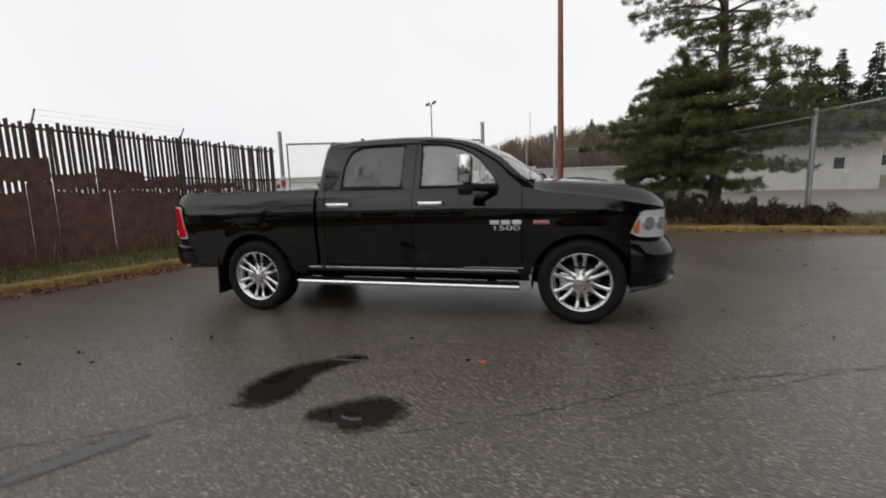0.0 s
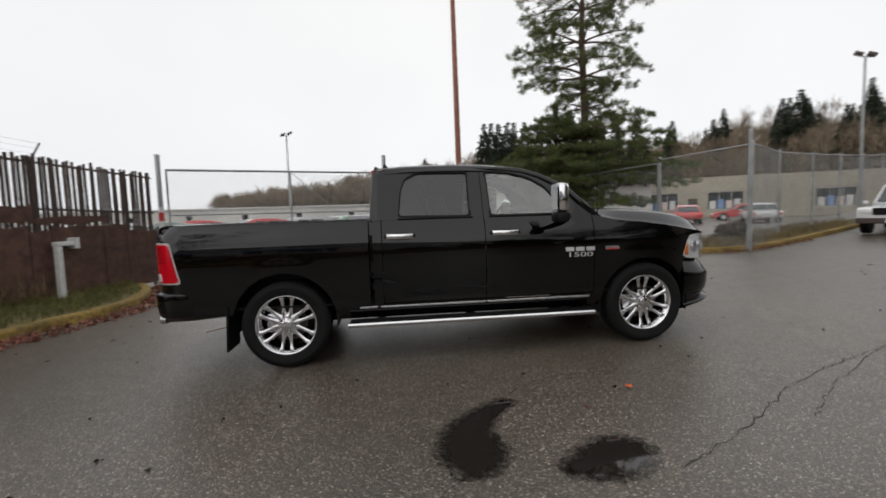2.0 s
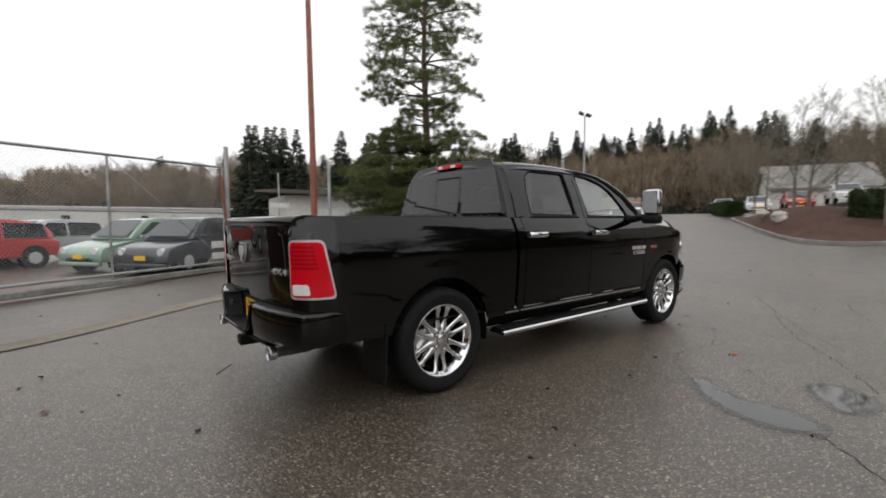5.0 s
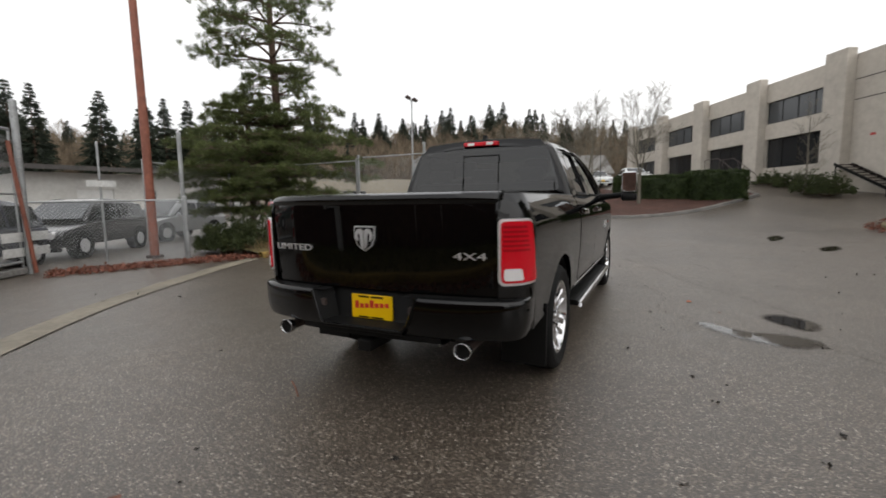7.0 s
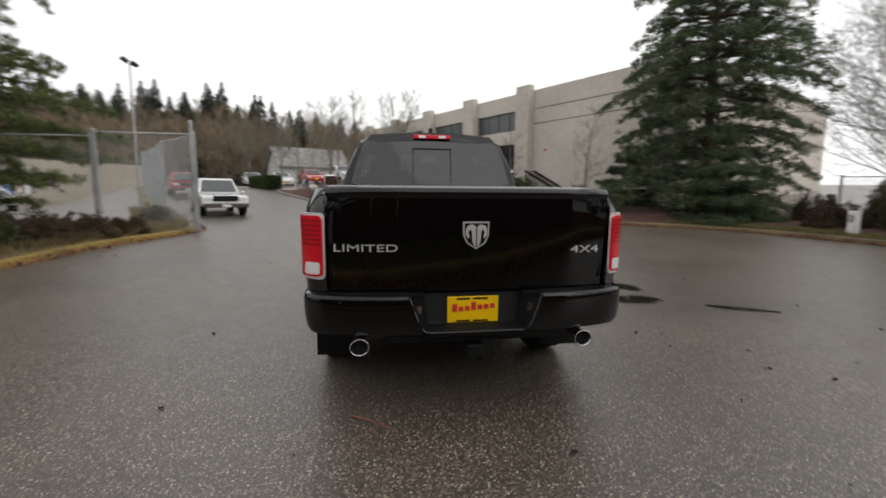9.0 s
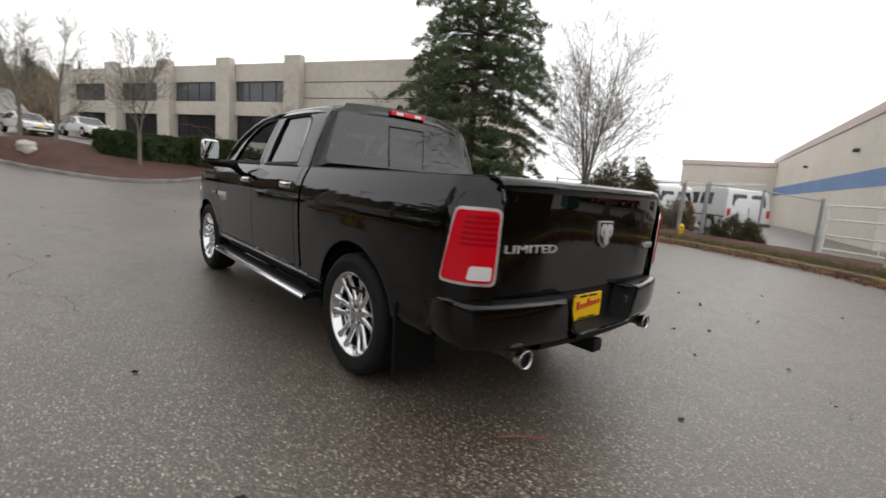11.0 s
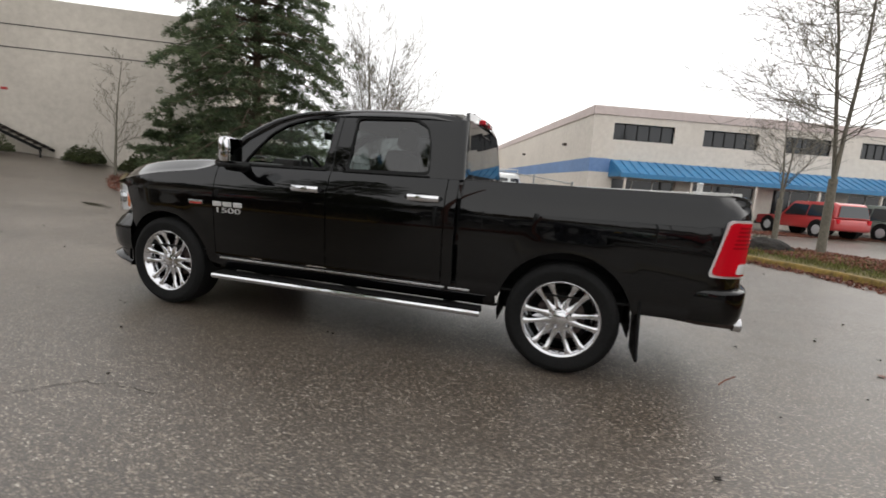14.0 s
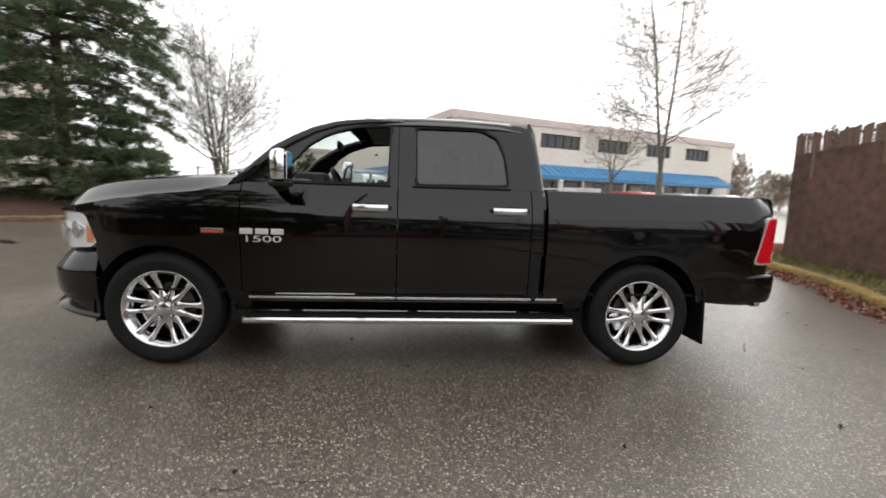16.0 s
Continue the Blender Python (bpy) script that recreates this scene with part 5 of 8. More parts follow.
        rb.parent = T
        bm = bmesh.new()
        grid(bm, [[(x, side * w, z) for w, z in ((0.86, 0.345), (0.90, 0.392), (1.00, 0.392), (1.025, 0.38), (1.025, 0.345), (0.86, 0.345))] for x in (-1.19, 1.20)])
        bmesh.ops.remove_doubles(bm, verts=bm.verts, dist=0.0005)
        bmesh.ops.holes_fill(bm, edges=bm.edges)
        part("step_tread", bm, M_BLACK, rb)
        bm = bmesh.new()
        grid(bm, [[(x, side * w, z) for w, z in ((1.018, 0.336), (1.040, 0.338), (1.052, 0.350), (1.054, 0.366), (1.045, 0.380), (1.024, 0.386), (1.018, 0.336))] for x in (-1.205, -1.2, 1.205, 1.21)])
        bmesh.ops.remove_doubles(bm, verts=bm.verts, dist=0.0005)
        bmesh.ops.holes_fill(bm, edges=bm.edges)
        part("chrome_edge", bm, M_CHROME, rb, "bright chrome step edge", smooth=True)
        for x in (-0.9, 0.0, 0.9):
            bm = bmesh.new()
            box(bm, (x - 0.04, min(side * 0.6, side * 0.9), 0.345), (x + 0.04, max(side * 0.6, side * 0.9), 0.375))
            part("bracket", bm, M_BLACK, rb)
        # cab side frame above the belt, with the two window openings
        outline = [(1.235, 1.330), (1.12, 1.475)] + [(x, z - 0.012) for x, z in ROOF] + [(-0.872, 1.70), (-0.902, 1.345), (-0.902, 1.337)]
        bm = filled(outline, [rounded(WIN_F, 0.035), rounded(WIN_R, 0.05)], lambda u, v: Vector((u, side * cab_y(v), v)))
        bmesh.ops.subdivide_edges(bm, edges=[e for e in bm.edges if abs(e.verts[0].co.z - e.verts[1].co.z) > 0.1], cuts=3)
        for v in bm.verts:
            v.co.y = side * cab_y(v.co.z)
        shell_side(bm, side, 0.035)
        part("cab_side_frame", bm, M_PAINT, T, smooth=True)
        for nm, win, mt in (("front_window", WIN_F, M_CLEAR), ("rear_window", WIN_R, M_PRIVACY)):
            if side > 0 and nm == "front_window":
                # this window is wound down: only the top edge of the pane shows in its slot
                bm = bmesh.new()
                box(bm, (0.22, cab_y(1.35) - 0.020, 1.30), (0.93, cab_y(1.35) - 0.014, 1.352))
            else:
                bm = filled(rounded(win, 0.035), [], lambda u, v: Vector((u, side * (cab_y(v) - 0.016), v)))
            o = part(nm, bm, mt, T, "lightly tinted side glass" if mt is M_CLEAR else "dark privacy side glass")
            seal = filled(grow(rounded(win, 0.045), 0.012), [grow(rounded(win, 0.035), -0.012)], lambda u, v: Vector((u, side * (cab_y(v) - 0.004), v)))
            shell_side(seal, side, 0.010)
            for v in seal.verts:
                v.co.y += side * 0.005
            part("window_seal", seal, M_BLACK, o)
        for u in (0.131,):
            bm = bmesh.new()
            grid(bm, [[(u - 0.004, side * (cab_y(z) + 0.0015), z), (u + 0.004, side * (cab_y(z) + 0.0015), z)] for z in np.linspace(1.337, 1.835, 10)])
            part("door_seam", bm, M_BLACK, T)
        # tow mirror, folded up
        mi = new("tow_mirror")
        mi.parent = T
        bm = bmesh.new()
        # the right one is swung up and out on its arm
        mx, m0, m1, mz, mh = (0.90, 1.085, 1.255, 1.345, 1.555) if side > 0 else (0.76, 1.215, 1.40, 1.37, 1.63)
        mc = (m0 + m1) / 2
        tube(bm, [(0.96, side * 0.915, 1.315), (0.955, side * 0.98, 1.32), (mx + 0.04, side * (m0 - 0.02), mz - 0.03), (mx + 0.02, side * mc, mz - 0.02)], [0.055, 0.042, 0.036, 0.04], 10)
        part("arm", bm, M_BLACK, mi, smooth=True)
        bm = bmesh.new()
        drop = 0.035 if side > 0 else 0.10
        box(bm, (mx - 0.06, min(side * m0, side * m1), mz - drop), (mx + 0.06, max(side * m0, side * m1), mz - 0.002), drop * 0.3)
        part("lower_housing", bm, M_BLACK, mi, smooth=True)
        bm = bmesh.new()
        box(bm, (mx - 0.05, min(side * m0, side * m1), mz), (mx + 0.06, max(side * m0, side * m1), mh), 0.04)
        part("housing", bm, M_CHROME, mi, "chrome mirror shell", smooth=True)
        bm = bmesh.new()
        box(bm, (mx - 0.056, min(side * (m0 + 0.015), side * (m1 - 0.015)), mz + 0.015), (mx - 0.051, max(side * (m0 + 0.015), side * (m1 - 0.015)), mh - 0.015), 0.002)
        part("mirror_glass", bm, M_MIRROR, mi)
        # maker's badge on the door as plain bars, model number, engine badge on the fender
        y = half_width(0.98, 1.08) + 0.003
        bd = new("door_badge")
        bd.parent = T
        for k, (a, b) in enumerate(((-0.150, -0.062), (-0.045, 0.045), (0.062, 0.150))):
            bm = bmesh.new()
            box(bm, (1.08 + a, min(side * y, side * (y + 0.008)), 0.972), (1.08 + b, max(side * y, side * (y + 0.008)), 1.012), 0.003)
            part("badge_bar", bm, M_BRIGHT, bd)
        y = half_width(0.93, 1.08) + 0.003
        words("model_number", "1500", 0.064, M_BRIGHT, pose(1.08, side * y, 0.936, 90, 0, 180 if side > 0 else 0), bd, "chrome model number", 0.005, squeeze=2.15)
        y = half_width(0.99, 1.42) + 0.004
        bm = bmesh.new()
        box(bm, (1.34, min(side * y, side * (y + 0.007)), 0.975), (1.49, max(side * y, side * (y + 0.007)), 1.008), 0.003)
        part("engine_badge", bm, M_SATIN, T)
        bm = bmesh.new()
        box(bm, (1.35, min(side * (y + 0.0072), side * (y + 0.009)), 0.979), (1.48, max(side * (y + 0.0072), side * (y + 0.009)), 0.990), 0.0)
        part("engine_badge_inlay", bm, M_REDINK, T)
        tail_lamp(T, side)
        head_lamp(T, side)
        # exhaust tip
        bm = bmesh.new()
        c = (side * 0.665, 0.445)
        prof = [(-2.965, 0.043), (-2.985, 0.046), (-3.005, 0.048), (-3.012, 0.049), (-3.013, 0.045), (-3.0, 0.043), (-2.985, 0.042)]
        rings = []
        for x, r in prof:
            rings.append([bm.verts.new((x, c[0] + 1.12 * r * math.cos(2 * math.pi * k / 24), c[1] + r * math.sin(2 * math.pi * k / 24) + (x + 3.0) * -0.06)) for k in range(24)])
        for a, b in zip(rings, rings[1:]):
            bridge(bm, a, b)
        ex = part("exhaust_tip", bm, M_SATIN, T, "round chrome exhaust tip", smooth="all")
        bm = bmesh.new()
        tube(bm, [(-2.98, c[0], c[1]), (-2.975, c[0], c[1])], 0.044, 24)
        part("exhaust_bore", bm, M_BLACK, ex)
        bm = bmesh.new()
        tube(bm, [(-2.97, c[0], c[1]), (-2.75, c[0], c[1]), (-2.4, side * 0.55, 0.45), (-1.2, side * 0.35, 0.42), (0.5, side * 0.3, 0.40)], 0.035, 8)
        part("exhaust_pipe", bm, M_DARKSTEEL, T, smooth=True)

    # roof skin
    bm = bmesh.new()
    rows = []
    for x, z in [(0.545, 1.806)] + [p for p in ROOF if p[0] < 0.48] + [(-0.925, 1.78)]:
        row = []
        for t in np.linspace(-1, 1, 25):
            s = abs(t)
            y = t * 0.725
            drop = 0.052 * s ** 2.2 + (0.055 * ((s - 0.86) / 0.14) ** 2 if s > 0.86 else 0)
            row.append((x - 0.05 * (1 - s * s) * (1 if x < -0.8 else 0) * 0.6 + (0.07 * (1 - s * s) if x > 0.5 else 0), y, z + 0.052 - drop))
        rows.append(row)
    grid(bm, rows)
    part("roof", bm, M_PAINT, T, smooth="all")
    # windscreen and its black surround
    rows = []
    for t in np.linspace(0, 1, 9):
        row = []
        for u in np.linspace(-1, 1, 17):
            x = lerp([(0, 1.27), (0.5, 0.90), (1, 0.49)], t) + 0.13 * (1 - u * u) * (1 - 0.35 * t)
            y = u * lerp([(0, 0.86), (0.5, 0.795), (1, 0.715)], t)
            z = lerp([(0, 1.385), (0.5, 1.665), (1, 1.845)], t) + 0.03 * (1 - u * u)
            row.append((x, y, z))
        rows.append(row)
    bm = bmesh.new()
    grid(bm, rows)
    ws = part("windscreen", bm, M_CLEAR, T, "clear windscreen", smooth="all")
    for side in (1, -1):
        bm = bmesh.new()
        pts = [(1.275, 0.905, 1.325), (1.12, 0.870, 1.475), (1.02, 0.830, 1.575), (0.90, 0.795, 1.652), (0.76, 0.757, 1.728), (0.60, 0.728, 1.783), (0.46, 0.716, 1.808), (0.30, 0.712, 1.825), (0.10, 0.708, 1.832)]
        tube(bm, [(x, side * (y - 0.02), z) for x, y, z in pts], [0.045, 0.042, 0.040, 0.040, 0.038, 0.034, 0.030, 0.024, 0.012], 10)
        part("windscreen_pillar", bm, M_PAINT, T, smooth="all")
    # wipers at the cowl
    for y0, y1 in ((0.65, 0.05), (-0.05, -0.62)):
        bm = bmesh.new()
        tube(bm, [(1.43 - abs(y0) * 0.12, y0, 1.405), (1.40, (y0 + y1) / 2, 1.44), (1.40, y1, 1.45)], 0.011, 6)
        part("wiper", bm, M_BLACK, ws)
    # cowl and hood with a raised middle
    bm = bmesh.new()
    box(bm, (1.22, -0.80, 1.26), (1.42, 0.80, 1.345), 0.02)
    part("cowl", bm, M_BLACK, T)
    rows = []
    for x in np.linspace(1.34, 2.50, 20):
        row = []
        for u in np.linspace(-1, 1, 29):
            s = abs(u)
            ze = fender_top(x) + 0.003
            edge_w = half_width(ze, x) - 0.007
            zc = lerp([(1.34, 1.380), (1.6, 1.370), (1.85, 1.352), (2.1, 1.324), (2.3, 1.285), (2.42, 1.240), (2.50, 1.165)], x)
            k = min(1.0, max(0.0, (1 - s) / 0.20))
            k = k * k * (3 - 2 * k)
            ridge = 0.018 * math.exp(-((s - 0.66) / 0.07) ** 2) + 0.022 * (1 if s < 0.32 else max(0, 1 - (s - 0.32) / 0.1))
            row.append((x + 0.10 * (1 - u * u) * max(0, x - 2.1), u * edge_w, ze + (zc - ze) * k + ridge * max(0, min(1, (2.45 - x) / 0.2))))
        rows.append(row)
    bm = bmesh.new()
    grid(bm, rows)
    part("hood", bm, M_PAINT, T, smooth="all")
    # radio mast on the right fender
    bm = bmesh.new()
    tube(bm, [(1.31, -0.90, 1.27), (1.31, -0.90, 1.33)], 0.014, 8)
    tube(bm, [(1.31, -0.90, 1.33), (1.31, -0.90, 1.40), (1.305, -0.90, 2.02)], [0.006, 0.004, 0.002], 6)
    part("radio_mast", bm, M_BLACK, T)
    bm = bmesh.new()
    prism(bm, [(-0.66, 1.888), (-0.86, 1.888), (-0.83, 1.965), (-0.815, 1.965), (-0.76, 1.91)], 0.0 - 0.02, 0.02, "y")
    part("roof_aerial", bm, M_BLACK, T)
    # grille, front bumper
    bm = bmesh.new()
    box(bm, (2.36, -0.54, 0.82), (2.53, 0.54, 1.10), 0.04)
    part("grille", bm, M_BLACK, T)
    for lo, hi in (((2.50, -0.55, 1.09), (2.555, 0.55, 1.13)), ((2.50, -0.55, 0.80), (2.56, 0.55, 0.85)), ((2.505, -0.035, 0.852), (2.555, 0.035, 1.088)), ((2.505, -0.54, 0.95), (2.555, -0.037, 0.99)), ((2.505, 0.037, 0.95), (2.555, 0.54, 0.99))):
        bm = bmesh.new()
        box(bm, lo, hi, 0.012)
        part("grille_bar", bm, M_CHROME, T)
    plan = [(2.215, 0.972), (2.30, 0.966), (2.39, 0.950), (2.475, 0.918), (2.55, 0.862), (2.61, 0.775), (2.655, 0.65), (2.69, 0.46), (2.71, 0.22), (2.715, 0.0)]
    plan = plan + [(x, -y) for x, y in plan[-2::-1]]

    def bumper_rows(prof):
        rows = []
        for x, y in plan:
            c = Vector((max(x - 2.12, 0.02) * 1.25, y)).normalized()
            fore = min(1.0, max(0.0, (x - 2.22) / 0.30))
            rows.append([(x + c.x * o * (0.35 + 0.65 * fore), y + c.y * o * (0.35 + 0.65 * fore), z + (0.20 * (x - 2.27) if z < 0.46 else 0)) for o, z in prof])
        return rows
    bm = bmesh.new()
    grid(bm, bumper_rows([(-0.20, 0.846), (-0.13, 0.828), (-0.07, 0.775), (-0.02, 0.706), (-0.004, 0.686), (0.0, 0.668), (-0.002, 0.60), (-0.012, 0.53), (-0.030, 0.490), (-0.055, 0.462)]))
    part("front_bumper", bm, M_PAINT, T, smooth=True)
    bm = bmesh.new()
    grid(bm, bumper_rows([(-0.055, 0.463), (-0.06, 0.385), (-0.012, 0.370), (0.0, 0.360), (-0.004, 0.348), (-0.06, 0.335), (-0.16, 0.322), (-0.26, 0.32)]))
    part("chin_spoiler", bm, M_PAINT, T, "gloss black chin spoiler", smooth=True)

    # cab back wall with the rear window
    def back(u, v):
        return Vector((lerp([(1.0, -0.968), (1.345, -0.966), (1.80, -0.925), (1.88, -0.900)], v), u, v))
    outline = [(-0.955, 0.85), (-0.955, 1.20), (-0.93, 1.30), (-0.862, 1.345), (-0.785, 1.55), (-0.700, 1.75), (-0.672, 1.79), (-0.60, 1.875), (-0.3, 1.90), (0.0, 1.908)]
    outline = outline + [(-u, v) for u, v in outline[-2::-1]]
    glass_out = [(-0.795, 1.395), (-0.665, 1.805), (0.0, 1.825), (0.665, 1.805), (0.795, 1.395)]
    bm = filled(outline, [rounded(glass_out, 0.06)], back)
    for side in (1, -1):
        cb = bmesh.new()
        rows = []
        for z in np.linspace(1.337, 1.80, 12):
            xs = lerp([(1.337, -0.902), (1.70, -0.872), (1.80, -0.84)], z)
            xb = back(0, z).x - 0.015
            row = []
            for a in np.linspace(0, math.pi / 2, 8):
                row.append((xs + (xb - xs) * math.sin(a), side * (cab_y(z) - 0.046 * (1 - math.cos(a))), z))
            rows.append(row)
        grid(cb, rows)
        part("cab_corner_pillar", cb, M_PAINT, T, smooth="all")
    ob = part("cab_back", bm, M_PAINT, T)
    solid(ob, 0.03, 0.0)
    bm = filled(rounded(grow(glass_out, 0.012), 0.06), [], lambda u, v: back(u, v) + Vector((-0.018, 0, 0)))
    bw = part("rear_screen", bm, M_PRIVACY, T, "dark rear window")
    bm = filled([(-0.193, 1.40), (-0.193, 1.752), (0.193, 1.752), (0.193, 1.40)], [[(-0.187, 1.402), (-0.187, 1.742), (0.187, 1.742), (0.187, 1.402)]], lambda u, v: back(u, v) + Vector((-0.023, 0, 0)))
    part("slider_frame", bm, M_BLACK, bw)
    # high brake lamp
    hl = new("high_brake_lamp")
    hl.parent = T
    bm = bmesh.new()
    box(bm, (-0.968, -0.185, 1.843), (-0.905, 0.185, 1.884), 0.008)
    part("housing", bm, M_REDLENS, hl, "red brake lamp lens")
    for y in (-0.10, 0.10):
        bm = bmesh.new()
        box(bm, (-0.972, y - 0.035, 1.850), (-0.967, y + 0.035, 1.876), 0.004)
        part("cargo_lens", bm, M_WHITELENS, hl)
    # bed floor and front wall
    bm = bmesh.new()
    box(bm, (-2.9, -0.8, 0.80), (-1.0, 0.8, 0.83))
    part("bed_floor", bm, M_BLACK, T)
    bm = bmesh.new()
    box(bm, (-1.02, -0.9, 0.55), (-0.992, 0.9, 1.335))
    part("bed_front_wall", bm, M_PAINT, T)
    tail_gate(T)
    rear_bumper(T)
    cabin(T)
    # chassis
    for side in (1, -1):
        bm = bmesh.new()
        box(bm, (-2.9, side * 0.42 - 0.05, 0.47), (2.4, side * 0.42 + 0.05, 0.60), 0.01)
        part("frame_rail", bm, M_BLACK, T)
    bm = bmesh.new()
    box(bm, (-2.88, -0.94, 0.545), (2.1, 0.94, 0.56))
    part("floor_pan", bm, M_BLACK, T)
    for ax in (AX_F, AX_R):
        bm = bmesh.new()
        tube(bm, [(ax, -0.78, 0.408), (ax, -0.12, 0.408)], 0.045, 10)
        tube(bm, [(ax, 0.12, 0.408), (ax, 0.78, 0.408)], 0.045, 10)
        tube(bm, [(ax - 0.14, 0, 0.40), (ax - 0.06, 0, 0.40), (ax + 0.06, 0, 0.40), (ax + 0.14, 0, 0.40)], [0.06, 0.15, 0.15, 0.06], 12)
        part("axle", bm, M_DARKSTEEL, T, smooth=True)
    w = wheel()
    first = True
    for ax in (AX_F, AX_R):
        for side in (1, -1):
            m = pose(ax, side * 0.845, 0.412 if ax > 0 else 0.386, 0, 30 - (5 if ax > 0 else 0) if side > 0 else (4 if ax > 0 else -3), 0 if side > 0 else 180)
            if first:
                w.matrix_basis = m
                o = w
                first = False
            else:
                o = copy_thing(w, m)
            o.parent = T


LAMP_PLAN = [(-2.682, 0.993), (-2.735, 0.991), (-2.785, 0.981), (-2.825, 0.964), (-2.858, 0.938), (-2.884, 0.906), (-2.905, 0.874), (-2.919, 0.848)]


def tail_lamp(T, side):
    L = new("tail_lamp")
    L.parent = T

    def skin(z0, z1, out, trim=0.0, n=15, first=0, r=0.03):
        """Rows over the lamp from z0 to z1, with rounded corners, drawn in by trim."""
        run = [0.0]
        for a, b in zip(LAMP_PLAN, LAMP_PLAN[1:]):
            run.append(run[-1] + math.dist(a, b))
        xs, ys = zip(*LAMP_PLAN)
        rows = []
        for q in np.linspace(0, 1, n):
            z = z0 + (z1 - z0) * (0.5 - 0.5 * math.cos(math.pi * q))
            d = max(r - min(z - z0, z1 - z), 0.0)
            cut = trim + (r - math.sqrt(max(r * r - d * d, 0.0)) if d else 0.0)
            s0, s1 = 0.19 * (z - 0.83) + cut + first, run[-1] - cut
            row = []
            for u in np.linspace(s0, s1, 14):
                x, y = float(np.interp(u, run, xs)), float(np.interp(u, run, ys))
                c = Vector((x + 2.74, y - 0.80)).normalized()
                row.append((x - 0.02 * (z - 1.19) + c.x * out, side * (y + c.y * out), z))
            rows.append(row)
        return rows

    def shell(rows, thick, name, material, label):
        bm = bmesh.new()
        grid(bm, rows)
        bmesh.ops.recalc_face_normals(bm, faces=bm.faces)
        if sum(f.normal.y for f in bm.faces) * side < 0:
            bmesh.ops.reverse_faces(bm, faces=bm.faces)
        bmesh.ops.solidify(bm, geom=bm.faces, thickness=thick)
        return part(name, bm, material, L, label, smooth=True)
    shell(skin(0.818, 1.194, 0.006), 0.02, "bezel", M_BRIGHT, "satin chrome lamp surround")
    shell(skin(0.834, 1.180, 0.015, trim=0.015, r=0.026), 0.014, "red_lens", M_REDLENS, "red brake lens")
    for k in range(6):
        z = 1.012 + 0.026 * k
        bm = bmesh.new()
        grid(bm, skin(z, z + 0.013, 0.0165, trim=0.024, n=2, first=0.05, r=0.001))
        part("lens_rib", bm, M_REDDARK, L)
    shell(skin(0.848, 0.916, 0.019, trim=0.030, n=9, first=0.125, r=0.012), 0.006, "reverse_lens", M_WHITELENS, "clear reversing lens")


def head_lamp(T, side):
    L = new("head_lamp")
    L.parent = T
    def skin(out, lo=0.0, hi=1.0, u0=0.0, u1=1.0):
        rows = []
        for t in np.linspace(lo, hi, 5):
            row = []
            for u in np.linspace(u0, u1, 12):
                x = lerp([(0, 2.208), (0.3, 2.30), (0.55, 2.40), (0.8, 2.49), (1, 2.55)], u)
                y = lerp([(0, 0.953), (0.3, 0.924), (0.55, 0.888), (0.8, 0.82), (1, 0.64)], u)
                z0 = lerp([(0, 0.882), (0.2, 0.846), (1, 0.832)], u)
                z1 = lerp([(0, 0.900), (0.3, 1.082), (1, 1.092)], u)
                z = z0 + t * (z1 - z0)
                row.append((x + out * (0.6 if u > 0.4 else 0.2), side * (y + out * 0.8), z))
            rows.append(row)
        return rows
    bm = bmesh.new()
    grid(bm, skin(0.0))
    part("reflector", bm, M_HEADLAMP, L, "white and chrome headlight reflector", smooth=True)
    d = Vector((0.55, side * 0.83, 0.0)).normalized()
    for cx, cy, r in ((2.36, 0.895, 0.062), (2.475, 0.835, 0.058)):
        c = Vector((cx, side * cy, 0.965))
        bm = bmesh.new()
        tube(bm, [c - d * 0.02, c + d * 0.016, c + d * 0.018, c + d * 0.004], [r, r, r * 0.82, r * 0.66], 20, cap=False)
        bowl = part("lamp_bowl", bm, M_CHROME, L, "chrome lamp bowl", smooth=True)
        bm = bmesh.new()
        tube(bm, [c, c + d * 0.006, c + d * 0.012], [r * 0.66, r * 0.6, r * 0.25], 16)
        part("projector", bm, M_WINDARK, bowl, smooth=True)
    bm = bmesh.new()
    grid(bm, skin(0.022))
    part("lens", bm, glass_lens(), L, "clear headlight lens", smooth=True).visible_shadow = False
    bm = bmesh.new()
    grid(bm, skin(0.006, 0.18, 0.86, 0.07, 0.24))
    part("turn_lens", bm, M_AMBER, L, "amber turn lens", smooth=True)


LENS = []


def glass_lens():
    if not LENS:
        LENS.append(glass("headlight_glass", (0.9, 0.92, 0.93)))
    return LENS[0]


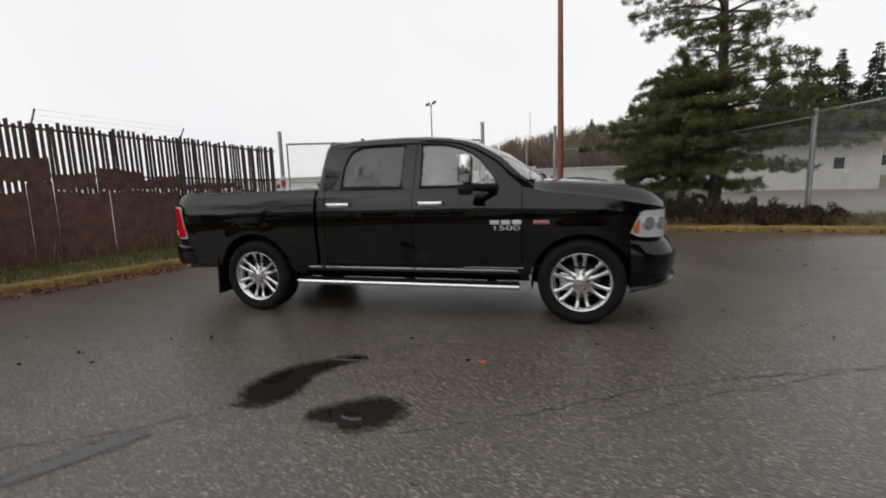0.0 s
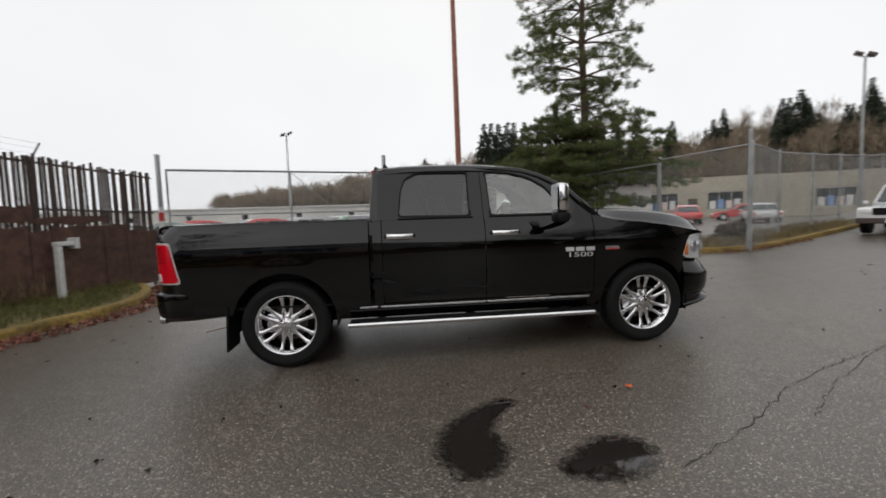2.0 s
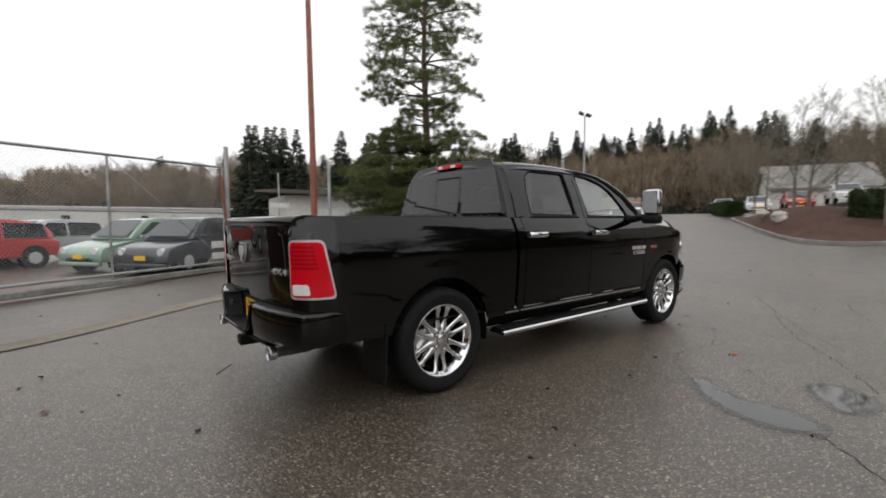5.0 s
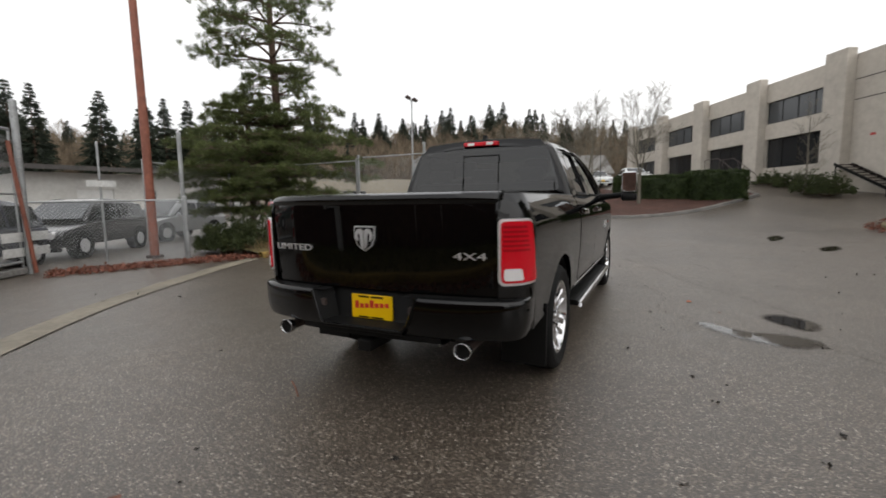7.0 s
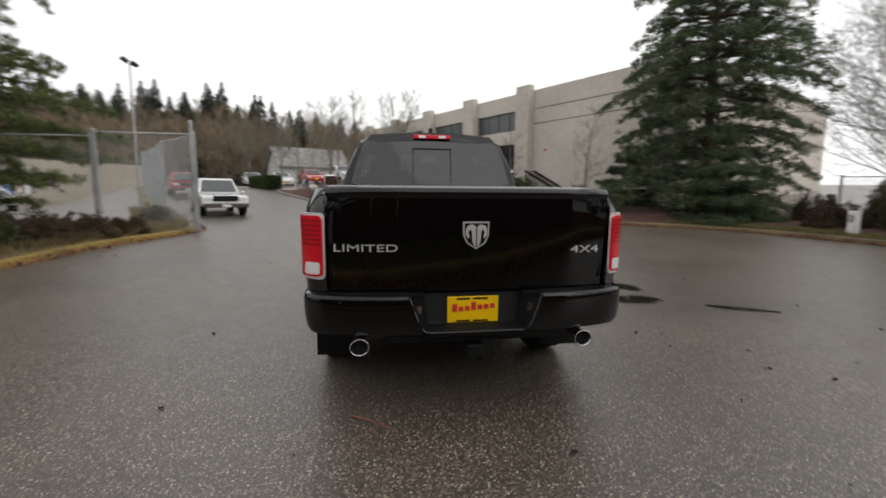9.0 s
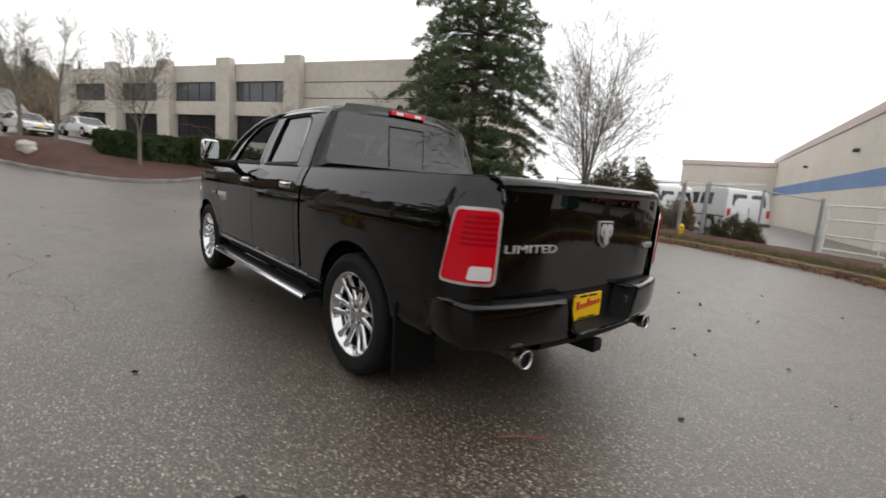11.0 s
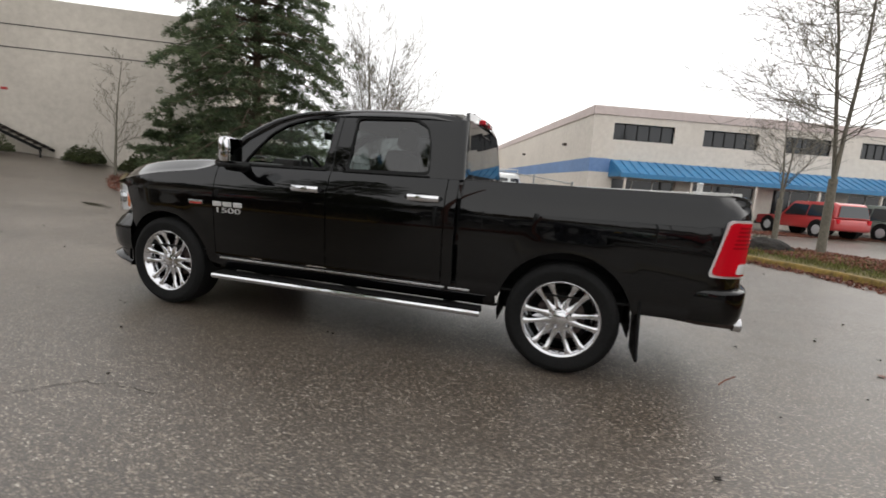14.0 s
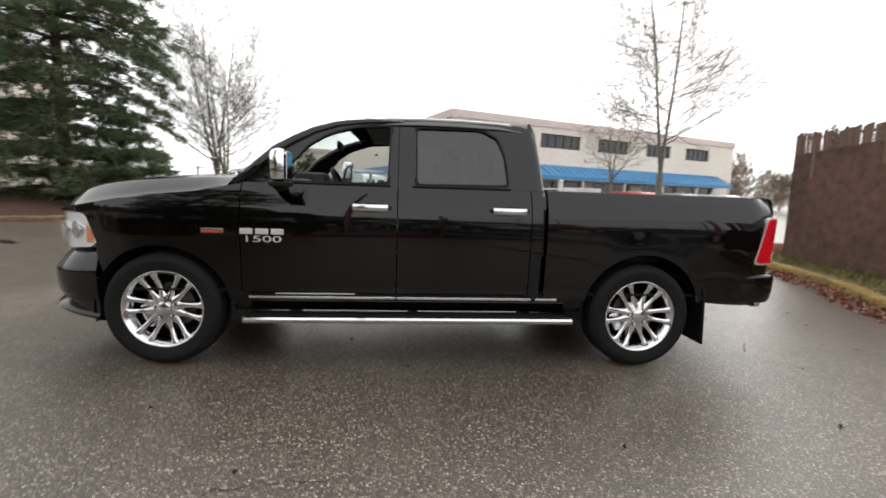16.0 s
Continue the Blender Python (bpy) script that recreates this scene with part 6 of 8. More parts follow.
def tail_gate(T):
    rows = []
    for z in [0.735, 0.75, 0.80, 0.90, 1.0, 1.1, 1.2, 1.25, 1.28, 1.292, 1.30, 1.315, 1.335, 1.346, 1.35, 1.345]:
        row = []
        for t in np.linspace(-1, 1, 41):
            y = t * 0.842
            x = -2.905 - 0.066 * (1 - abs(t) ** 3.5) - 0.05 * (min(z, 1.26) - 1.19)
            if z <= 0.74:
                x += 0.02
            if 1.28 < z:
                x += lerp([(1.28, 0.0), (1.292, -0.010), (1.30, -0.016), (1.315, -0.018), (1.335, -0.008), (1.346, 0.02), (1.35, 0.07)], z)
            x += 0.05 * abs(t) ** 8 * max(0.0, (z - 1.2) / 0.15) ** 2
            row.append((x, y, z))
        rows.append(row)
    top = rows[-2]
    rows[-1] = [(p[0] + 0.05, p[1], 1.346) for p in top]
    for z in (1.33, 1.1, 0.85, 0.745):
        rows.append([(p[0] + 0.056, p[1], z) for p in top])
    bm = bmesh.new()
    vs = grid(bm, rows)
    for k in (0, -1):
        bm.faces.new([r[k] for r in vs])
    bm.faces.new(vs[0] + vs[-1][::-1])
    bmesh.ops.recalc_face_normals(bm, faces=bm.faces)
    G = part("tailgate", bm, M_PAINT, T, smooth=True)
    x = -2.984
    # shield emblem as plain shapes
    sh = [(-0.076, 1.148), (0.076, 1.148), (0.074, 1.07), (0.052, 1.024), (0.0, 0.992), (-0.052, 1.024), (-0.074, 1.07)]
    bm = bmesh.new()
    prism(bm, sh, x, x + 0.014, "x")
    em = part("shield_emblem", bm, M_BRIGHT, G, "chrome shield emblem")
    bm = bmesh.new()
    prism(bm, [(u * 0.90, 1.075 + (v - 1.075) * 0.90) for u, v in sh], x - 0.002, x - 0.0005, "x")
    part("shield_field", bm, M_BLACK, em)
    bm = bmesh.new()
    for s in (-1, 1):
        prism(bm, [(s * a, b + 0.008) for a, b in ((0.004, 1.112), (0.022, 1.126), (0.048, 1.120), (0.062, 1.098), (0.062, 1.068), (0.048, 1.046), (0.040, 1.058), (0.048, 1.076), (0.042, 1.094), (0.030, 1.094), (0.026, 1.072), (0.024, 1.030), (0.013, 1.004), (0.004, 1.000))], x - 0.010, x - 0.002, "x")
    part("shield_figure", bm, M_BRIGHT, em)
    face = lambda y, z: Matrix.Translation((0.0, y, z)) @ Matrix(((0, 0, -1, 0), (-1, 0, 0, 0), (0, 1, 0, 0), (0, 0, 0, 1)))
    name_ob = words("trim_name", "LIMITED", 0.058, M_BRIGHT, face(0.625, 0.997), G, "chrome trim lettering", 0.004, squeeze=1.75)
    drive_ob = words("drive_badge", "4X4", 0.060, M_BRIGHT, face(-0.685, 0.978), G, "chrome drive lettering", 0.004, squeeze=1.9)
    for ob in (name_ob, drive_ob):
        for v in ob.data.vertices:
            v.co.x += -2.905 - 0.066 * (1 - abs(v.co.y / 0.842) ** 3.5) - 0.008 - 0.05 * (v.co.z - 1.19)


def rear_bumper(T):
    B = new("rear_bumper")
    B.parent = T
    def loft(plan, prof, name, material, label="", parent=B):
        rows = []
        for x, y in plan:
            c = Vector((x + 2.4, y * 0.9)).normalized() if y else Vector((-1, 0))
            ends = abs(y) < 0.39
            rows.append([(x + c.x * o, math.copysign(lerp([(0.50, 0.302), (0.735, 0.385)], z), y) if ends else y + c.y * o, z) for o, z in prof])
        bm = bmesh.new()
        grid(bm, rows)
        return part(name, bm, material, parent, label, smooth=True)
    half = [(-2.60, 0.978), (-2.68, 0.990), (-2.77, 0.992), (-2.84, 0.982), (-2.89, 0.958), (-2.925, 0.918), (-2.955, 0.85), (-2.985, 0.75), (-3.01, 0.63), (-3.03, 0.50), (-3.04, 0.385)]
    prof = [(-0.13, 0.738), (-0.045, 0.738), (-0.016, 0.734), (-0.004, 0.724), (0.0, 0.708), (0.0, 0.65), (-0.004, 0.59), (-0.012, 0.54), (-0.03, 0.506), (-0.12, 0.498)]
    for side in (1, -1):
        loft([(x, side * y) for x, y in half], prof, "bumper_wing", M_PAINT, "gloss black bumper wing")
        loft([(x, side * y) for x, y in half[3:]], [(-0.15, 0.7405), (-0.05, 0.741), (-0.045, 0.739)], "step_pad", M_BLACK, "textured black step pad")
        # side wall that slopes into the plate recess
        bm = bmesh.new()
        grid(bm, [[(-3.04 + 0.115 * k, side * (yo + (yi - yo) * k), z - 0.006 * k) for z, yo, yi in ((0.735, 0.385, 0.300), (0.66, 0.362, 0.288), (0.58, 0.335, 0.272), (0.525, 0.315, 0.262), (0.50, 0.305, 0.258))] for k in (0.0, 0.35, 0.7, 1.0)])
        part("plate_shoulder", bm, M_BLACK, B, smooth=True)
        bm = bmesh.new()
        grid(bm, [[(x, side * y, 0.737) for y in (0.29, 0.386)] for x in (-3.035, -2.90)])
        part("shoulder_top", bm, M_BLACK, B)
        bm = bmesh.new()
        box(bm, (-3.01, side * 0.335 - 0.022, 0.625), (-2.985, side * 0.335 + 0.022, 0.67), 0.005)
        part("socket", bm, M_DARKSTEEL, B)
    bm = bmesh.new()
    grid(bm, [[(x, y, z) for y in np.linspace(-0.30, 0.30, 7)] for x, z in ((-2.86, 0.735), (-2.905, 0.734), (-2.915, 0.72), (-2.915, 0.56), (-2.925, 0.545), (-3.04, 0.536), (-3.058, 0.528), (-3.055, 0.508), (-3.02, 0.494), (-2.88, 0.488))])
    part("plate_recess", bm, M_BLACK, B, "black plate recess", smooth=True)
    bm = bmesh.new()
    tube(bm, [(-3.042, 0.386, 0.730), (-3.046, 0.362, 0.66), (-3.050, 0.33, 0.57), (-3.056, 0.300, 0.537), (-3.060, 0.27, 0.531), (-3.060, -0.27, 0.531), (-3.056, -0.300, 0.537), (-3.050, -0.33, 0.57), (-3.046, -0.362, 0.66), (-3.042, -0.386, 0.730)], 0.008, 8)
    part("recess_edge", bm, M_PAINT, B, smooth=True)
    # black valance below
    bm = bmesh.new()
    grid(bm, [[(-2.99 - 0.03 * (1 - (y / 0.52) ** 2) + o, y, z) for o, z in ((0.02, 0.506), (0.0, 0.498), (0.01, 0.462), (0.05, 0.446), (0.16, 0.444))] for y in np.linspace(-0.52, 0.52, 17)])
    part("valance", bm, M_BLACK, B, "textured black valance", smooth=True)
    P = new("number_plate")
    P.parent = T
    bm = bmesh.new()
    box(bm, (-2.930, -0.155, 0.546), (-2.918, 0.155, 0.704), 0.004)
    part("plate", bm, M_YELLOW, P, "yellow dealer plate")
    for z0, z1 in ((0.685, 0.696), (0.552, 0.562)):
        for y0, y1 in ((0.02, 0.10), (-0.09, 0.0)):
            bm = bmesh.new()
            box(bm, (-2.9325, y0, z0), (-2.9302, y1, z1))
            part("small_bar", bm, M_BLACK, P)
    for k in range(7):
        bm = bmesh.new()
        y = 0.125 - k * 0.038
        box(bm, (-2.933, y - 0.028, 0.612 + 0.003 * k), (-2.9303, y, 0.640 + 0.003 * k + (0.02 if k in (0, 3) else 0)), 0.0)
        part("script_bar", bm, M_REDINK, P)
    bm = bmesh.new()
    box(bm, (-3.03, -0.05, 0.365), (-2.6, 0.05, 0.440), 0.01)
    tube(bm, [(-2.75, -0.5, 0.44), (-2.75, 0.5, 0.44)], 0.035, 8)
    part("tow_receiver", bm, M_BLACK, T)


def cabin(T):
    C = new("cabin")
    C.parent = T
    def put(name, lo, hi, bevel=0.02, material=M_INTERIOR, label=""):
        bm = bmesh.new()
        box(bm, lo, hi, bevel)
        return part(name, bm, material, C, label, smooth=True)
    put("dashboard", (0.78, -0.86, 0.95), (1.24, 0.86, 1.375), 0.06)
    put("instrument_hood", (0.72, 0.22, 1.28), (0.95, 0.58, 1.43), 0.03)
    put("centre_console", (-0.3, -0.14, 0.6), (0.85, 0.14, 0.98), 0.03)
    put("cabin_floor", (-0.94, -0.9, 0.57), (1.2, 0.9, 0.62), 0.0)
    for y in (0.42, -0.42):
        put("seat_cushion", (-0.15, y - 0.26, 0.80), (0.42, y + 0.26, 1.0), 0.06, M_SEAT)
        put("seat_base", (-0.1, y - 0.2, 0.62), (0.35, y + 0.2, 0.80), 0.01, M_BLACK)
        bm = bmesh.new()
        box(bm, (-0.09, -0.26, 0.0), (0.09, 0.26, 0.62), 0.07, pose(-0.16, y, 0.95, 0, -14, 0))
        part("seat_back", bm, M_SEAT, C, smooth=True)
        bm = bmesh.new()
        box(bm, (-0.05, -0.14, 0.64), (0.06, 0.14, 0.82), 0.045, pose(-0.16, y, 0.95, 0, -14, 0))
        part("headrest", bm, M_SEAT, C, smooth=True)
    put("rear_bench", (-0.85, -0.78, 0.78), (-0.45, 0.78, 0.98), 0.05, M_SEAT)
    put("rear_bench_back", (-0.90, -0.78, 0.95), (-0.76, 0.78, 1.48), 0.05, M_SEAT)
    for y in (-0.5, 0.0, 0.5):
        put("rear_headrest", (-0.90, y - 0.13, 1.485), (-0.79, y + 0.13, 1.62), 0.04, M_SEAT)
    put("headliner", (-0.88, -0.66, 1.79), (0.40, 0.66, 1.855), 0.0, M_HEADLINER)
    put("rear_view_mirror", (0.66, -0.12, 1.66), (0.69, 0.12, 1.73), 0.012, M_BLACK)
    bm = bmesh.new()
    pts = [Vector((0.185 * math.cos(a), 0.185 * math.sin(a), 0)) for a in np.linspace(0, 2 * math.pi, 25)]
    m = pose(0.60, 0.42, 1.30, 0, -65, 0)
    tube(bm, [m @ p for p in pts], 0.016, 8, cap=False)
    for a in (0.0, math.pi, -math.pi / 2):
        tube(bm, [m @ Vector((0.04 * math.cos(a), 0.04 * math.sin(a), -0.01)), m @ Vector((0.18 * math.cos(a), 0.18 * math.sin(a), 0))], 0.014, 6)
    tube(bm, [m @ Vector((0, 0, -0.2)), m @ Vector((0, 0, 0.0))], [0.03, 0.06], 10)
    part("steering_wheel", bm, M_BLACK, C, smooth=True)


pickup_truck()


# ---- trees, shrubs, woods ----
def skin_tubes(paths, n=5):
    """Many tapered rods as one (verts, faces) pair; each path is a list of (point, radius)."""
    vs, fs = [], []
    ang = [2 * math.pi * k / n for k in range(n)]
    for path in paths:
        base = len(vs)
        ref = None
        for i, (p, r) in enumerate(path):
            q0, q1 = path[max(i - 1, 0)][0], path[min(i + 1, len(path) - 1)][0]
            d = (q1 - q0).normalized()
            if ref is None:
                ref = d.orthogonal().normalized()
            a = ref - d * ref.dot(d)
            a = a.normalized() if a.length > 1e-5 else d.orthogonal().normalized()
            ref = a
            b = d.cross(a)
            for t in ang:
                vs.append(tuple(p + (a * math.cos(t) + b * math.sin(t)) * r))
        for i in range(len(path) - 1):
            for k in range(n):
                o = base + i * n
                fs.append((o + k, o + (k + 1) % n, o + n + (k + 1) % n, o + n + k))
    return vs, fs


def needles(centres, dirs, count, length, width, spread, rng, up=0.35, flat=0.5):
    """Tufts of narrow leaves round centres, leaning along dirs."""
    c = np.repeat(np.asarray(centres, float), count, axis=0)
    d = np.repeat(np.asarray(dirs, float), count, axis=0)
    n = len(c)
    v = rng.normal(size=(n, 3))
    v[:, 2] = v[:, 2] * flat + up
    v = v * spread + d
    v /= np.linalg.norm(v, axis=1)[:, None] + 1e-9
    side = np.cross(v, rng.normal(size=(n, 3)))
    side /= np.linalg.norm(side, axis=1)[:, None] + 1e-9
    ln = length * rng.uniform(0.6, 1.25, (n, 1))
    wd = width * rng.uniform(0.7, 1.3, (n, 1))
    start = c + rng.normal(size=(n, 3)) * length * 0.28
    p0, p1, p2, p3 = start, start + v * ln * 0.5 + side * wd, start + v * ln, start + v * ln * 0.5 - side * wd
    vs = np.stack([p0, p1, p2, p3], axis=1).reshape(-1, 3)
    fs = np.arange(n * 4).reshape(-1, 4)
    return vs.tolist(), fs.tolist()


def conifer(name, label, at, trunk, envelope, branches, tufts, needle, material, seed, droop=0.1, rise_up=0.25, category="tree", trunk_r=0.2, spread=0.9, up=0.35, sky_gaps=0.0, whorl=0.6, pad=0.22):
    """A conifer: trunk line, limbs whose reach follows the envelope (z, radius), and tufts of needles along them."""
    rng = np.random.default_rng(seed)
    o = thing(name, label, category, at=at)
    tp = [Vector(p) for p in trunk]
    height = tp[-1].z
    def on_trunk(z):
        for a, b in zip(tp, tp[1:]):
            if z <= b.z:
                return a.lerp(b, (z - a.z) / max(b.z - a.z, 1e-6))
        return tp[-1]
    vs, fs = skin_tubes([[(p, trunk_r * (1 - 0.85 * p.z / height)) for p in tp]], 10)
    part("trunk", (vs, fs), M_TRUNK, o, smooth="all")
    limbs, centres, dirs = [], [], []
    levels = np.arange(envelope[0][0], envelope[-1][0], whorl)
    each = max(4, int(branches / len(levels)))
    zs = []
    for lv in levels:
        full = rng.uniform(0.82, 1.1)
        turn = rng.uniform(0, 6.28)
        zs += [(lv + rng.normal() * whorl * 0.10, turn + 2 * math.pi * (q + rng.uniform(-0.2, 0.2)) / each, full * rng.uniform(0.68, 1.06)) for q in range(each)]
    for z, az, full in zs:
        reach = lerp(envelope, z) * full
        if rng.random() < sky_gaps:
            continue
        out = Vector((math.cos(az), math.sin(az), 0))
        start = on_trunk(z)
        side = Vector((-out.y, out.x, 0))
        bend = rng.normal() * 0.18
        path = []
        m = 7
        for i in range(m + 1):
            t = i / m
            p = start + out * reach * t + side * reach * bend * t * t + Vector((0, 0, reach * (rise_up * t - droop * 2.0 * t * t)))
            path.append((p, max(0.006, trunk_r * 0.26 * (1 - 0.85 * t) * (reach / 3.0) ** 0.5)))
        limbs.append(path)
        k = max(4, int(tufts * reach / 3.0))
        for j in range(k):
            t = pad + (1 - pad) * (j + rng.random()) / k
            i = min(int(t * m), m - 1)
            p = path[i][0].lerp(path[i + 1][0], t * m - i)
            w = reach * 0.26 * (1.15 - t) + 0.12
            off = side * rng.normal() * w + Vector((0, 0, rng.normal() * 0.045 - droop * 0.5 * abs(rng.normal()) * w))
            q = p + off
            centres.append(tuple(q))
            dd = (out * 0.6 + side * np.sign(off.dot(side)) * 0.5 + Vector((0, 0, up - droop)))
            dirs.append(tuple(dd))
            if j % 2 == 0:
                limbs.append([(p, 0.012), (q, 0.005)])
    # leader
    for z in np.linspace(envelope[-1][0] * 0.93, height, 10):
        centres.append(tuple(on_trunk(z)))
        dirs.append((0, 0, 0.8))
    part("bough_wood", skin_tubes(limbs, 4), M_TRUNK, o, smooth="all")
    count, length, width = needle
    part("crown", needles(centres, dirs, count, length, width, spread, rng, up), material, o)
    return o


conifer("pine_tree", "tall dark green pine with layered crown and bare gaps", (6.05, 9.95, 0.1),
        [(0.0, 0, -0.2), (0.03, 0, 1.0), (0.10, 0.0, 2.5), (0.05, 0, 4.5), (-0.05, 0, 7.0), (0.0, 0, 9.0), (0.05, 0, 12.0)],
        [(1.5, 3.0), (1.8, 3.9), (2.4, 3.8), (3.4, 3.2), (4.1, 2.9), (4.7, 1.9), (5.05, 1.2), (5.4, 1.5), (5.8, 2.9), (6.3, 3.1), (7.0, 2.9), (7.6, 2.0), (8.4, 2.3), (9.4, 1.8), (10.6, 1.2), (11.8, 0.4)],
        150, 40, (52, 0.135, 0.0075), M_PINE, 21, droop=0.13, rise_up=0.24, trunk_r=0.19, up=0.45, sky_gaps=0.25, whorl=0.55, pad=0.34)
conifer("pine_tree", "low bushy pine with dense dark boughs beneath the tall one", (5.2, 10.4, 0.1),
        [(0.0, 0, -0.2), (0.1, 0, 1.2), (0.05, 0.0, 2.6), (0.0, 0, 4.9)],
        [(0.9, 2.2), (1.4, 3.0), (2.4, 2.9), (3.2, 2.3), (4.0, 1.4), (4.8, 0.4)],
        64, 50, (64, 0.135, 0.008), M_PINE, 27, droop=0.10, rise_up=0.22, trunk_r=0.13, up=0.40, sky_gaps=0.06, whorl=0.40, pad=0.22)
conifer("spruce_tree", "large dark green spruce with drooping boughs", (13.0, -14.3, 0.25),
        [(0, 0, -0.2), (0, 0, 3.0), (0.05, 0, 8.0), (0, 0, 16.5)],
        [(0.5, 4.4), (1.6, 5.0), (3.2, 4.9), (5.5, 4.7), (8.0, 4.2), (11.0, 3.2), (14.0, 1.8), (16.4, 0.3)],
        200, 38, (38, 0.20, 0.014), M_SPRUCE, 22, droop=0.26, rise_up=0.26, trunk_r=0.24, up=0.05, sky_gaps=0.15, whorl=0.82, pad=0.20)
conifer("spruce_tree", "low young spruce with boughs down to the ground", (9.9, -12.6, 0.2),
        [(0, 0, -0.2), (0, 0, 1.5), (0, 0, 3.6)],
        [(0.2, 1.9), (1.0, 1.9), (2.0, 1.4), (3.4, 0.2)], 60, 30, (44, 0.20, 0.014), M_SPRUCE, 23, droop=0.12, trunk_r=0.08, up=0.1)
conifer("spruce_tree", "low young spruce with boughs down to the ground", (16.2, -12.4, 0.5),
        [(0, 0, -0.2), (0, 0, 1.5), (0, 0, 3.2)],
        [(0.2, 1.7), (1.0, 1.8), (2.0, 1.2), (3.0, 0.2)], 50, 30, (44, 0.20, 0.014), M_SPRUCE, 24, droop=0.12, trunk_r=0.08, up=0.1)


def bare_tree(name, label, at, height, seed, r=0.12, stems=1, fork=0.24, kids=(22, 7, 3), reach=0.34, group="", material=None, lift=0.6):
    """A leafless tree: one trunk, or leaders from a fork, with rising limbs that end in fine twigs."""
    rng = np.random.default_rng(seed)
    paths = []

    def grow_limb(p, d, length, rad, level, end=0.22):
        n = (7, 5, 4, 3)[min(level, 3)]
        pts = [(Vector(p), rad)]
        q, v = Vector(p), Vector(d)
        for i in range(n):
            v = (v + Vector(rng.normal(size=3)) * (0.05 if level == 0 else 0.12) + Vector((0, 0, 0.03 if level == 0 else 0.09))).normalized()
            q = q + v * length / n
            pts.append((q.copy(), max(0.004, rad * (1 - (1 - end) * (i + 1) / n))))
        paths.append(pts)
        if level >= len(kids):
            return
        low = 0.10 if level == 0 else 0.18
        for k in range(kids[level]):
            t = low + (0.99 - low) * (k + rng.random()) / kids[level]
            i = min(int(t * n), n - 1)
            s = pts[i][0].lerp(pts[i + 1][0], t * n - i)
            axis = (pts[i + 1][0] - pts[i][0]).normalized()
            o = Matrix.Rotation(rng.uniform(0, 2 * math.pi), 3, axis) @ axis.orthogonal().normalized()
            nd = (axis * (lift if level == 0 else 0.9) + o * rng.uniform(0.6, 1.0)).normalized()
            ln = length * (reach * (1.12 - 0.78 * t) if level == 0 else 0.46 * (1.1 - 0.5 * t)) * rng.uniform(0.75, 1.2)
            grow_limb(s, nd, ln, max(0.0075, rad * (1 - 0.78 * t) * 0.33), level + 1)
    if stems == 1:
        grow_limb((0, 0, -0.1), (0, 0, 1), height, r, 0, 0.1)
    else:
        zf = height * fork
        paths.append([(Vector((0, 0, -0.1)), r * 1.25), (Vector((0, 0, 0.25)), r), (Vector((0.02, 0, zf)), r * 0.92)])
        turn = rng.uniform(0, 6.28)
        for k in range(stems):
            a = turn + 2 * math.pi * k / stems
            grow_limb((0.02, 0, zf - 0.1), (0.11 * math.cos(a), 0.11 * math.sin(a), 1), (height - zf) * (1.0 - 0.08 * k), r * 0.62, 0, 0.1)
    o = thing(name, label, "tree", group, at=at)
    part("trunk", skin_tubes(paths[:1], 10), material or M_TWIG, o, smooth="all")
    part("branch_wood", skin_tubes(paths[1:], 3), material or M_TWIG, o, smooth="all")
    return o


bare_tree("bare_tree", "tall leafless street tree with three upright leaders", (-8.2, -9.66, 0.1), 10.6, 31, 0.105, 2, 0.19, (56, 10, 4), 0.34, lift=0.22)
bare_tree("bare_tree", "leafless tree in front of the awning", (-9.4, -15.6, rise(-9.4, -15.6)), 5.4, 32, 0.10, 2, 0.3, (18, 7, 3), 0.62)
bare_tree("bare_tree", "slim leafless birch before the plain office wall", (17.0, -10.4, rise(17, -10.4)), 5.4, 33, 0.06, 1, 0.2, (20, 6, 3), 0.30)
bare_tree("bare_tree", "slim leafless tree before the office windows", (24.5, -8.6, rise(24.5, -8.6)), 5.0, 34, 0.055, 1, 0.2, (18, 6, 3), 0.30)
bare_tree("bare_tree", "large leafless tree behind the spruce", (10.2, -21.4, 0.3), 10.6, 35, 0.14, 3, 0.12, (26, 9, 4), 0.62, lift=0.5)
bare_tree("bare_tree", "large leafless tree beside the cream building", (9.0, -19.2, 0.3), 7.4, 36, 0.13, 3, 0.12, (26, 9, 4), 0.62, lift=0.5)
for i, (x, y, h, lab) in enumerate(((21.0, -0.7, 6.0, "leafless young tree on the bark island"), (23.0, 2.2, 5.4, "leafless young tree on the bark island"), (26.0, 3.5, 5.6, "leafless tree on the bark island"),
                                    (34.0, 7.0, 6.5, "leafless tree beyond the bark island"), (40.0, 9.5, 7.0, "leafless tree beyond the bark island"), (38.0, 4.0, 7.0, "leafless tree before the office block"), (46.0, 14.0, 8.0, "leafless tree near the gabled house"))):
    bare_tree("bare_tree", lab, (x, y, rise(x, y) + (0.25 + mound(x, y) if i < 3 else 0)), h, 40 + i, 0.085, 1 if i % 2 else 2, 0.25, (26, 9, 4), 0.48, group="bare trees by the island")


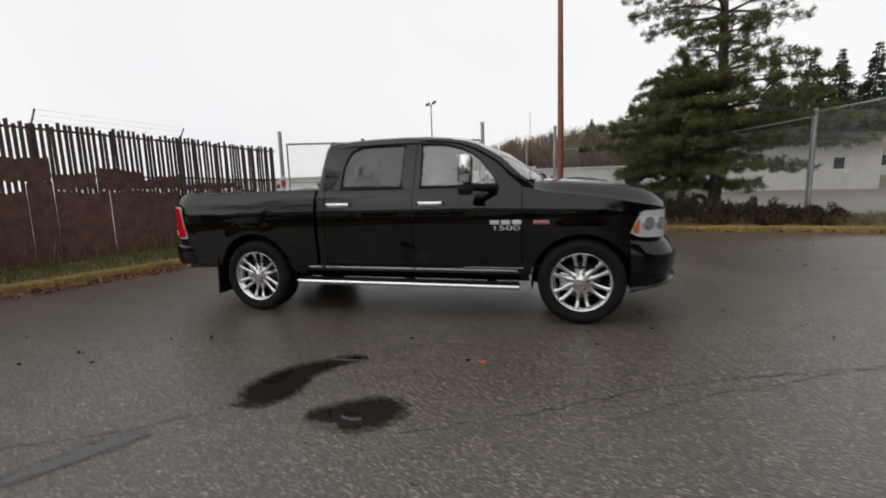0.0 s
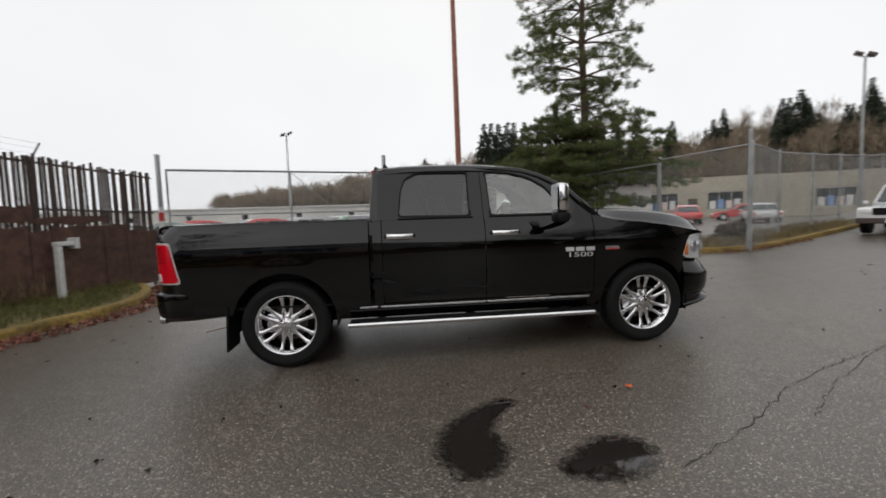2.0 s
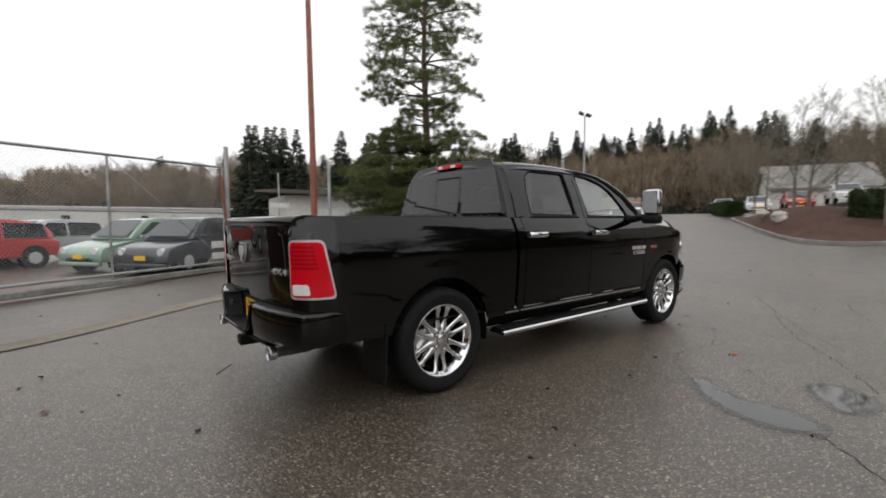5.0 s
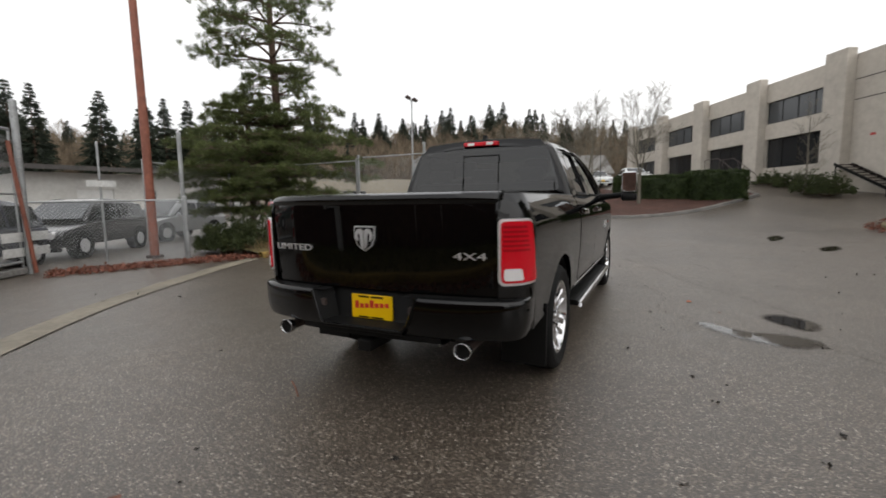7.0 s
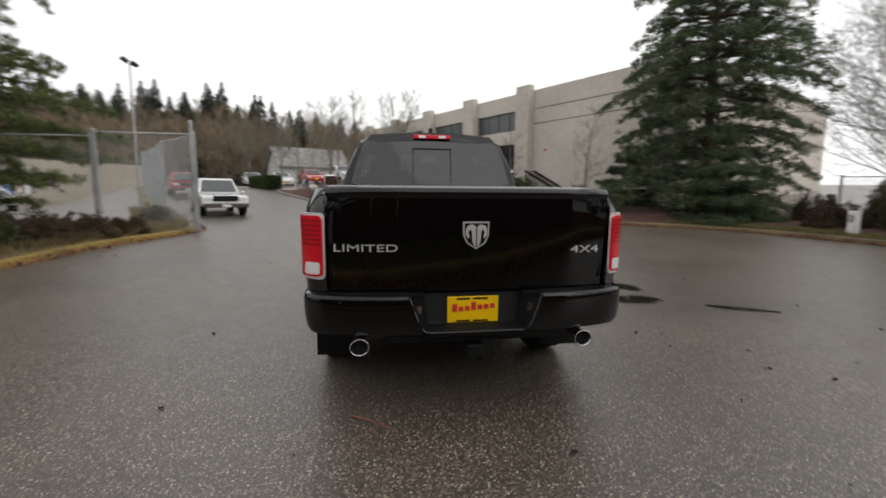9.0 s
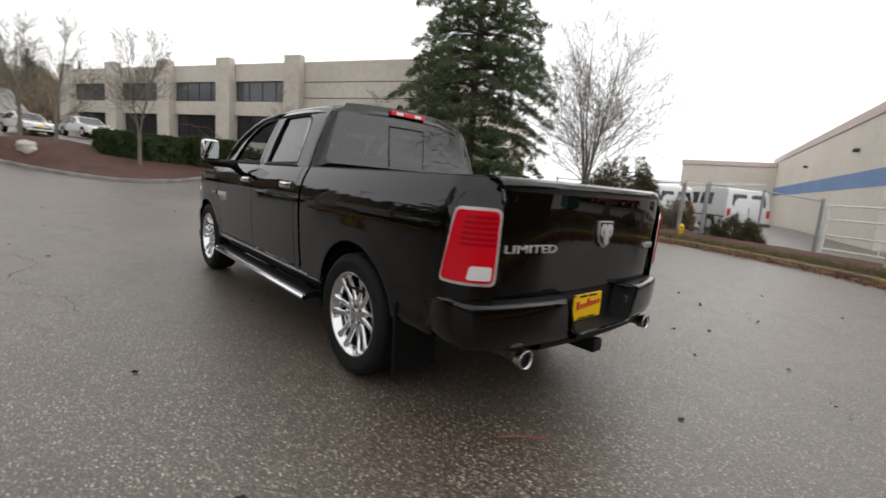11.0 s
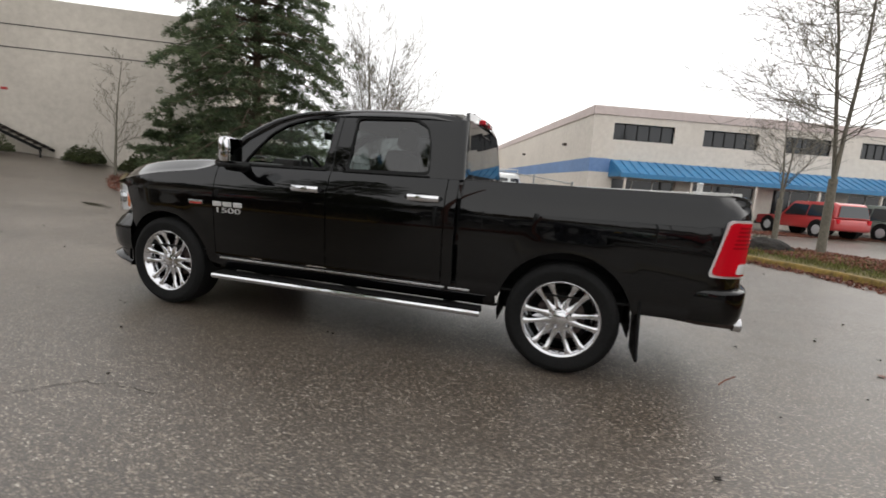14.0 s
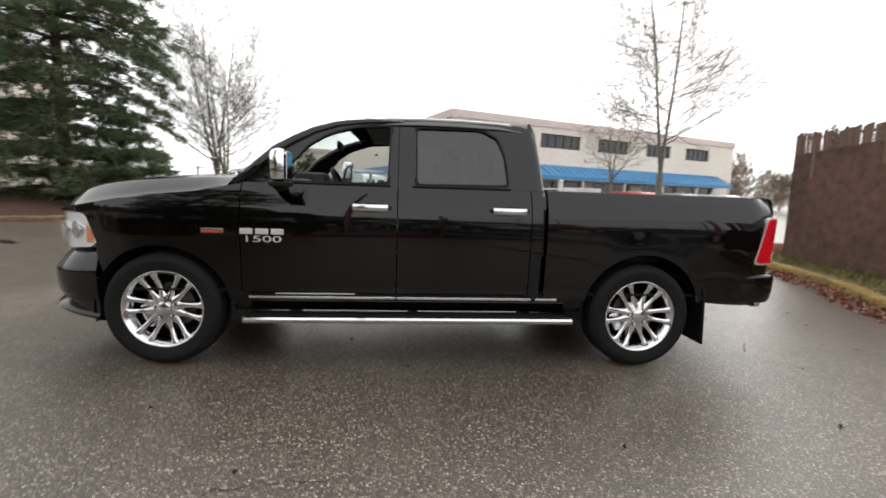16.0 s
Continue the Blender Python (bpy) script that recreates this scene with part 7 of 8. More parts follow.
def shrub(name, label, at, size, seed, material, count=420, leaf=(9, 0.10, 0.028), category="shrub"):
    """A shrub: stems and many small leaves in an uneven dome."""
    rng = np.random.default_rng(seed)
    o = thing(name, label, category, at=at)
    a = rng.uniform(0, 2 * math.pi, count)
    u = rng.uniform(0.0, 1.0, count)
    r = np.sqrt(rng.uniform(0.15, 1.0, count)) * (1 + 0.22 * np.sin(a * 3 + seed) + 0.12 * np.sin(a * 7))
    x, y = r * np.cos(a) * size[0], r * np.sin(a) * size[1]
    z = size[2] * (0.08 + u * np.sqrt(np.clip(1.05 - np.minimum(r, 1.0) ** 2, 0.05, 1)) * (0.85 + 0.15 * np.sin(a * 5)))
    c = np.stack([x, y, z], axis=1)
    d = np.stack([x / size[0] * 0.5, y / size[1] * 0.5, np.full(count, 0.4)], axis=1)
    part("foliage", needles(c, d, leaf[0], leaf[1], leaf[2], 0.8, rng, 0.3, 0.9), material, o)
    paths = [[(Vector((rng.normal() * 0.1, rng.normal() * 0.1, -0.1)), 0.018), (Vector(c[k]) * 0.55, 0.010), (Vector(c[k]), 0.004)] for k in range(0, count, 14)]
    part("stem_wood", skin_tubes(paths, 4), M_TRUNK, o)
    return o


for i, (x, y, sx, sy, sz, m, lab) in enumerate((
        (3.5, 7.95, 1.15, 0.7, 1.0, M_SHRUB, "low green broom bush beneath the pine"), (5.0, 7.7, 1.0, 0.6, 0.75, M_SHRUBRED, "brownish low shrub beneath the pine"),
        (6.3, 7.5, 0.9, 0.55, 0.6, M_SHRUBRED, "brownish low shrub beneath the pine"), (7.4, 7.1, 0.7, 0.4, 0.45, M_SHRUBRED, "dry low shrub by the fence"),
        (2.6, 8.4, 0.7, 0.5, 0.8, M_SHRUB, "green broom bush at the fence end"),
        (4.9, -15.5, 1.6, 1.5, 2.9, M_SHRUBOLIVE, "large round olive-brown bush behind the kerb"),
        (6.9, -14.2, 0.9, 0.7, 1.0, M_SHRUBRED, "bare reddish shrub by the kerb"), (-6.9, -9.9, 0.35, 0.3, 0.35, M_SHRUB, "small clipped bush on the verge"),
        (9.7, 7.4, 0.5, 0.4, 0.7, M_SHRUBRED, "dry red-brown shrub by the road fence"),
        (3.3, -14.6, 0.7, 0.5, 1.2, M_SHRUBTAN, "dry tan shrub at the foot of the yard fence"), (2.7, -15.9, 0.6, 0.5, 1.5, M_SHRUBTAN, "dry tan shrub behind the yard fence"),
        (0.2, -14.1, 0.75, 0.4, 0.95, M_SHRUBOLIVE, "rough olive shrub before the parked vans"), (8.6, -15.4, 0.9, 0.6, 1.3, M_SHRUBRED, "bare reddish shrub by the yard fence"),
        (7.4, -18.0, 1.5, 1.2, 1.9, M_SHRUBOLIVE, "large olive bush behind the yard fence"))):
    shrub("shrub", lab, (x, y, rise(x, y) + 0.1), (sx, sy, sz), 60 + i, m, int(360 * sx * sy * sz ** 0.5 / 0.5) + 160, (18, 0.11, 0.011))
for i, (s, out) in enumerate(((6.2, 1.2), (8.0, 1.3), (10.6, 1.0), (13.9, 2.6), (14.9, 2.6), (17.8, 1.4), (19.6, 1.3), (25.0, 1.4))):
    x, y = 12.4 + 0.89 * s - 0.455 * out, -18.0 + 0.455 * s + 0.89 * out
    shrub("shrub", "rounded green shrub at the foot of the office wall", (x, y, rise(x, y) + 0.02), (1.25, 0.9, 1.3) if i in (3, 4) else (0.9, 0.7, 0.9), 80 + i, M_SHRUB, 420)


def hedge(at, size, turn, seed, label):
    """A clipped box hedge: a leafy skin over a twiggy core."""
    rng = np.random.default_rng(seed)
    o = thing("hedge", label, "hedge", "clipped hedges", at=at, turn=turn)
    lx, ly, lz = size
    bm = bmesh.new()
    box(bm, (-lx / 2 + 0.08, -ly / 2 + 0.08, -0.6), (lx / 2 - 0.08, ly / 2 - 0.08, lz - 0.08), 0.1)
    part("core", bm, M_HEDGE, o)
    n = int((lx * lz * 2 + ly * lz * 2 + lx * ly) * 130)
    f = rng.integers(0, 5, n)
    u, v = rng.uniform(-0.5, 0.5, n), rng.uniform(-0.5, 0.5, n)
    c = np.zeros((n, 3))
    d = np.zeros((n, 3))
    for k, (ax, s) in enumerate(((0, 1), (0, -1), (1, 1), (1, -1), (2, 1))):
        i = f == k
        full = np.array(size)
        oth = [a for a in (0, 1, 2) if a != ax]
        c[i, ax] = s * full[ax] / 2
        c[i, oth[0]] = u[i] * full[oth[0]]
        c[i, oth[1]] = v[i] * full[oth[1]]
        d[i, ax] = s * 0.6
    c[:, 2] += lz / 2
    c += rng.normal(size=(n, 3)) * 0.03
    part("foliage", needles(c, d, 7, 0.085, 0.03, 0.7, rng, 0.2, 0.9), M_HEDGE, o)


hedge((23.3, -1.2, rise(23.3, -1.2) + 0.12), (1.7, 3.8, 1.6), 8, 91, "clipped dark green box hedge on the bark island")
hedge((23.3, -4.4, rise(23.3, -4.4) + 0.10), (1.6, 2.6, 1.5), 12, 92, "clipped dark green box hedge at the island end")
hedge((36.0, 10.2, rise(36, 10) + 0.0), (1.2, 5.0, 1.0), -60, 93, "clipped low hedge beyond the island")


# ---- wooded hill behind the lots ----
SKY = [(-12, 6.5), (0, 8.5), (8, 10.5), (20, 12.0), (35, 10.5), (48, 11.0), (58, 8.5), (70, 8.8), (76, 8.8), (82, 8.0), (88, 7.0), (94, 5.9), (99, 5.0), (104, 4.1), (110, 3.2), (125, 1.6)]


def hill_height(a, d):
    """Hill floor at azimuth a (degrees) and distance d."""
    e = lerp(SKY, a)
    k = min(max((d - 62) / 80.0, 0.0), 1.0)
    return k * k * (3 - 2 * k) * 145 * math.tan(radians(e)) * 0.55


def hill():
    bm = bmesh.new()
    rows = []
    for a in np.linspace(-14, 128, 60):
        rows.append([(d * math.cos(radians(a)), d * math.sin(radians(a)), max(hill_height(a, d), 0) - 0.3) for d in (60, 75, 90, 105, 120, 145, 190, 320)])
    grid(bm, rows)
    tagged(part("hill", bm, M_HILL, None, smooth="all"), "low wooded hill behind the lots", "hill", kind="structure")
    # bare woodland: fans of upright twigs, and evergreen undergrowth
    rng = np.random.default_rng(5)
    cs, ds = [], []
    for k in range(760):
        a = rng.uniform(-12, 112)
        d = rng.uniform(66, 125)
        z0 = hill_height(a, d)
        top = d * math.tan(radians(lerp(SKY, a))) * rng.uniform(0.62, 0.98) + 1.3
        h = min(max(top - z0, 2.5), 11.0)
        x, y = d * math.cos(radians(a)), d * math.sin(radians(a))
        for j in range(40):
            t = rng.uniform(0.15, 1.0)
            w = h * 0.28 * math.sin(math.pi * min(t, 0.95)) + 0.2
            cs.append((x + rng.normal() * w * 0.6, y + rng.normal() * w * 0.6, z0 + t * h * 0.85))
            ds.append((rng.normal() * 0.2, rng.normal() * 0.2, 1.0))
    v, f = needles(cs, ds, 10, 1.5, 0.042, 0.36, rng, 0.6, 0.8)
    tagged(part("bare_woodland", (v, f), M_ALDER), "leafless brown alder woodland on the hill", "woodland", kind="stuff")
    # a far belt of bare trees west of the lots
    cs, ds = [], []
    for k in range(150):
        a, d = rng.uniform(206, 268), rng.uniform(60, 92)
        h = rng.uniform(3.5, 8.5)
        x, y = d * math.cos(radians(a)), d * math.sin(radians(a))
        for j in range(40):
            t = rng.uniform(0.1, 1.0)
            w = h * 0.3 * math.sin(math.pi * min(t, 0.95)) + 0.2
            cs.append((x + rng.normal() * w * 0.6, y + rng.normal() * w * 0.6, t * h * 0.85))
            ds.append((rng.normal() * 0.25, rng.normal() * 0.25, 1.0))
    v, f = needles(cs, ds, 9, 1.3, 0.042, 0.42, rng, 0.6, 0.8)
    tagged(part("bare_woodland", (v, f), M_ALDER), "far belt of leafless grey-brown trees", "woodland", kind="stuff")
    cs, ds = [], []
    for k in range(260):
        a = rng.uniform(-12, 112)
        d = rng.uniform(63, 100)
        x, y = d * math.cos(radians(a)), d * math.sin(radians(a))
        z0, h = hill_height(a, d), rng.uniform(1.2, 3.6) * (0.5 if a > 95 else 1)
        for j in range(22):
            cs.append((x + rng.normal() * 1.6, y + rng.normal() * 1.6, z0 + rng.uniform(0, h)))
            ds.append((0, 0, 0.3))
    v, f = needles(cs, ds, 6, 0.9, 0.26, 0.9, rng, 0.3, 0.7)
    tagged(part("undergrowth", (v, f), M_FIR), "dark evergreen undergrowth at the foot of the hill", "undergrowth", kind="stuff")


hill()


def far_fir(seed):
    """A fir seen from afar: trunk and whorls of drooping boughs, one metre tall units scaled later."""
    rng = np.random.default_rng(seed)
    o = thing("fir_tree", "tall dark fir on the wooded hill", "tree", "firs on the hill")
    part("trunk", skin_tubes([[(Vector((0, 0, -0.8)), 0.22), (Vector((0, 0, 7)), 0.12), (Vector((0, 0, 14)), 0.03)]], 6), M_TRUNK, o)
    cs, ds = [], []
    for z in np.linspace(2.2, 13.8, 34):
        r = (14.3 - z) * 0.205 * rng.uniform(0.55, 1.2) + 0.05
        for k in range(8):
            if rng.random() < 0.10:
                continue
            a = rng.uniform(0, 2 * math.pi)
            for t in (0.35, 0.65, 0.95):
                cs.append((r * t * math.cos(a), r * t * math.sin(a), z - 0.28 * r * t))
                ds.append((math.cos(a), math.sin(a), -0.35))
    cs, ds = np.array(cs), np.array(ds)
    vs, fs = [], []
    for lo, hi in ((0, 5), (5, 8), (8, 10.5), (10.5, 12.5), (12.5, 15)):
        i = (cs[:, 2] >= lo) & (cs[:, 2] < hi)
        size = 1 - (lo + hi) / 2 / 15.5
        v, f = needles(cs[i], ds[i], 7, 0.95 * size + 0.12, 0.13 * size + 0.03, 0.40, rng, -0.05, 0.4)
        fs += [[q + len(vs) for q in face] for face in f]
        vs += v
    part("crown", (vs, fs), M_FIR, o)
    return o


def hill_firs():
    rng = np.random.default_rng(9)
    kinds = [far_fir(k) for k in (1, 2, 3)]
    used = set()
    spots = [(222.5, 88, 8.0)] + [(a, d, 12.2) for a, d in ((75.5, 58), (73.5, 60), (77.5, 62), (72.0, 57), (66.0, 66), (62.5, 58), (60.5, 60), (58.0, 62), (74.4, 64), (76.6, 66))]
    # a closed row of firs along the crest behind the island
    spots += [(12.5 + 1.9 * k + rng.uniform(-0.6, 0.6), rng.uniform(82, 112), 11.2 + rng.uniform(-1.1, 0.7)) for k in range(13)]
    for k in range(62):
        a = rng.uniform(-6, 56) if k % 6 else rng.uniform(56, 108)
        spots.append((a, rng.uniform(72, 128), lerp(SKY, a) * rng.uniform(0.78, 1.12)))
    for k, (a, d, e) in enumerate(spots):
        z = hill_height(a, d)
        h = max(d * math.tan(radians(e)) + 1.3 - z, 3.5)
        s = h / 14.2
        m = Matrix.Translation((d * math.cos(radians(a)), d * math.sin(radians(a)), z)) @ Matrix.Rotation(rng.uniform(0, 6.28), 4, "Z") @ Matrix.Diagonal((s * rng.uniform(0.85, 1.25), s * rng.uniform(0.85, 1.25), s, 1))
        i = k % 3
        if i not in used:
            kinds[i].matrix_basis = m
            used.add(i)
        else:
            c = copy_thing(kinds[i], Matrix.Identity(4))
            c.matrix_basis = m


hill_firs()


# ---- grass, leaves, litter ----
def scatter_strip(line, lo, hi, per_m, rng, lift):
    pts = []
    for a, b in zip(line, line[1:]):
        a, b = Vector(a), Vector(b)
        d = b - a
        n = Vector((-d.y, d.x)).normalized()
        for _ in range(max(1, int(d.length * per_m))):
            off = rng.uniform(lo, hi)
            p = a + d * rng.random() + n * off + d.normalized() * rng.normal() * 0.16 * abs(off)
            pts.append((p.x, p.y, rise(p.x, p.y) + lift))
    return pts


def litter():
    rng = np.random.default_rng(14)
    west = scatter_strip(KERB_W, -2.2, -0.2, 300, rng, 0.13)
    v, f = needles(west, [(0, 0, 0.8)] * len(west), 4, 0.13, 0.006, 0.4, rng, 0.5, 0.6)
    tagged(part("grass", (v, f), M_GRASS), "short damp grass on the kerbside verge", "grass", kind="stuff")
    south = scatter_strip(KERB_S[:52], -1.5, -0.2, 420, rng, 0.16)
    v, f = needles(south, [(0, 0, 0.6)] * len(south), 4, 0.10, 0.006, 0.5, rng, 0.5, 0.6)
    tagged(part("grass", (v, f), M_GRASS), "yellowish mossy grass along the planting bed kerb", "grass", kind="stuff")
    dry = scatter_strip(KERB_W[8:44], -2.6, -1.5, 40, rng, 0.13)
    v, f = needles(dry, [(0, 0, 1.0)] * len(dry), 8, 0.42, 0.006, 0.25, rng, 0.5, 0.6)
    tagged(part("dry_grass", (v, f), M_DRYGRASS), "tall dry grass tufts along the fence foot", "grass", kind="stuff")
    north = scatter_strip(KERB_N[:60], 0.2, 1.6, 160, rng, 0.14)
    v, f = needles(north, [(0, 0, 0.8)] * len(north), 5, 0.2, 0.006, 0.5, rng, 0.5, 0.6)
    tagged(part("dry_grass", (v, f), M_DRYGRASS), "rough yellowed grass beneath the pine", "grass", kind="stuff")
    leaves = scatter_strip(KERB_W, -0.5, 0.45, 150, rng, 0.02) + scatter_strip(KERB_S, -1.5, 0.4, 170, rng, 0.05) + scatter_strip(KERB_N[:50], -0.3, 0.9, 60, rng, 0.05)
    leaves += scatter_strip(KERB_W[44:], -3.4, -0.9, 1100, rng, 0.20) + scatter_strip([(-0.9, 9.0), (1.3, 7.9), (2.5, 7.2)], -0.5, 0.5, 260, rng, 0.03) + scatter_strip([(-3.5, -16.8), (-9.0, -18.8), (-17.0, -21.6)], -0.9, 0.9, 500, rng, 0.02)
    v, f = needles(leaves, [(0, 0, 0.1)] * len(leaves), 4, 0.058, 0.022, 0.9, rng, 0.1, 0.25)
    tagged(part("fallen_leaves", (v, f), M_LEAF), "damp red-brown leaf litter along the kerbs", "leaves", kind="stuff")
    # scattered bits on the asphalt
    bits = [(rng.uniform(-7, 9), rng.uniform(-7, 7)) for _ in range(170)]
    bits = [(x, y, rise(x, y) + 0.006) for x, y in bits]
    v, f = needles(bits, [(0, 0, 0)] * len(bits), 2, 0.035, 0.012, 0.9, rng, 0.0, 0.2)
    tagged(part("leaf_bits", (v, f), M_SOIL), "small dark leaf bits scattered on the asphalt", "litter", kind="stuff")


litter()


# ---- parked cars ----
def parked_car(label, at, turn, size, color, style="hatch", group="cars in the storage lot", category="car", name="parked_car"):
    """A parked car facing local +x: body, glasshouse, panes, lamps, plate and wheels."""
    L, W, H = size
    o = thing(name, label, category, group, at=at, turn=turn)
    h, w = L / 2, W / 2
    wr = 0.31 if style != "suv" else 0.37
    fx, rx = h - 0.19 * L, -h + 0.19 * L
    if style == "hatch":
        belt = 0.58 * H
        low = [(-h, 0.24 * H), (-h - 0.02, 0.42 * H), (-h + 0.06, belt), (0.16 * L, belt + 0.02), (0.30 * L, belt - 0.03), (h - 0.10, 0.47 * H), (h, 0.36 * H), (h - 0.03, 0.2 * H)]
        top = [(-h + 0.08, belt), (-h + 0.20, 0.80 * H), (-0.34 * L, 0.93 * H), (-0.20 * L, 0.985 * H), (-0.04 * L, H), (0.06 * L, 0.975 * H), (0.15 * L, 0.85 * H), (0.27 * L, belt + 0.01)]
    elif style == "sedan":
        belt = 0.60 * H
        low = [(-h, 0.28 * H), (-h - 0.02, 0.5 * H), (-h + 0.10, belt + 0.03), (-0.28 * L, belt + 0.05), (0.16 * L, belt + 0.02), (0.28 * L, belt - 0.02), (h - 0.12, 0.50 * H), (h, 0.38 * H), (h - 0.03, 0.2 * H)]
        top = [(-0.38 * L, belt + 0.02), (-0.24 * L, 0.93 * H), (-0.10 * L, H), (0.02 * L, 0.98 * H), (0.20 * L, belt + 0.01)]
    else:
        belt = 0.56 * H
        low = [(-h, 0.24 * H), (-h, belt), (0.14 * L, belt + 0.02), (0.20 * L, belt - 0.01), (h - 0.12, 0.52 * H), (h - 0.02, 0.48 * H), (h, 0.24 * H)]
        top = [(-h + 0.05, belt), (-h + 0.16, 0.95 * H), (-h + 0.4, H), (0.02 * L, H), (0.06 * L, 0.98 * H), (0.17 * L, belt + 0.01)]
    def shell(outline, widths, name_, material, smooth=True):
        bm = bmesh.new()
        rows = []
        for t in (-1, -0.97, -0.86, -0.4, 0, 0.4, 0.86, 0.97, 1):
            inset = 0.0 if abs(t) < 0.9 else (0.012 if abs(t) < 0.98 else 0.05)
            cx, cz = sum(p[0] for p in outline) / len(outline), sum(p[1] for p in outline) / len(outline)
            rows.append([(cx + (x - cx) * (1 - inset), t * widths(z), cz + (z - cz) * (1 - inset * 1.5)) for x, z in rounded(outline, 0.12, 3)])
        for r in rows:
            r.append(r[0])
        grid(bm, rows)
        bmesh.ops.remove_doubles(bm, verts=bm.verts, dist=0.0006)
        bmesh.ops.holes_fill(bm, edges=bm.edges)
        return part(name_, bm, material, o, smooth=smooth)
    shell(low, lambda z: w, "body", color)
    gh = lambda z: w * (0.95 - 0.20 * max(0, (z - belt) / (H - belt)))
    shell(top, gh, "glasshouse", color)
    # side panes, windscreen, rear pane
    tb = belt + 0.05
    roof_end = top[-3] if style == "hatch" else top[-2]
    side_win = [(top[0][0] + 0.20, tb), (top[1][0] + 0.16, H * 0.90), (roof_end[0] - 0.10, H * 0.92), (top[-1][0] - 0.22, tb)]
    xs_ = [p[0] for p in side_win]
    mid = (min(xs_) + max(xs_)) / 2
    for s in (-1, 1):
        for cut in (0, 1):
            pts = [(min(max(x, mid + 0.03), 99) if cut else max(min(x, mid - 0.03), -99), z) for x, z in side_win]
            bm = filled(rounded(pts, 0.04, 3), [], lambda u, v: Vector((u, s * (gh(v) + 0.012), v)))
            part("side_window", bm, M_WINDARK, o)
    for a, b, nm in ((top[-1], top[-3] if style == "hatch" else top[-2], "windscreen"), (top[0], top[1], "rear_screen")):
        sg = 1 if nm == "windscreen" else -1
        rows = []
        for t in (0.12, 0.9):
            x, z = a[0] + (b[0] - a[0]) * t, a[1] + (b[1] - a[1]) * t
            rows.append([(x + sg * (0.06 if style == "hatch" and sg > 0 else 0.035), y * gh(z) * 0.88, z + (0.03 if style == "hatch" and sg > 0 else 0.012)) for y in (-1, -0.5, 0, 0.5, 1)])
        bm = bmesh.new()
        grid(bm, rows)
        part(nm, bm, M_WINGREY, o)
    zl = 0.40 * H if style != "suv" else 0.44 * H
    for s in (-1, 1):
        bm = bmesh.new()
        if style == "hatch":
            tube(bm, [(h - 0.16, s * w * 0.70, zl), (h - 0.005, s * w * 0.70, zl)], [0.11, 0.085], 14)
        else:
            box(bm, (h - 0.10, s * w * 0.72 - 0.16, zl - 0.07), (h + 0.012, s * w * 0.72 + 0.16, zl + 0.07), 0.02)
        part("head_lamp", bm, M_WHITELENS, o, smooth=True)
        bm = bmesh.new()
        box(bm, (-h - 0.03, s * w * 0.82 - 0.07, zl), (-h + 0.06, s * w * 0.82 + 0.07, zl + 0.2), 0.02)
        part("tail_lamp", bm, M_REDLENS, o)
        bm = bmesh.new()
        box(bm, (0.17 * L, min(s * (w + 0.02), s * (w + 0.16)), belt + 0.03), (0.17 * L + 0.1, max(s * (w + 0.02), s * (w + 0.16)), belt + 0.15), 0.03)
        part("wing_mirror", bm, color, o)
        for x in (fx, rx):
            wh = new("wheel")
            wh.parent = o
            bm = bmesh.new()
            tube(bm, [(x, s * (w - 0.2), wr), (x, s * (w - 0.17), wr), (x, s * (w - 0.02), wr), (x, s * (w + 0.012), wr)], [wr * 0.9, wr, wr, wr * 0.9], 24)
            part("tyre", bm, M_RUBBER, wh, smooth=True)
            bm = bmesh.new()
            tube(bm, [(x, s * (w + 0.0), wr), (x, s * (w + 0.02), wr)], [wr * 0.62, wr * 0.55], 20)
            part("rim", bm, M_ALLOY, wh, smooth=True)
            bm = bmesh.new()
            tube(bm, [(x, s * (w - 0.21), wr + 0.02), (x, s * (w + 0.006), wr + 0.02)], wr * 1.16, 24)
            part("arch", bm, M_BLACK, wh)
    bm = bmesh.new()
    if style == "suv":
        box(bm, (h - 0.05, -w * 0.54, zl - 0.12), (h + 0.014, w * 0.54, zl + 0.11), 0.01)
    else:
        box(bm, (h - 0.08, -w * 0.55, 0.22 * H), (h + 0.006, w * 0.55, 0.28 * H), 0.01)
    part("grille", bm, M_BLACK, o)
    bm = bmesh.new()
    if style == "suv":
        box(bm, (h - 0.08, -w * 0.98, 0.2 * H), (h + 0.10, w * 0.98, 0.31 * H), 0.03)
        part("bumper", bm, M_DARKSTEEL, o)
    else:
        box(bm, (h - 0.12, -w * 0.9, 0.14 * H), (h + 0.02, w * 0.9, 0.21 * H), 0.03)
        part("bumper", bm, color, o)
    bm = bmesh.new()
    zp = 0.25 * H if style == "suv" else 0.30 * H
    xo = 0.105 if style == "suv" else 0.012
    box(bm, (h + xo, -0.16, zp - 0.06), (h + xo + 0.008, 0.16, zp + 0.06))
    part("plate", bm, M_WHITEPAINT if style == "suv" else M_YELLOW, o)
    return o


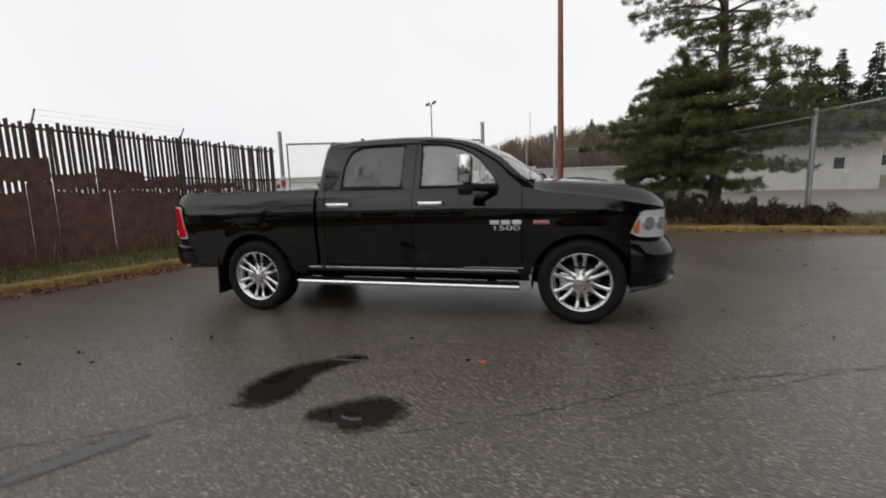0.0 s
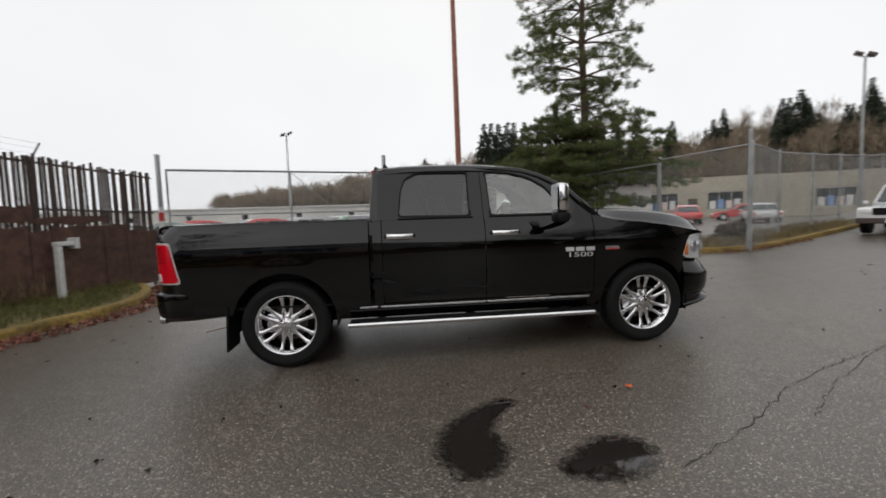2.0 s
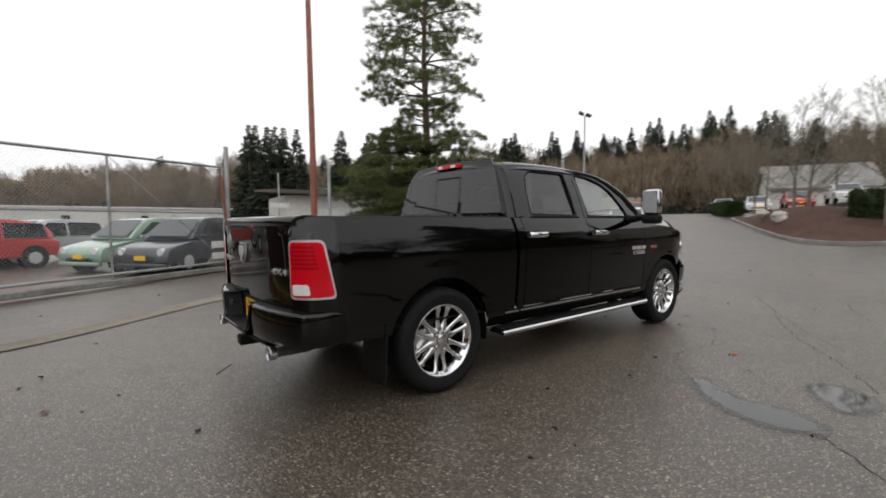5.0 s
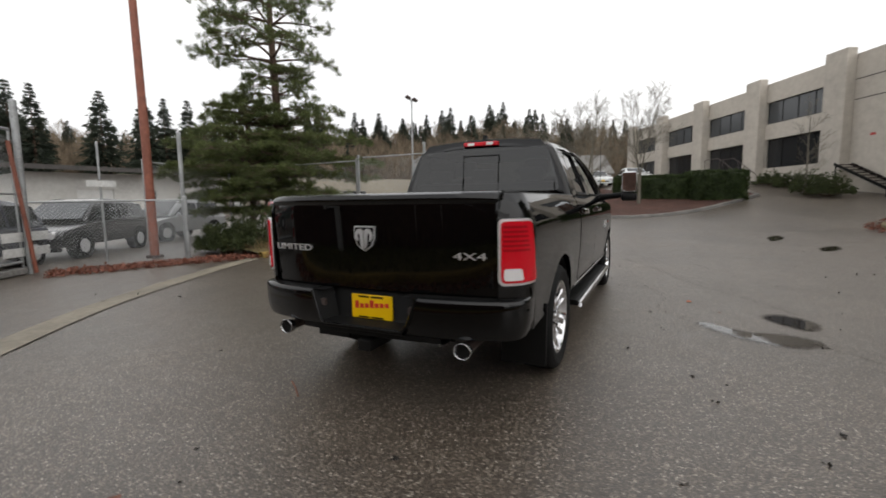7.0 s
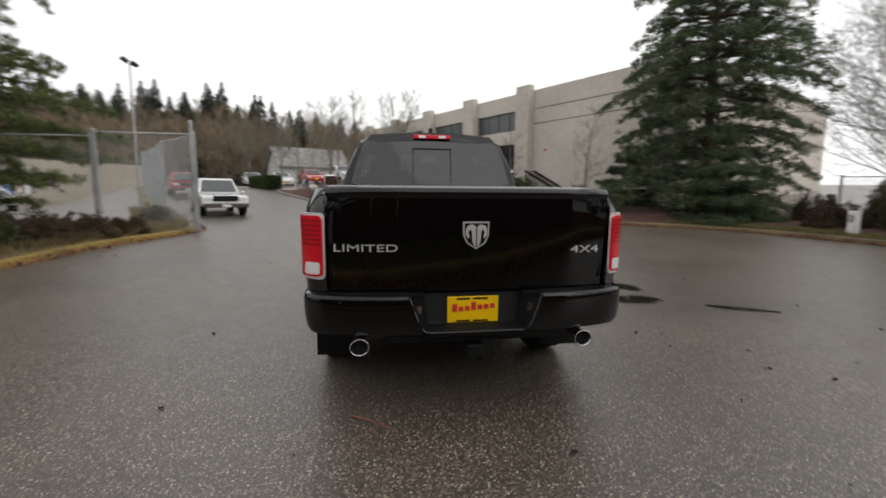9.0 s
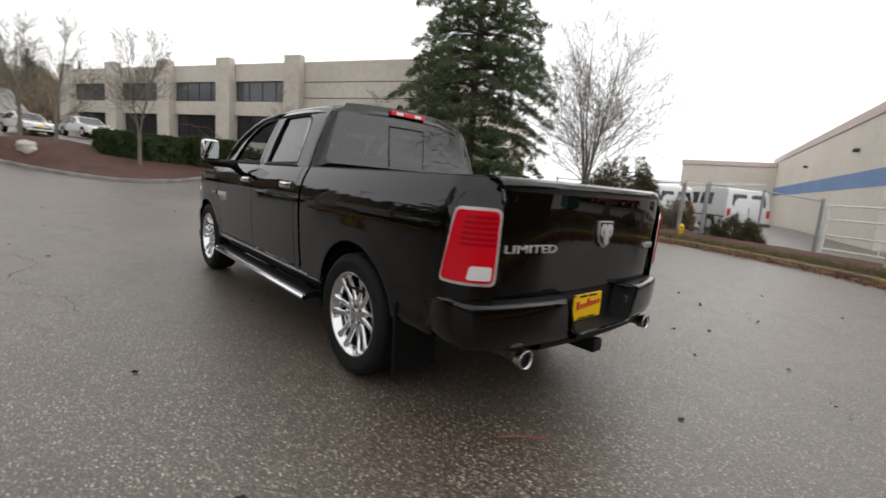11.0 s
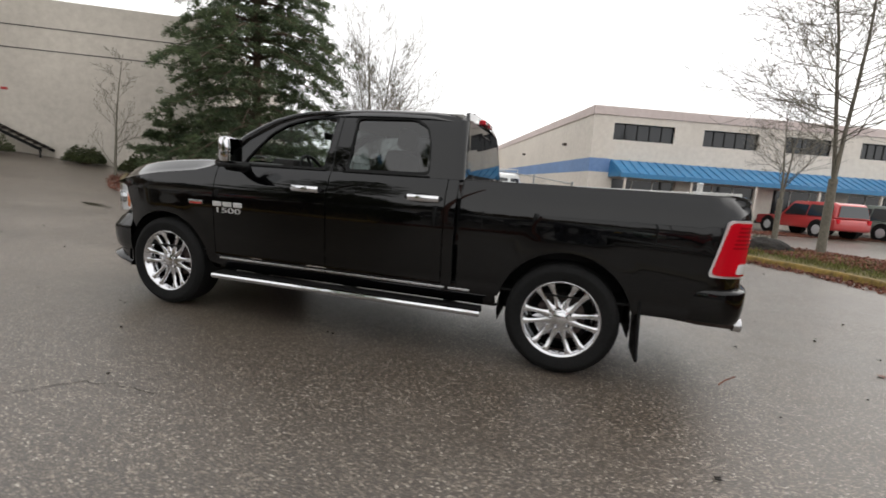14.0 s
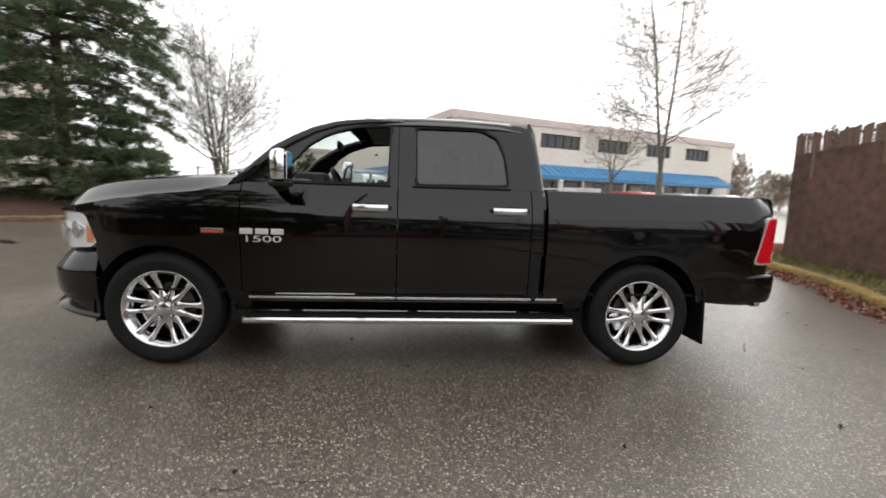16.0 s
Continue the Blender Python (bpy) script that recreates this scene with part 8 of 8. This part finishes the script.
HEAD = math.degrees(math.atan2(-0.455, -0.89))
van_c = Vector((14.6, 6.8, 0)) + ROAD * 2.3
parked_car("older white sport-utility wagon parked by the road fence", (van_c.x, van_c.y, rise(van_c.x, van_c.y)), HEAD, (4.6, 1.8, 1.6), C_WHITE, "suv", "cars by the road", "car")
v2 = van_c + ROAD * 13.0
parked_car("red car parked by the road fence", (v2.x, v2.y, rise(v2.x, v2.y)), HEAD, (4.6, 1.8, 1.6), C_RED, "suv", "cars by the road")
for x, y, turn, c, st, size, lab in (
        (-2.74, 12.64, 215, C_MINT, "hatch", (3.55, 1.63, 1.49), "small mint-green hatchback behind the gate"),
        (-1.62, 10.92, 221, C_NAVY, "hatch", (3.55, 1.63, 1.49), "small navy hatchback behind the gate"),
        (1.5, 12.8, 212, C_DARK, "hatch", (4.0, 1.7, 1.5), "small charcoal hatchback behind the fence"),
        (-0.4, 15.2, 212, C_WHITE, "hatch", (3.55, 1.63, 1.49), "small white hatchback behind the gate"),
        (-8.6, 11.0, 200, C_GREYGREEN, "sedan", (4.3, 1.75, 1.45), "grey-green car behind the gate"),
        (-6.6, 14.6, 212, C_RED, "hatch", (3.55, 1.63, 1.49), "small red hatchback in the storage lot"),
        (-9.8, 16.0, 205, C_RED, "hatch", (3.55, 1.63, 1.49), "small red hatchback in the storage lot"),
        (-5.2, 16.6, 210, C_SILVER, "hatch", (3.55, 1.63, 1.49), "small silver hatchback in the storage lot"),
        (-13.0, 16.6, 205, C_SILVER, "sedan", (4.4, 1.75, 1.45), "silver car in the storage lot"),
        (-12.4, 11.8, 200, C_WHITE, "sedan", (4.4, 1.75, 1.45), "white car in the storage lot"),
        (5.6, 15.0, 190, C_SILVER, "hatch", (3.55, 1.63, 1.49), "small silver hatchback behind the fence")):
    parked_car(lab, (x, y, rise(x, y)), turn, size, c, st)
for x, y, turn, c, st, lab in ((39.0, 3.6, 200, C_WHITE, "sedan", "white sedan parked before the office block"), (37.4, 0.4, 200, C_WHITE, "sedan", "white sedan parked before the office block"),
                               (40.6, 6.8, 200, C_RED, "sedan", "red sedan parked beyond the island"), (42.2, 10.0, 200, C_WHITE, "sedan", "white car parked beyond the island"), (43.8, 13.2, 200, C_SILVER, "sedan", "silver car parked beyond the island")):
    parked_car(lab, (x, y, rise(x, y)), turn, (4.6, 1.8, 1.45), c, st, "cars before the office block")
for x, y, turn, c, lab in ((22.0, 27.0, 60, C_RED, "red car in the neighbouring lot"), (26.0, 24.5, 60, C_WHITE, "white car in the neighbouring lot"), (30.0, 31.0, 150, C_RED, "red car in the neighbouring lot")):
    parked_car(lab, (x, y, rise(x, y)), turn, (4.5, 1.8, 1.45), c, "sedan", "cars in the neighbouring lot")
for x, y, turn, c, lab in ((-12.7, -20.9, -70, C_RED, "older red sport-utility wagon before the awning"), (-15.6, -21.9, -70, C_GREYGREEN, "grey-green wagon before the awning"), (-19.4, -23.3, -70, C_SILVER, "silver wagon before the awning")):
    parked_car(lab, (x, y, rise(x, y)), turn, (4.4, 1.75, 1.6), c, "suv", "cars before the awning")


def cargo_van(label, at, turn):
    """A white cargo van facing local +x, with a ladder rack on its roof."""
    o = thing("cargo_van", label, "van", "vans in the fenced yard", at=at, turn=turn)
    L, w, H = 5.3, 0.98, 2.02
    h = L / 2
    side = [(-h, 0.36), (-h - 0.02, 0.95), (-h + 0.05, 1.45), (-h + 0.16, H - 0.10), (-h + 0.34, H), (0.75, H), (1.05, H - 0.08), (1.72, 1.22), (2.35, 1.08), (h - 0.05, 0.98), (h, 0.62), (h - 0.04, 0.34)]
    lean = lambda z: w * (1.0 - 0.13 * max(0.0, (z - 1.05) / (H - 1.05)) ** 1.3)
    bm = bmesh.new()
    rows = []
    for t in (-1, -0.985, -0.93, -0.5, 0, 0.5, 0.93, 0.985, 1):
        k = 0.0 if abs(t) < 0.9 else (0.01 if abs(t) < 0.95 else 0.022 if abs(t) < 0.99 else 0.05)
        rows.append([(x * (1 - k), t * lean(z), 1.15 + (z - 1.15) * (1 - k)) for x, z in rounded(side, 0.12, 4)])
    for r in rows:
        r.append(r[0])
    grid(bm, rows)
    bmesh.ops.remove_doubles(bm, verts=bm.verts, dist=0.0006)
    bmesh.ops.holes_fill(bm, edges=bm.edges)
    part("body", bm, C_WHITE, o, smooth=True)
    for sg in (-1, 1):
        for pts in ([(0.62, 1.22), (0.62, 1.76), (1.0, 1.74), (1.42, 1.22)], [(-0.45, 1.24), (-0.45, 1.76), (0.40, 1.76), (0.40, 1.24)], [(-1.55, 1.24), (-1.55, 1.76), (-0.65, 1.76), (-0.65, 1.24)]):
            bm = filled(rounded(pts, 0.06, 3), [], lambda u, v: Vector((u, sg * (lean(v) + 0.006), v)))
            part("side_window", bm, M_WINDARK, o)
        bm = bmesh.new()
        box(bm, (-h + 0.06, min(sg * (w + 0.004), sg * (w - 0.002)), 0.72), (h - 0.2, max(sg * (w + 0.004), sg * (w - 0.002)), 0.78), 0.002)
        part("rub_strip", bm, M_DARKSTEEL, o)
        bm = filled(rounded([(sg * 0.10, 1.24), (sg * 0.10, 1.74), (sg * 0.70, 1.74), (sg * 0.74, 1.24)], 0.06, 3), [], lambda u, v: Vector((-h - 0.012 + max(0.0, v - 0.95) * 0.145, u, v)))
        part("rear_window", bm, M_WINDARK, o)
        bm = bmesh.new()
        box(bm, (-h - 0.035, sg * 0.86 - 0.07, 0.80), (-h + 0.03, sg * 0.86 + 0.07, 1.12), 0.02)
        part("tail_lamp", bm, M_REDLENS, o)
        bm = bmesh.new()
        box(bm, (h - 0.12, sg * 0.72 - 0.15, 0.72), (h + 0.015, sg * 0.72 + 0.15, 0.90), 0.02)
        part("head_lamp", bm, M_WHITELENS, o)
        bm = bmesh.new()
        box(bm, (1.28, min(sg * 1.0, sg * 1.17), 1.16), (1.38, max(sg * 1.0, sg * 1.17), 1.40), 0.03)
        part("wing_mirror", bm, M_BLACK, o)
        for x in (-h + 1.05, h - 0.95):
            wh = new("wheel")
            wh.parent = o
            bm = bmesh.new()
            tube(bm, [(x, sg * (w - 0.22), 0.36), (x, sg * (w - 0.19), 0.36), (x, sg * (w - 0.02), 0.36), (x, sg * (w + 0.014), 0.36)], [0.32, 0.36, 0.36, 0.32], 24)
            part("tyre", bm, M_RUBBER, wh, smooth=True)
            bm = bmesh.new()
            tube(bm, [(x, sg * w, 0.36), (x, sg * (w + 0.022), 0.36)], [0.22, 0.19], 20)
            part("rim", bm, M_ALLOY, wh, smooth=True)
            bm = bmesh.new()
            tube(bm, [(x, sg * (w - 0.24), 0.38), (x, sg * (w + 0.007), 0.38)], 0.42, 24)
            part("arch", bm, M_BLACK, wh)
        rod(o, (-h + 0.2, sg * 0.72, H + 0.20), (0.9, sg * 0.72, H + 0.20), 0.022, M_WHITEPAINT, "rack_rail")
    for x in (-h + 0.3, -1.2, -0.1, 0.8):
        bm = bmesh.new()
        tube(bm, [(x, -0.80, H - 0.06), (x, -0.74, H + 0.20), (x, 0.74, H + 0.20), (x, 0.80, H - 0.06)], 0.02, 8)
        part("rack_hoop", bm, M_WHITEPAINT, o)
    bm = bmesh.new()
    box(bm, (-h - 0.12, -w, 0.42), (-h + 0.05, w, 0.56), 0.03)
    part("rear_bumper", bm, M_DARKSTEEL, o)
    bm = bmesh.new()
    box(bm, (h - 0.1, -w, 0.40), (h + 0.08, w, 0.56), 0.03)
    part("front_bumper", bm, M_DARKSTEEL, o)
    bm = bmesh.new()
    box(bm, (-h - 0.026, -0.012, 0.5), (-h - 0.012, 0.012, 1.2))
    part("door_seam", bm, M_DARKSTEEL, o)
    return o


for x, y in ((3.5, -21.7), (6.6, -21.9)):
    cargo_van("white cargo van with a ladder rack behind the chain-link fence", (x, y, rise(x, y)), -40)
fence_run("chain_link_fence", "galvanised chain-link yard fence behind the hydrant", [(9.5, -17.4), (7.0, -16.6), (4.4, -16.0), (2.35, -15.2)], [1.95, 1.95, 2.0, 2.05], step=0.09)
fence_run("chain_link_fence", "galvanised chain-link yard fence before the parked vans", [(1.45, -14.9), (-0.2, -14.8), (-1.75, -14.5)], [2.05, 1.9, 1.7], step=0.09)
for x, y in ((2.35, -15.1), (1.45, -14.8)):
    post(thing("gate_post", "stout grey steel gate post by the hydrant", "post", "gate posts by the hydrant"), x, y, -0.1, 2.0, 0.07, M_GALV)


def rock(x, y, size, seed):
    """A pale boulder half sunk in the bark."""
    bm = bmesh.new()
    bmesh.ops.create_icosphere(bm, subdivisions=3, radius=1.0)
    for v in bm.verts:
        k = 1 + 0.55 * noise.noise(v.co * 1.5 + Vector((seed, 0, 0))) + 0.08 * noise.noise(v.co * 4.0 + Vector((0, seed, 0)))
        v.co = Vector((v.co.x * size[0] * k, v.co.y * size[1] * k, v.co.z * size[2] * k))
    ob = part("boulder", bm, M_KERB_ROCK, None, smooth="all")
    ob.location = (x, y, rise(x, y) + 0.34 + mound(x, y) * 0.8)
    tagged(ob, "pale weathered boulder lying on the bark mound", "rock", "boulders on the bark island")


rock(22.5, 3.2, (0.30, 0.36, 0.27), 3.0)
rock(24.6, 4.55, (0.22, 0.27, 0.18), 8.0)


# ---- small things by the kerbs ----
def hydrant():
    o = thing("fire_hydrant", "yellow fire hydrant on the kerbside grass", "hydrant", at=(1.6, -13.4, 0.18))
    bm = bmesh.new()
    tube(bm, [(0, 0, -0.15), (0, 0, 0.05), (0, 0, 0.07), (0, 0, 0.30), (0, 0, 0.33), (0, 0, 0.39), (0, 0, 0.43)], [0.11, 0.11, 0.075, 0.075, 0.09, 0.07, 0.02], 16)
    part("barrel", bm, M_HYDRANT, o, smooth=True)
    for a in (0, 90, 180):
        bm = bmesh.new()
        d = Vector((math.cos(radians(a)), math.sin(radians(a)), 0))
        tube(bm, [Vector((0, 0, 0.23)) + d * 0.06, Vector((0, 0, 0.23)) + d * 0.12], 0.035, 10)
        part("outlet", bm, M_HYDRANT, o)


hydrant()


def marker_post(x, y, h, label, name="marker_post"):
    o = thing(name, label, "post", at=(x, y, rise(x, y) + 0.12))
    bm = bmesh.new()
    box(bm, (-0.12, -0.1, -0.15), (0.12, 0.1, h), 0.02)
    part("shaft", bm, M_WHITEPAINT, o)
    bm = bmesh.new()
    box(bm, (-0.09, 0.1005, h * 0.55), (0.09, 0.106, h * 0.85))
    part("label_patch", bm, M_SATIN, o)


marker_post(5.6, -13.3, 0.75, "squat white utility marker by the kerb")


def white_cabinet():
    o = thing("sign_cabinet", "white sign cabinet on a concrete post by the kerb", "sign", at=(-5.55, -9.55, 0.15), turn=-8)
    bm = bmesh.new()
    box(bm, (-0.16, -0.12, -0.2), (0.16, 0.12, 0.62), 0.02)
    part("post", bm, M_KERB_GREY, o)
    bm = bmesh.new()
    box(bm, (-0.58, -0.12, 0.622), (0.58, 0.12, 1.42), 0.02)
    part("cabinet", bm, M_WHITEPAINT, o)
    bm = bmesh.new()
    box(bm, (-0.12, 0.1205, 1.05), (0.16, 0.126, 1.09))
    part("label_bar", bm, M_DARKSTEEL, o)


white_cabinet()


def pipe_gate():
    """White pipe swing gate by the cream building."""
    o = thing("pipe_gate", "white-painted pipe swing gate by the cream building", "gate")
    a, b = (-5.7, -11.9), (-1.9, -14.4)
    post(o, *a, -0.1, 1.85, 0.09, M_WHITEPAINT)
    post(o, *b, -0.1, 1.5, 0.06, M_WHITEPAINT)
    for z in (1.55, 1.15, 0.7, 0.3):
        rod(o, (a[0], a[1], z), (b[0], b[1], z), 0.025, M_WHITEPAINT)
    for t in (0.33, 0.66):
        p = (a[0] + (b[0] - a[0]) * t, a[1] + (b[1] - a[1]) * t)
        rod(o, (*p, 0.3), (*p, 1.55), 0.02, M_WHITEPAINT, "stile")
    rod(o, (a[0] + 0.05, a[1] + 0.05, 0.15), (a[0] + 2.2, a[1] + 0.4, 1.0), 0.03, M_WHITEPAINT, "brace")


pipe_gate()


def soil_mound():
    o = thing("soil_mound", "small heap of dark soil on the verge", "soil", at=(-6.75, -9.25, 0.15))
    bm = bmesh.new()
    bmesh.ops.create_icosphere(bm, subdivisions=4, radius=1.0)
    for v in bm.verts:
        k = 1 + 0.16 * noise.noise(v.co * 3.0) + 0.05 * noise.noise(v.co * 9.0)
        v.co = Vector((v.co.x * 0.62 * k, v.co.y * 0.5 * k, max(v.co.z * 0.34 * k, -0.05)))
    part("heap", bm, M_SOIL, o, smooth="all")


soil_mound()


def recycling_bin():
    o = thing("waste_container", "green waste container by the far verge", "container", at=(-11.9, -11.2, 0.0), turn=20)
    bm = bmesh.new()
    box(bm, (-0.8, -0.6, 0.08), (0.8, 0.6, 1.1), 0.03)
    part("tub", bm, car_paint("green_container_paint", (0.02, 0.13, 0.07), 0.0), o)
    bm = bmesh.new()
    box(bm, (-0.84, -0.64, 1.102), (0.84, 0.64, 1.17), 0.02)
    part("lid", bm, M_BLACK, o)
    for x in (-0.6, 0.6):
        bm = bmesh.new()
        tube(bm, [(x, -0.3, 0.06), (x, 0.3, 0.06)], 0.06, 8)
        part("caster", bm, M_RUBBER, o)


recycling_bin()


# ---- puddles, cracks and litter on the asphalt ----
def puddle(pts, label, seed, z=0.004, halo=0.22):
    """Water in a hollow: rings from its middle line out to a thin ragged rim."""
    base = smooth_line(pts + [pts[0]], 10)[:-1]
    c = Vector((sum(p[0] for p in base) / len(base), sum(p[1] for p in base) / len(base)))
    area = sum(a[0] * b[1] - b[0] * a[1] for a, b in zip(base, base[1:] + base[:1]))
    out = -1 if area > 0 else 1
    rings = []
    for k, (grown, wet) in enumerate(((-1.0, 0.85), (-0.5, 0.72), (-0.2, 0.55), (0.0, 0.42), (0.5, 0.16), (1.0, -0.3))):
        line = offset_line(base + [base[0]], out * grown * halo * 0.6)[:-1] if grown > -1 else [(c.x * 0.5 + x * 0.5, c.y * 0.5 + y * 0.5) for x, y in base]
        rings.append((line, wet))
    vs, fs, w = [], [], []
    n = len(base)
    for line, wet in rings:
        for x, y in line:
            d = noise.noise(Vector((x * 7, y * 7, seed))) * 0.03
            vs.append((x + d, y + d, z + rise(x, y)))
            w.append(wet)
    for k in range(len(rings) - 1):
        for i in range(n):
            fs.append((k * n + i, k * n + (i + 1) % n, (k + 1) * n + (i + 1) % n, (k + 1) * n + i))
    fs.append(tuple(range(n)))
    me = bpy.data.meshes.new("puddle")
    me.from_pydata(vs, [], fs)
    bm = bmesh.new()
    bm.from_mesh(me)
    for f in bm.faces:
        f.normal_update()
        if f.normal.z < 0:
            f.normal_flip()
    bm.to_mesh(me)
    bm.free()
    a = me.attributes.new("wet", "FLOAT", "POINT")
    a.data.foreach_set("value", w)
    me.materials.append(M_WATER)
    tagged(new("puddle", me), label, "puddle", "puddles", kind="structure")


puddle([(-0.42, -2.98), (-0.52, -2.72), (-0.42, -2.42), (-0.20, -2.20), (0.05, -2.08), (-0.10, -2.26), (-0.20, -2.48), (-0.18, -2.75), (-0.26, -2.92)], "crescent puddle of rain water on the asphalt", 1)
puddle([(0.10, -3.0), (0.26, -2.86), (0.44, -2.76), (0.60, -2.78), (0.64, -2.90), (0.52, -3.06), (0.34, -3.10)], "shallow puddle of rain water on the asphalt", 2)
puddle([(-0.72, -3.38), (-0.80, -3.58), (-0.98, -3.86), (-1.12, -4.0), (-1.02, -3.72), (-0.86, -3.44)], "thin wet streak on the asphalt", 5, halo=0.14)
puddle([(9.6, -4.5), (10.3, -4.85), (11.1, -4.9), (10.5, -4.6)], "dark wet hollow in the asphalt", 3)
puddle([(7.6, -5.1), (8.0, -5.45), (8.7, -5.6), (8.2, -5.2)], "dark wet hollow in the asphalt", 4)


def crack(pts, width, seed):
    rng = random.Random(seed)
    line = smooth_line(pts, 14)
    line = [(x + rng.uniform(-0.02, 0.02), y + rng.uniform(-0.02, 0.02)) for x, y in line]
    ws = [width * rng.uniform(0.25, 1.0) for _ in line]
    bm = bmesh.new()
    rows = []
    for i, p in enumerate(line):
        a, b = Vector(line[max(i - 1, 0)]), Vector(line[min(i + 1, len(line) - 1)])
        t = (b - a).normalized()
        w = ws[i]
        rows.append([(p[0] - t.y * w, p[1] + t.x * w, rise(*p) + 0.003), (p[0] + t.y * w, p[1] - t.x * w, rise(*p) + 0.003)])
    grid(bm, rows)
    tagged(part("crack", bm, M_CRACK), "thin crack across the worn asphalt", "crack", "cracks", kind="structure")


crack([(-2.2, -4.0), (-1.07, -3.5), (-0.41, -2.97)], 0.0048, 1)
crack([(0.7, -3.1), (1.42, -2.74), (2.2, -2.25), (2.96, -1.9), (3.8, -1.6), (5.0, -1.0)], 0.0060, 2)
crack([(1.92, -2.71), (2.5, -2.3), (3.65, -1.67)], 0.0042, 3)
crack([(-0.2, -2.2), (0.5, -1.7), (1.2, -1.75), (2.0, -1.5)], 0.0036, 4)
crack([(2.3, 3.4), (1.4, 3.0), (0.9, 2.4), (0.4, 2.3)], 0.0042, 5)
crack([(3.5, 3.0), (2.6, 2.6), (1.9, 2.8), (1.3, 2.5)], 0.0048, 6)
crack([(3.9, -2.6), (5.2, -2.2), (6.6, -2.6), (8.5, -2.4)], 0.0060, 7)
crack([(-5.2, -3.6), (-4.0, -4.2), (-2.8, -4.5)], 0.0048, 8)


def leaf(x, y, size, turn, material, label):
    bm = bmesh.new()
    pts = [(0, -0.5), (0.28, -0.2), (0.5, 0.05), (0.24, 0.2), (0, 0.5), (-0.24, 0.2), (-0.5, 0.05), (-0.28, -0.2)]
    vs = [bm.verts.new((a * size, b * size, 0.006 + 0.22 * size * abs(a))) for a, b in pts]
    ctr = bm.verts.new((0, 0, 0.004))
    for i in range(len(vs)):
        bm.faces.new((ctr, vs[i], vs[(i + 1) % len(vs)]))
    ob = part("leaf", bm, material)
    ob.location, ob.rotation_euler = (x, y, rise(x, y) + 0.002), (0, 0, radians(turn))
    tagged(ob, label, "leaf", "single leaves on the asphalt")


leaf(1.016, -2.027, 0.075, 20, M_ORANGELEAF, "bright orange fallen leaf on the asphalt")
for x, y, s, m in ((0.55, -2.3, 0.05, M_LEAF), (-4.2, 0.55, 0.07, M_LEAF), (-3.4, -0.45, 0.05, M_SOIL), (-4.4, -0.2, 0.08, M_LEAF), (-2.2, -2.6, 0.05, M_SOIL), (-4.4, 1.3, 0.05, M_SOIL), (2.4, -1.0, 0.05, M_SOIL), (3.2, -0.3, 0.05, M_SOIL),
                   (4.2, -2.0, 0.06, M_SOIL), (3.0, 2.5, 0.06, M_SOIL), (2.2, 3.0, 0.05, M_SOIL), (-3.6, -2.2, 0.05, M_SOIL), (-2.6, 1.9, 0.05, M_SOIL), (-3.9, 2.6, 0.06, M_SOIL), (0.3, -1.6, 0.05, M_SOIL), (1.9, -1.5, 0.05, M_SOIL)):
    leaf(x, y, s, (x * 77 + y * 131) % 360, m, "small damp brown leaf on the asphalt" if m is M_LEAF else "small dark leaf on the asphalt")
bm = bmesh.new()
tube(bm, [(-3.10, 0.50, 0.008), (-3.0, 0.62, 0.012), (-2.93, 0.72, 0.008)], 0.006, 5)
tagged(part("twig", bm, M_LEAF), "short reddish twig lying on the asphalt", "twig")
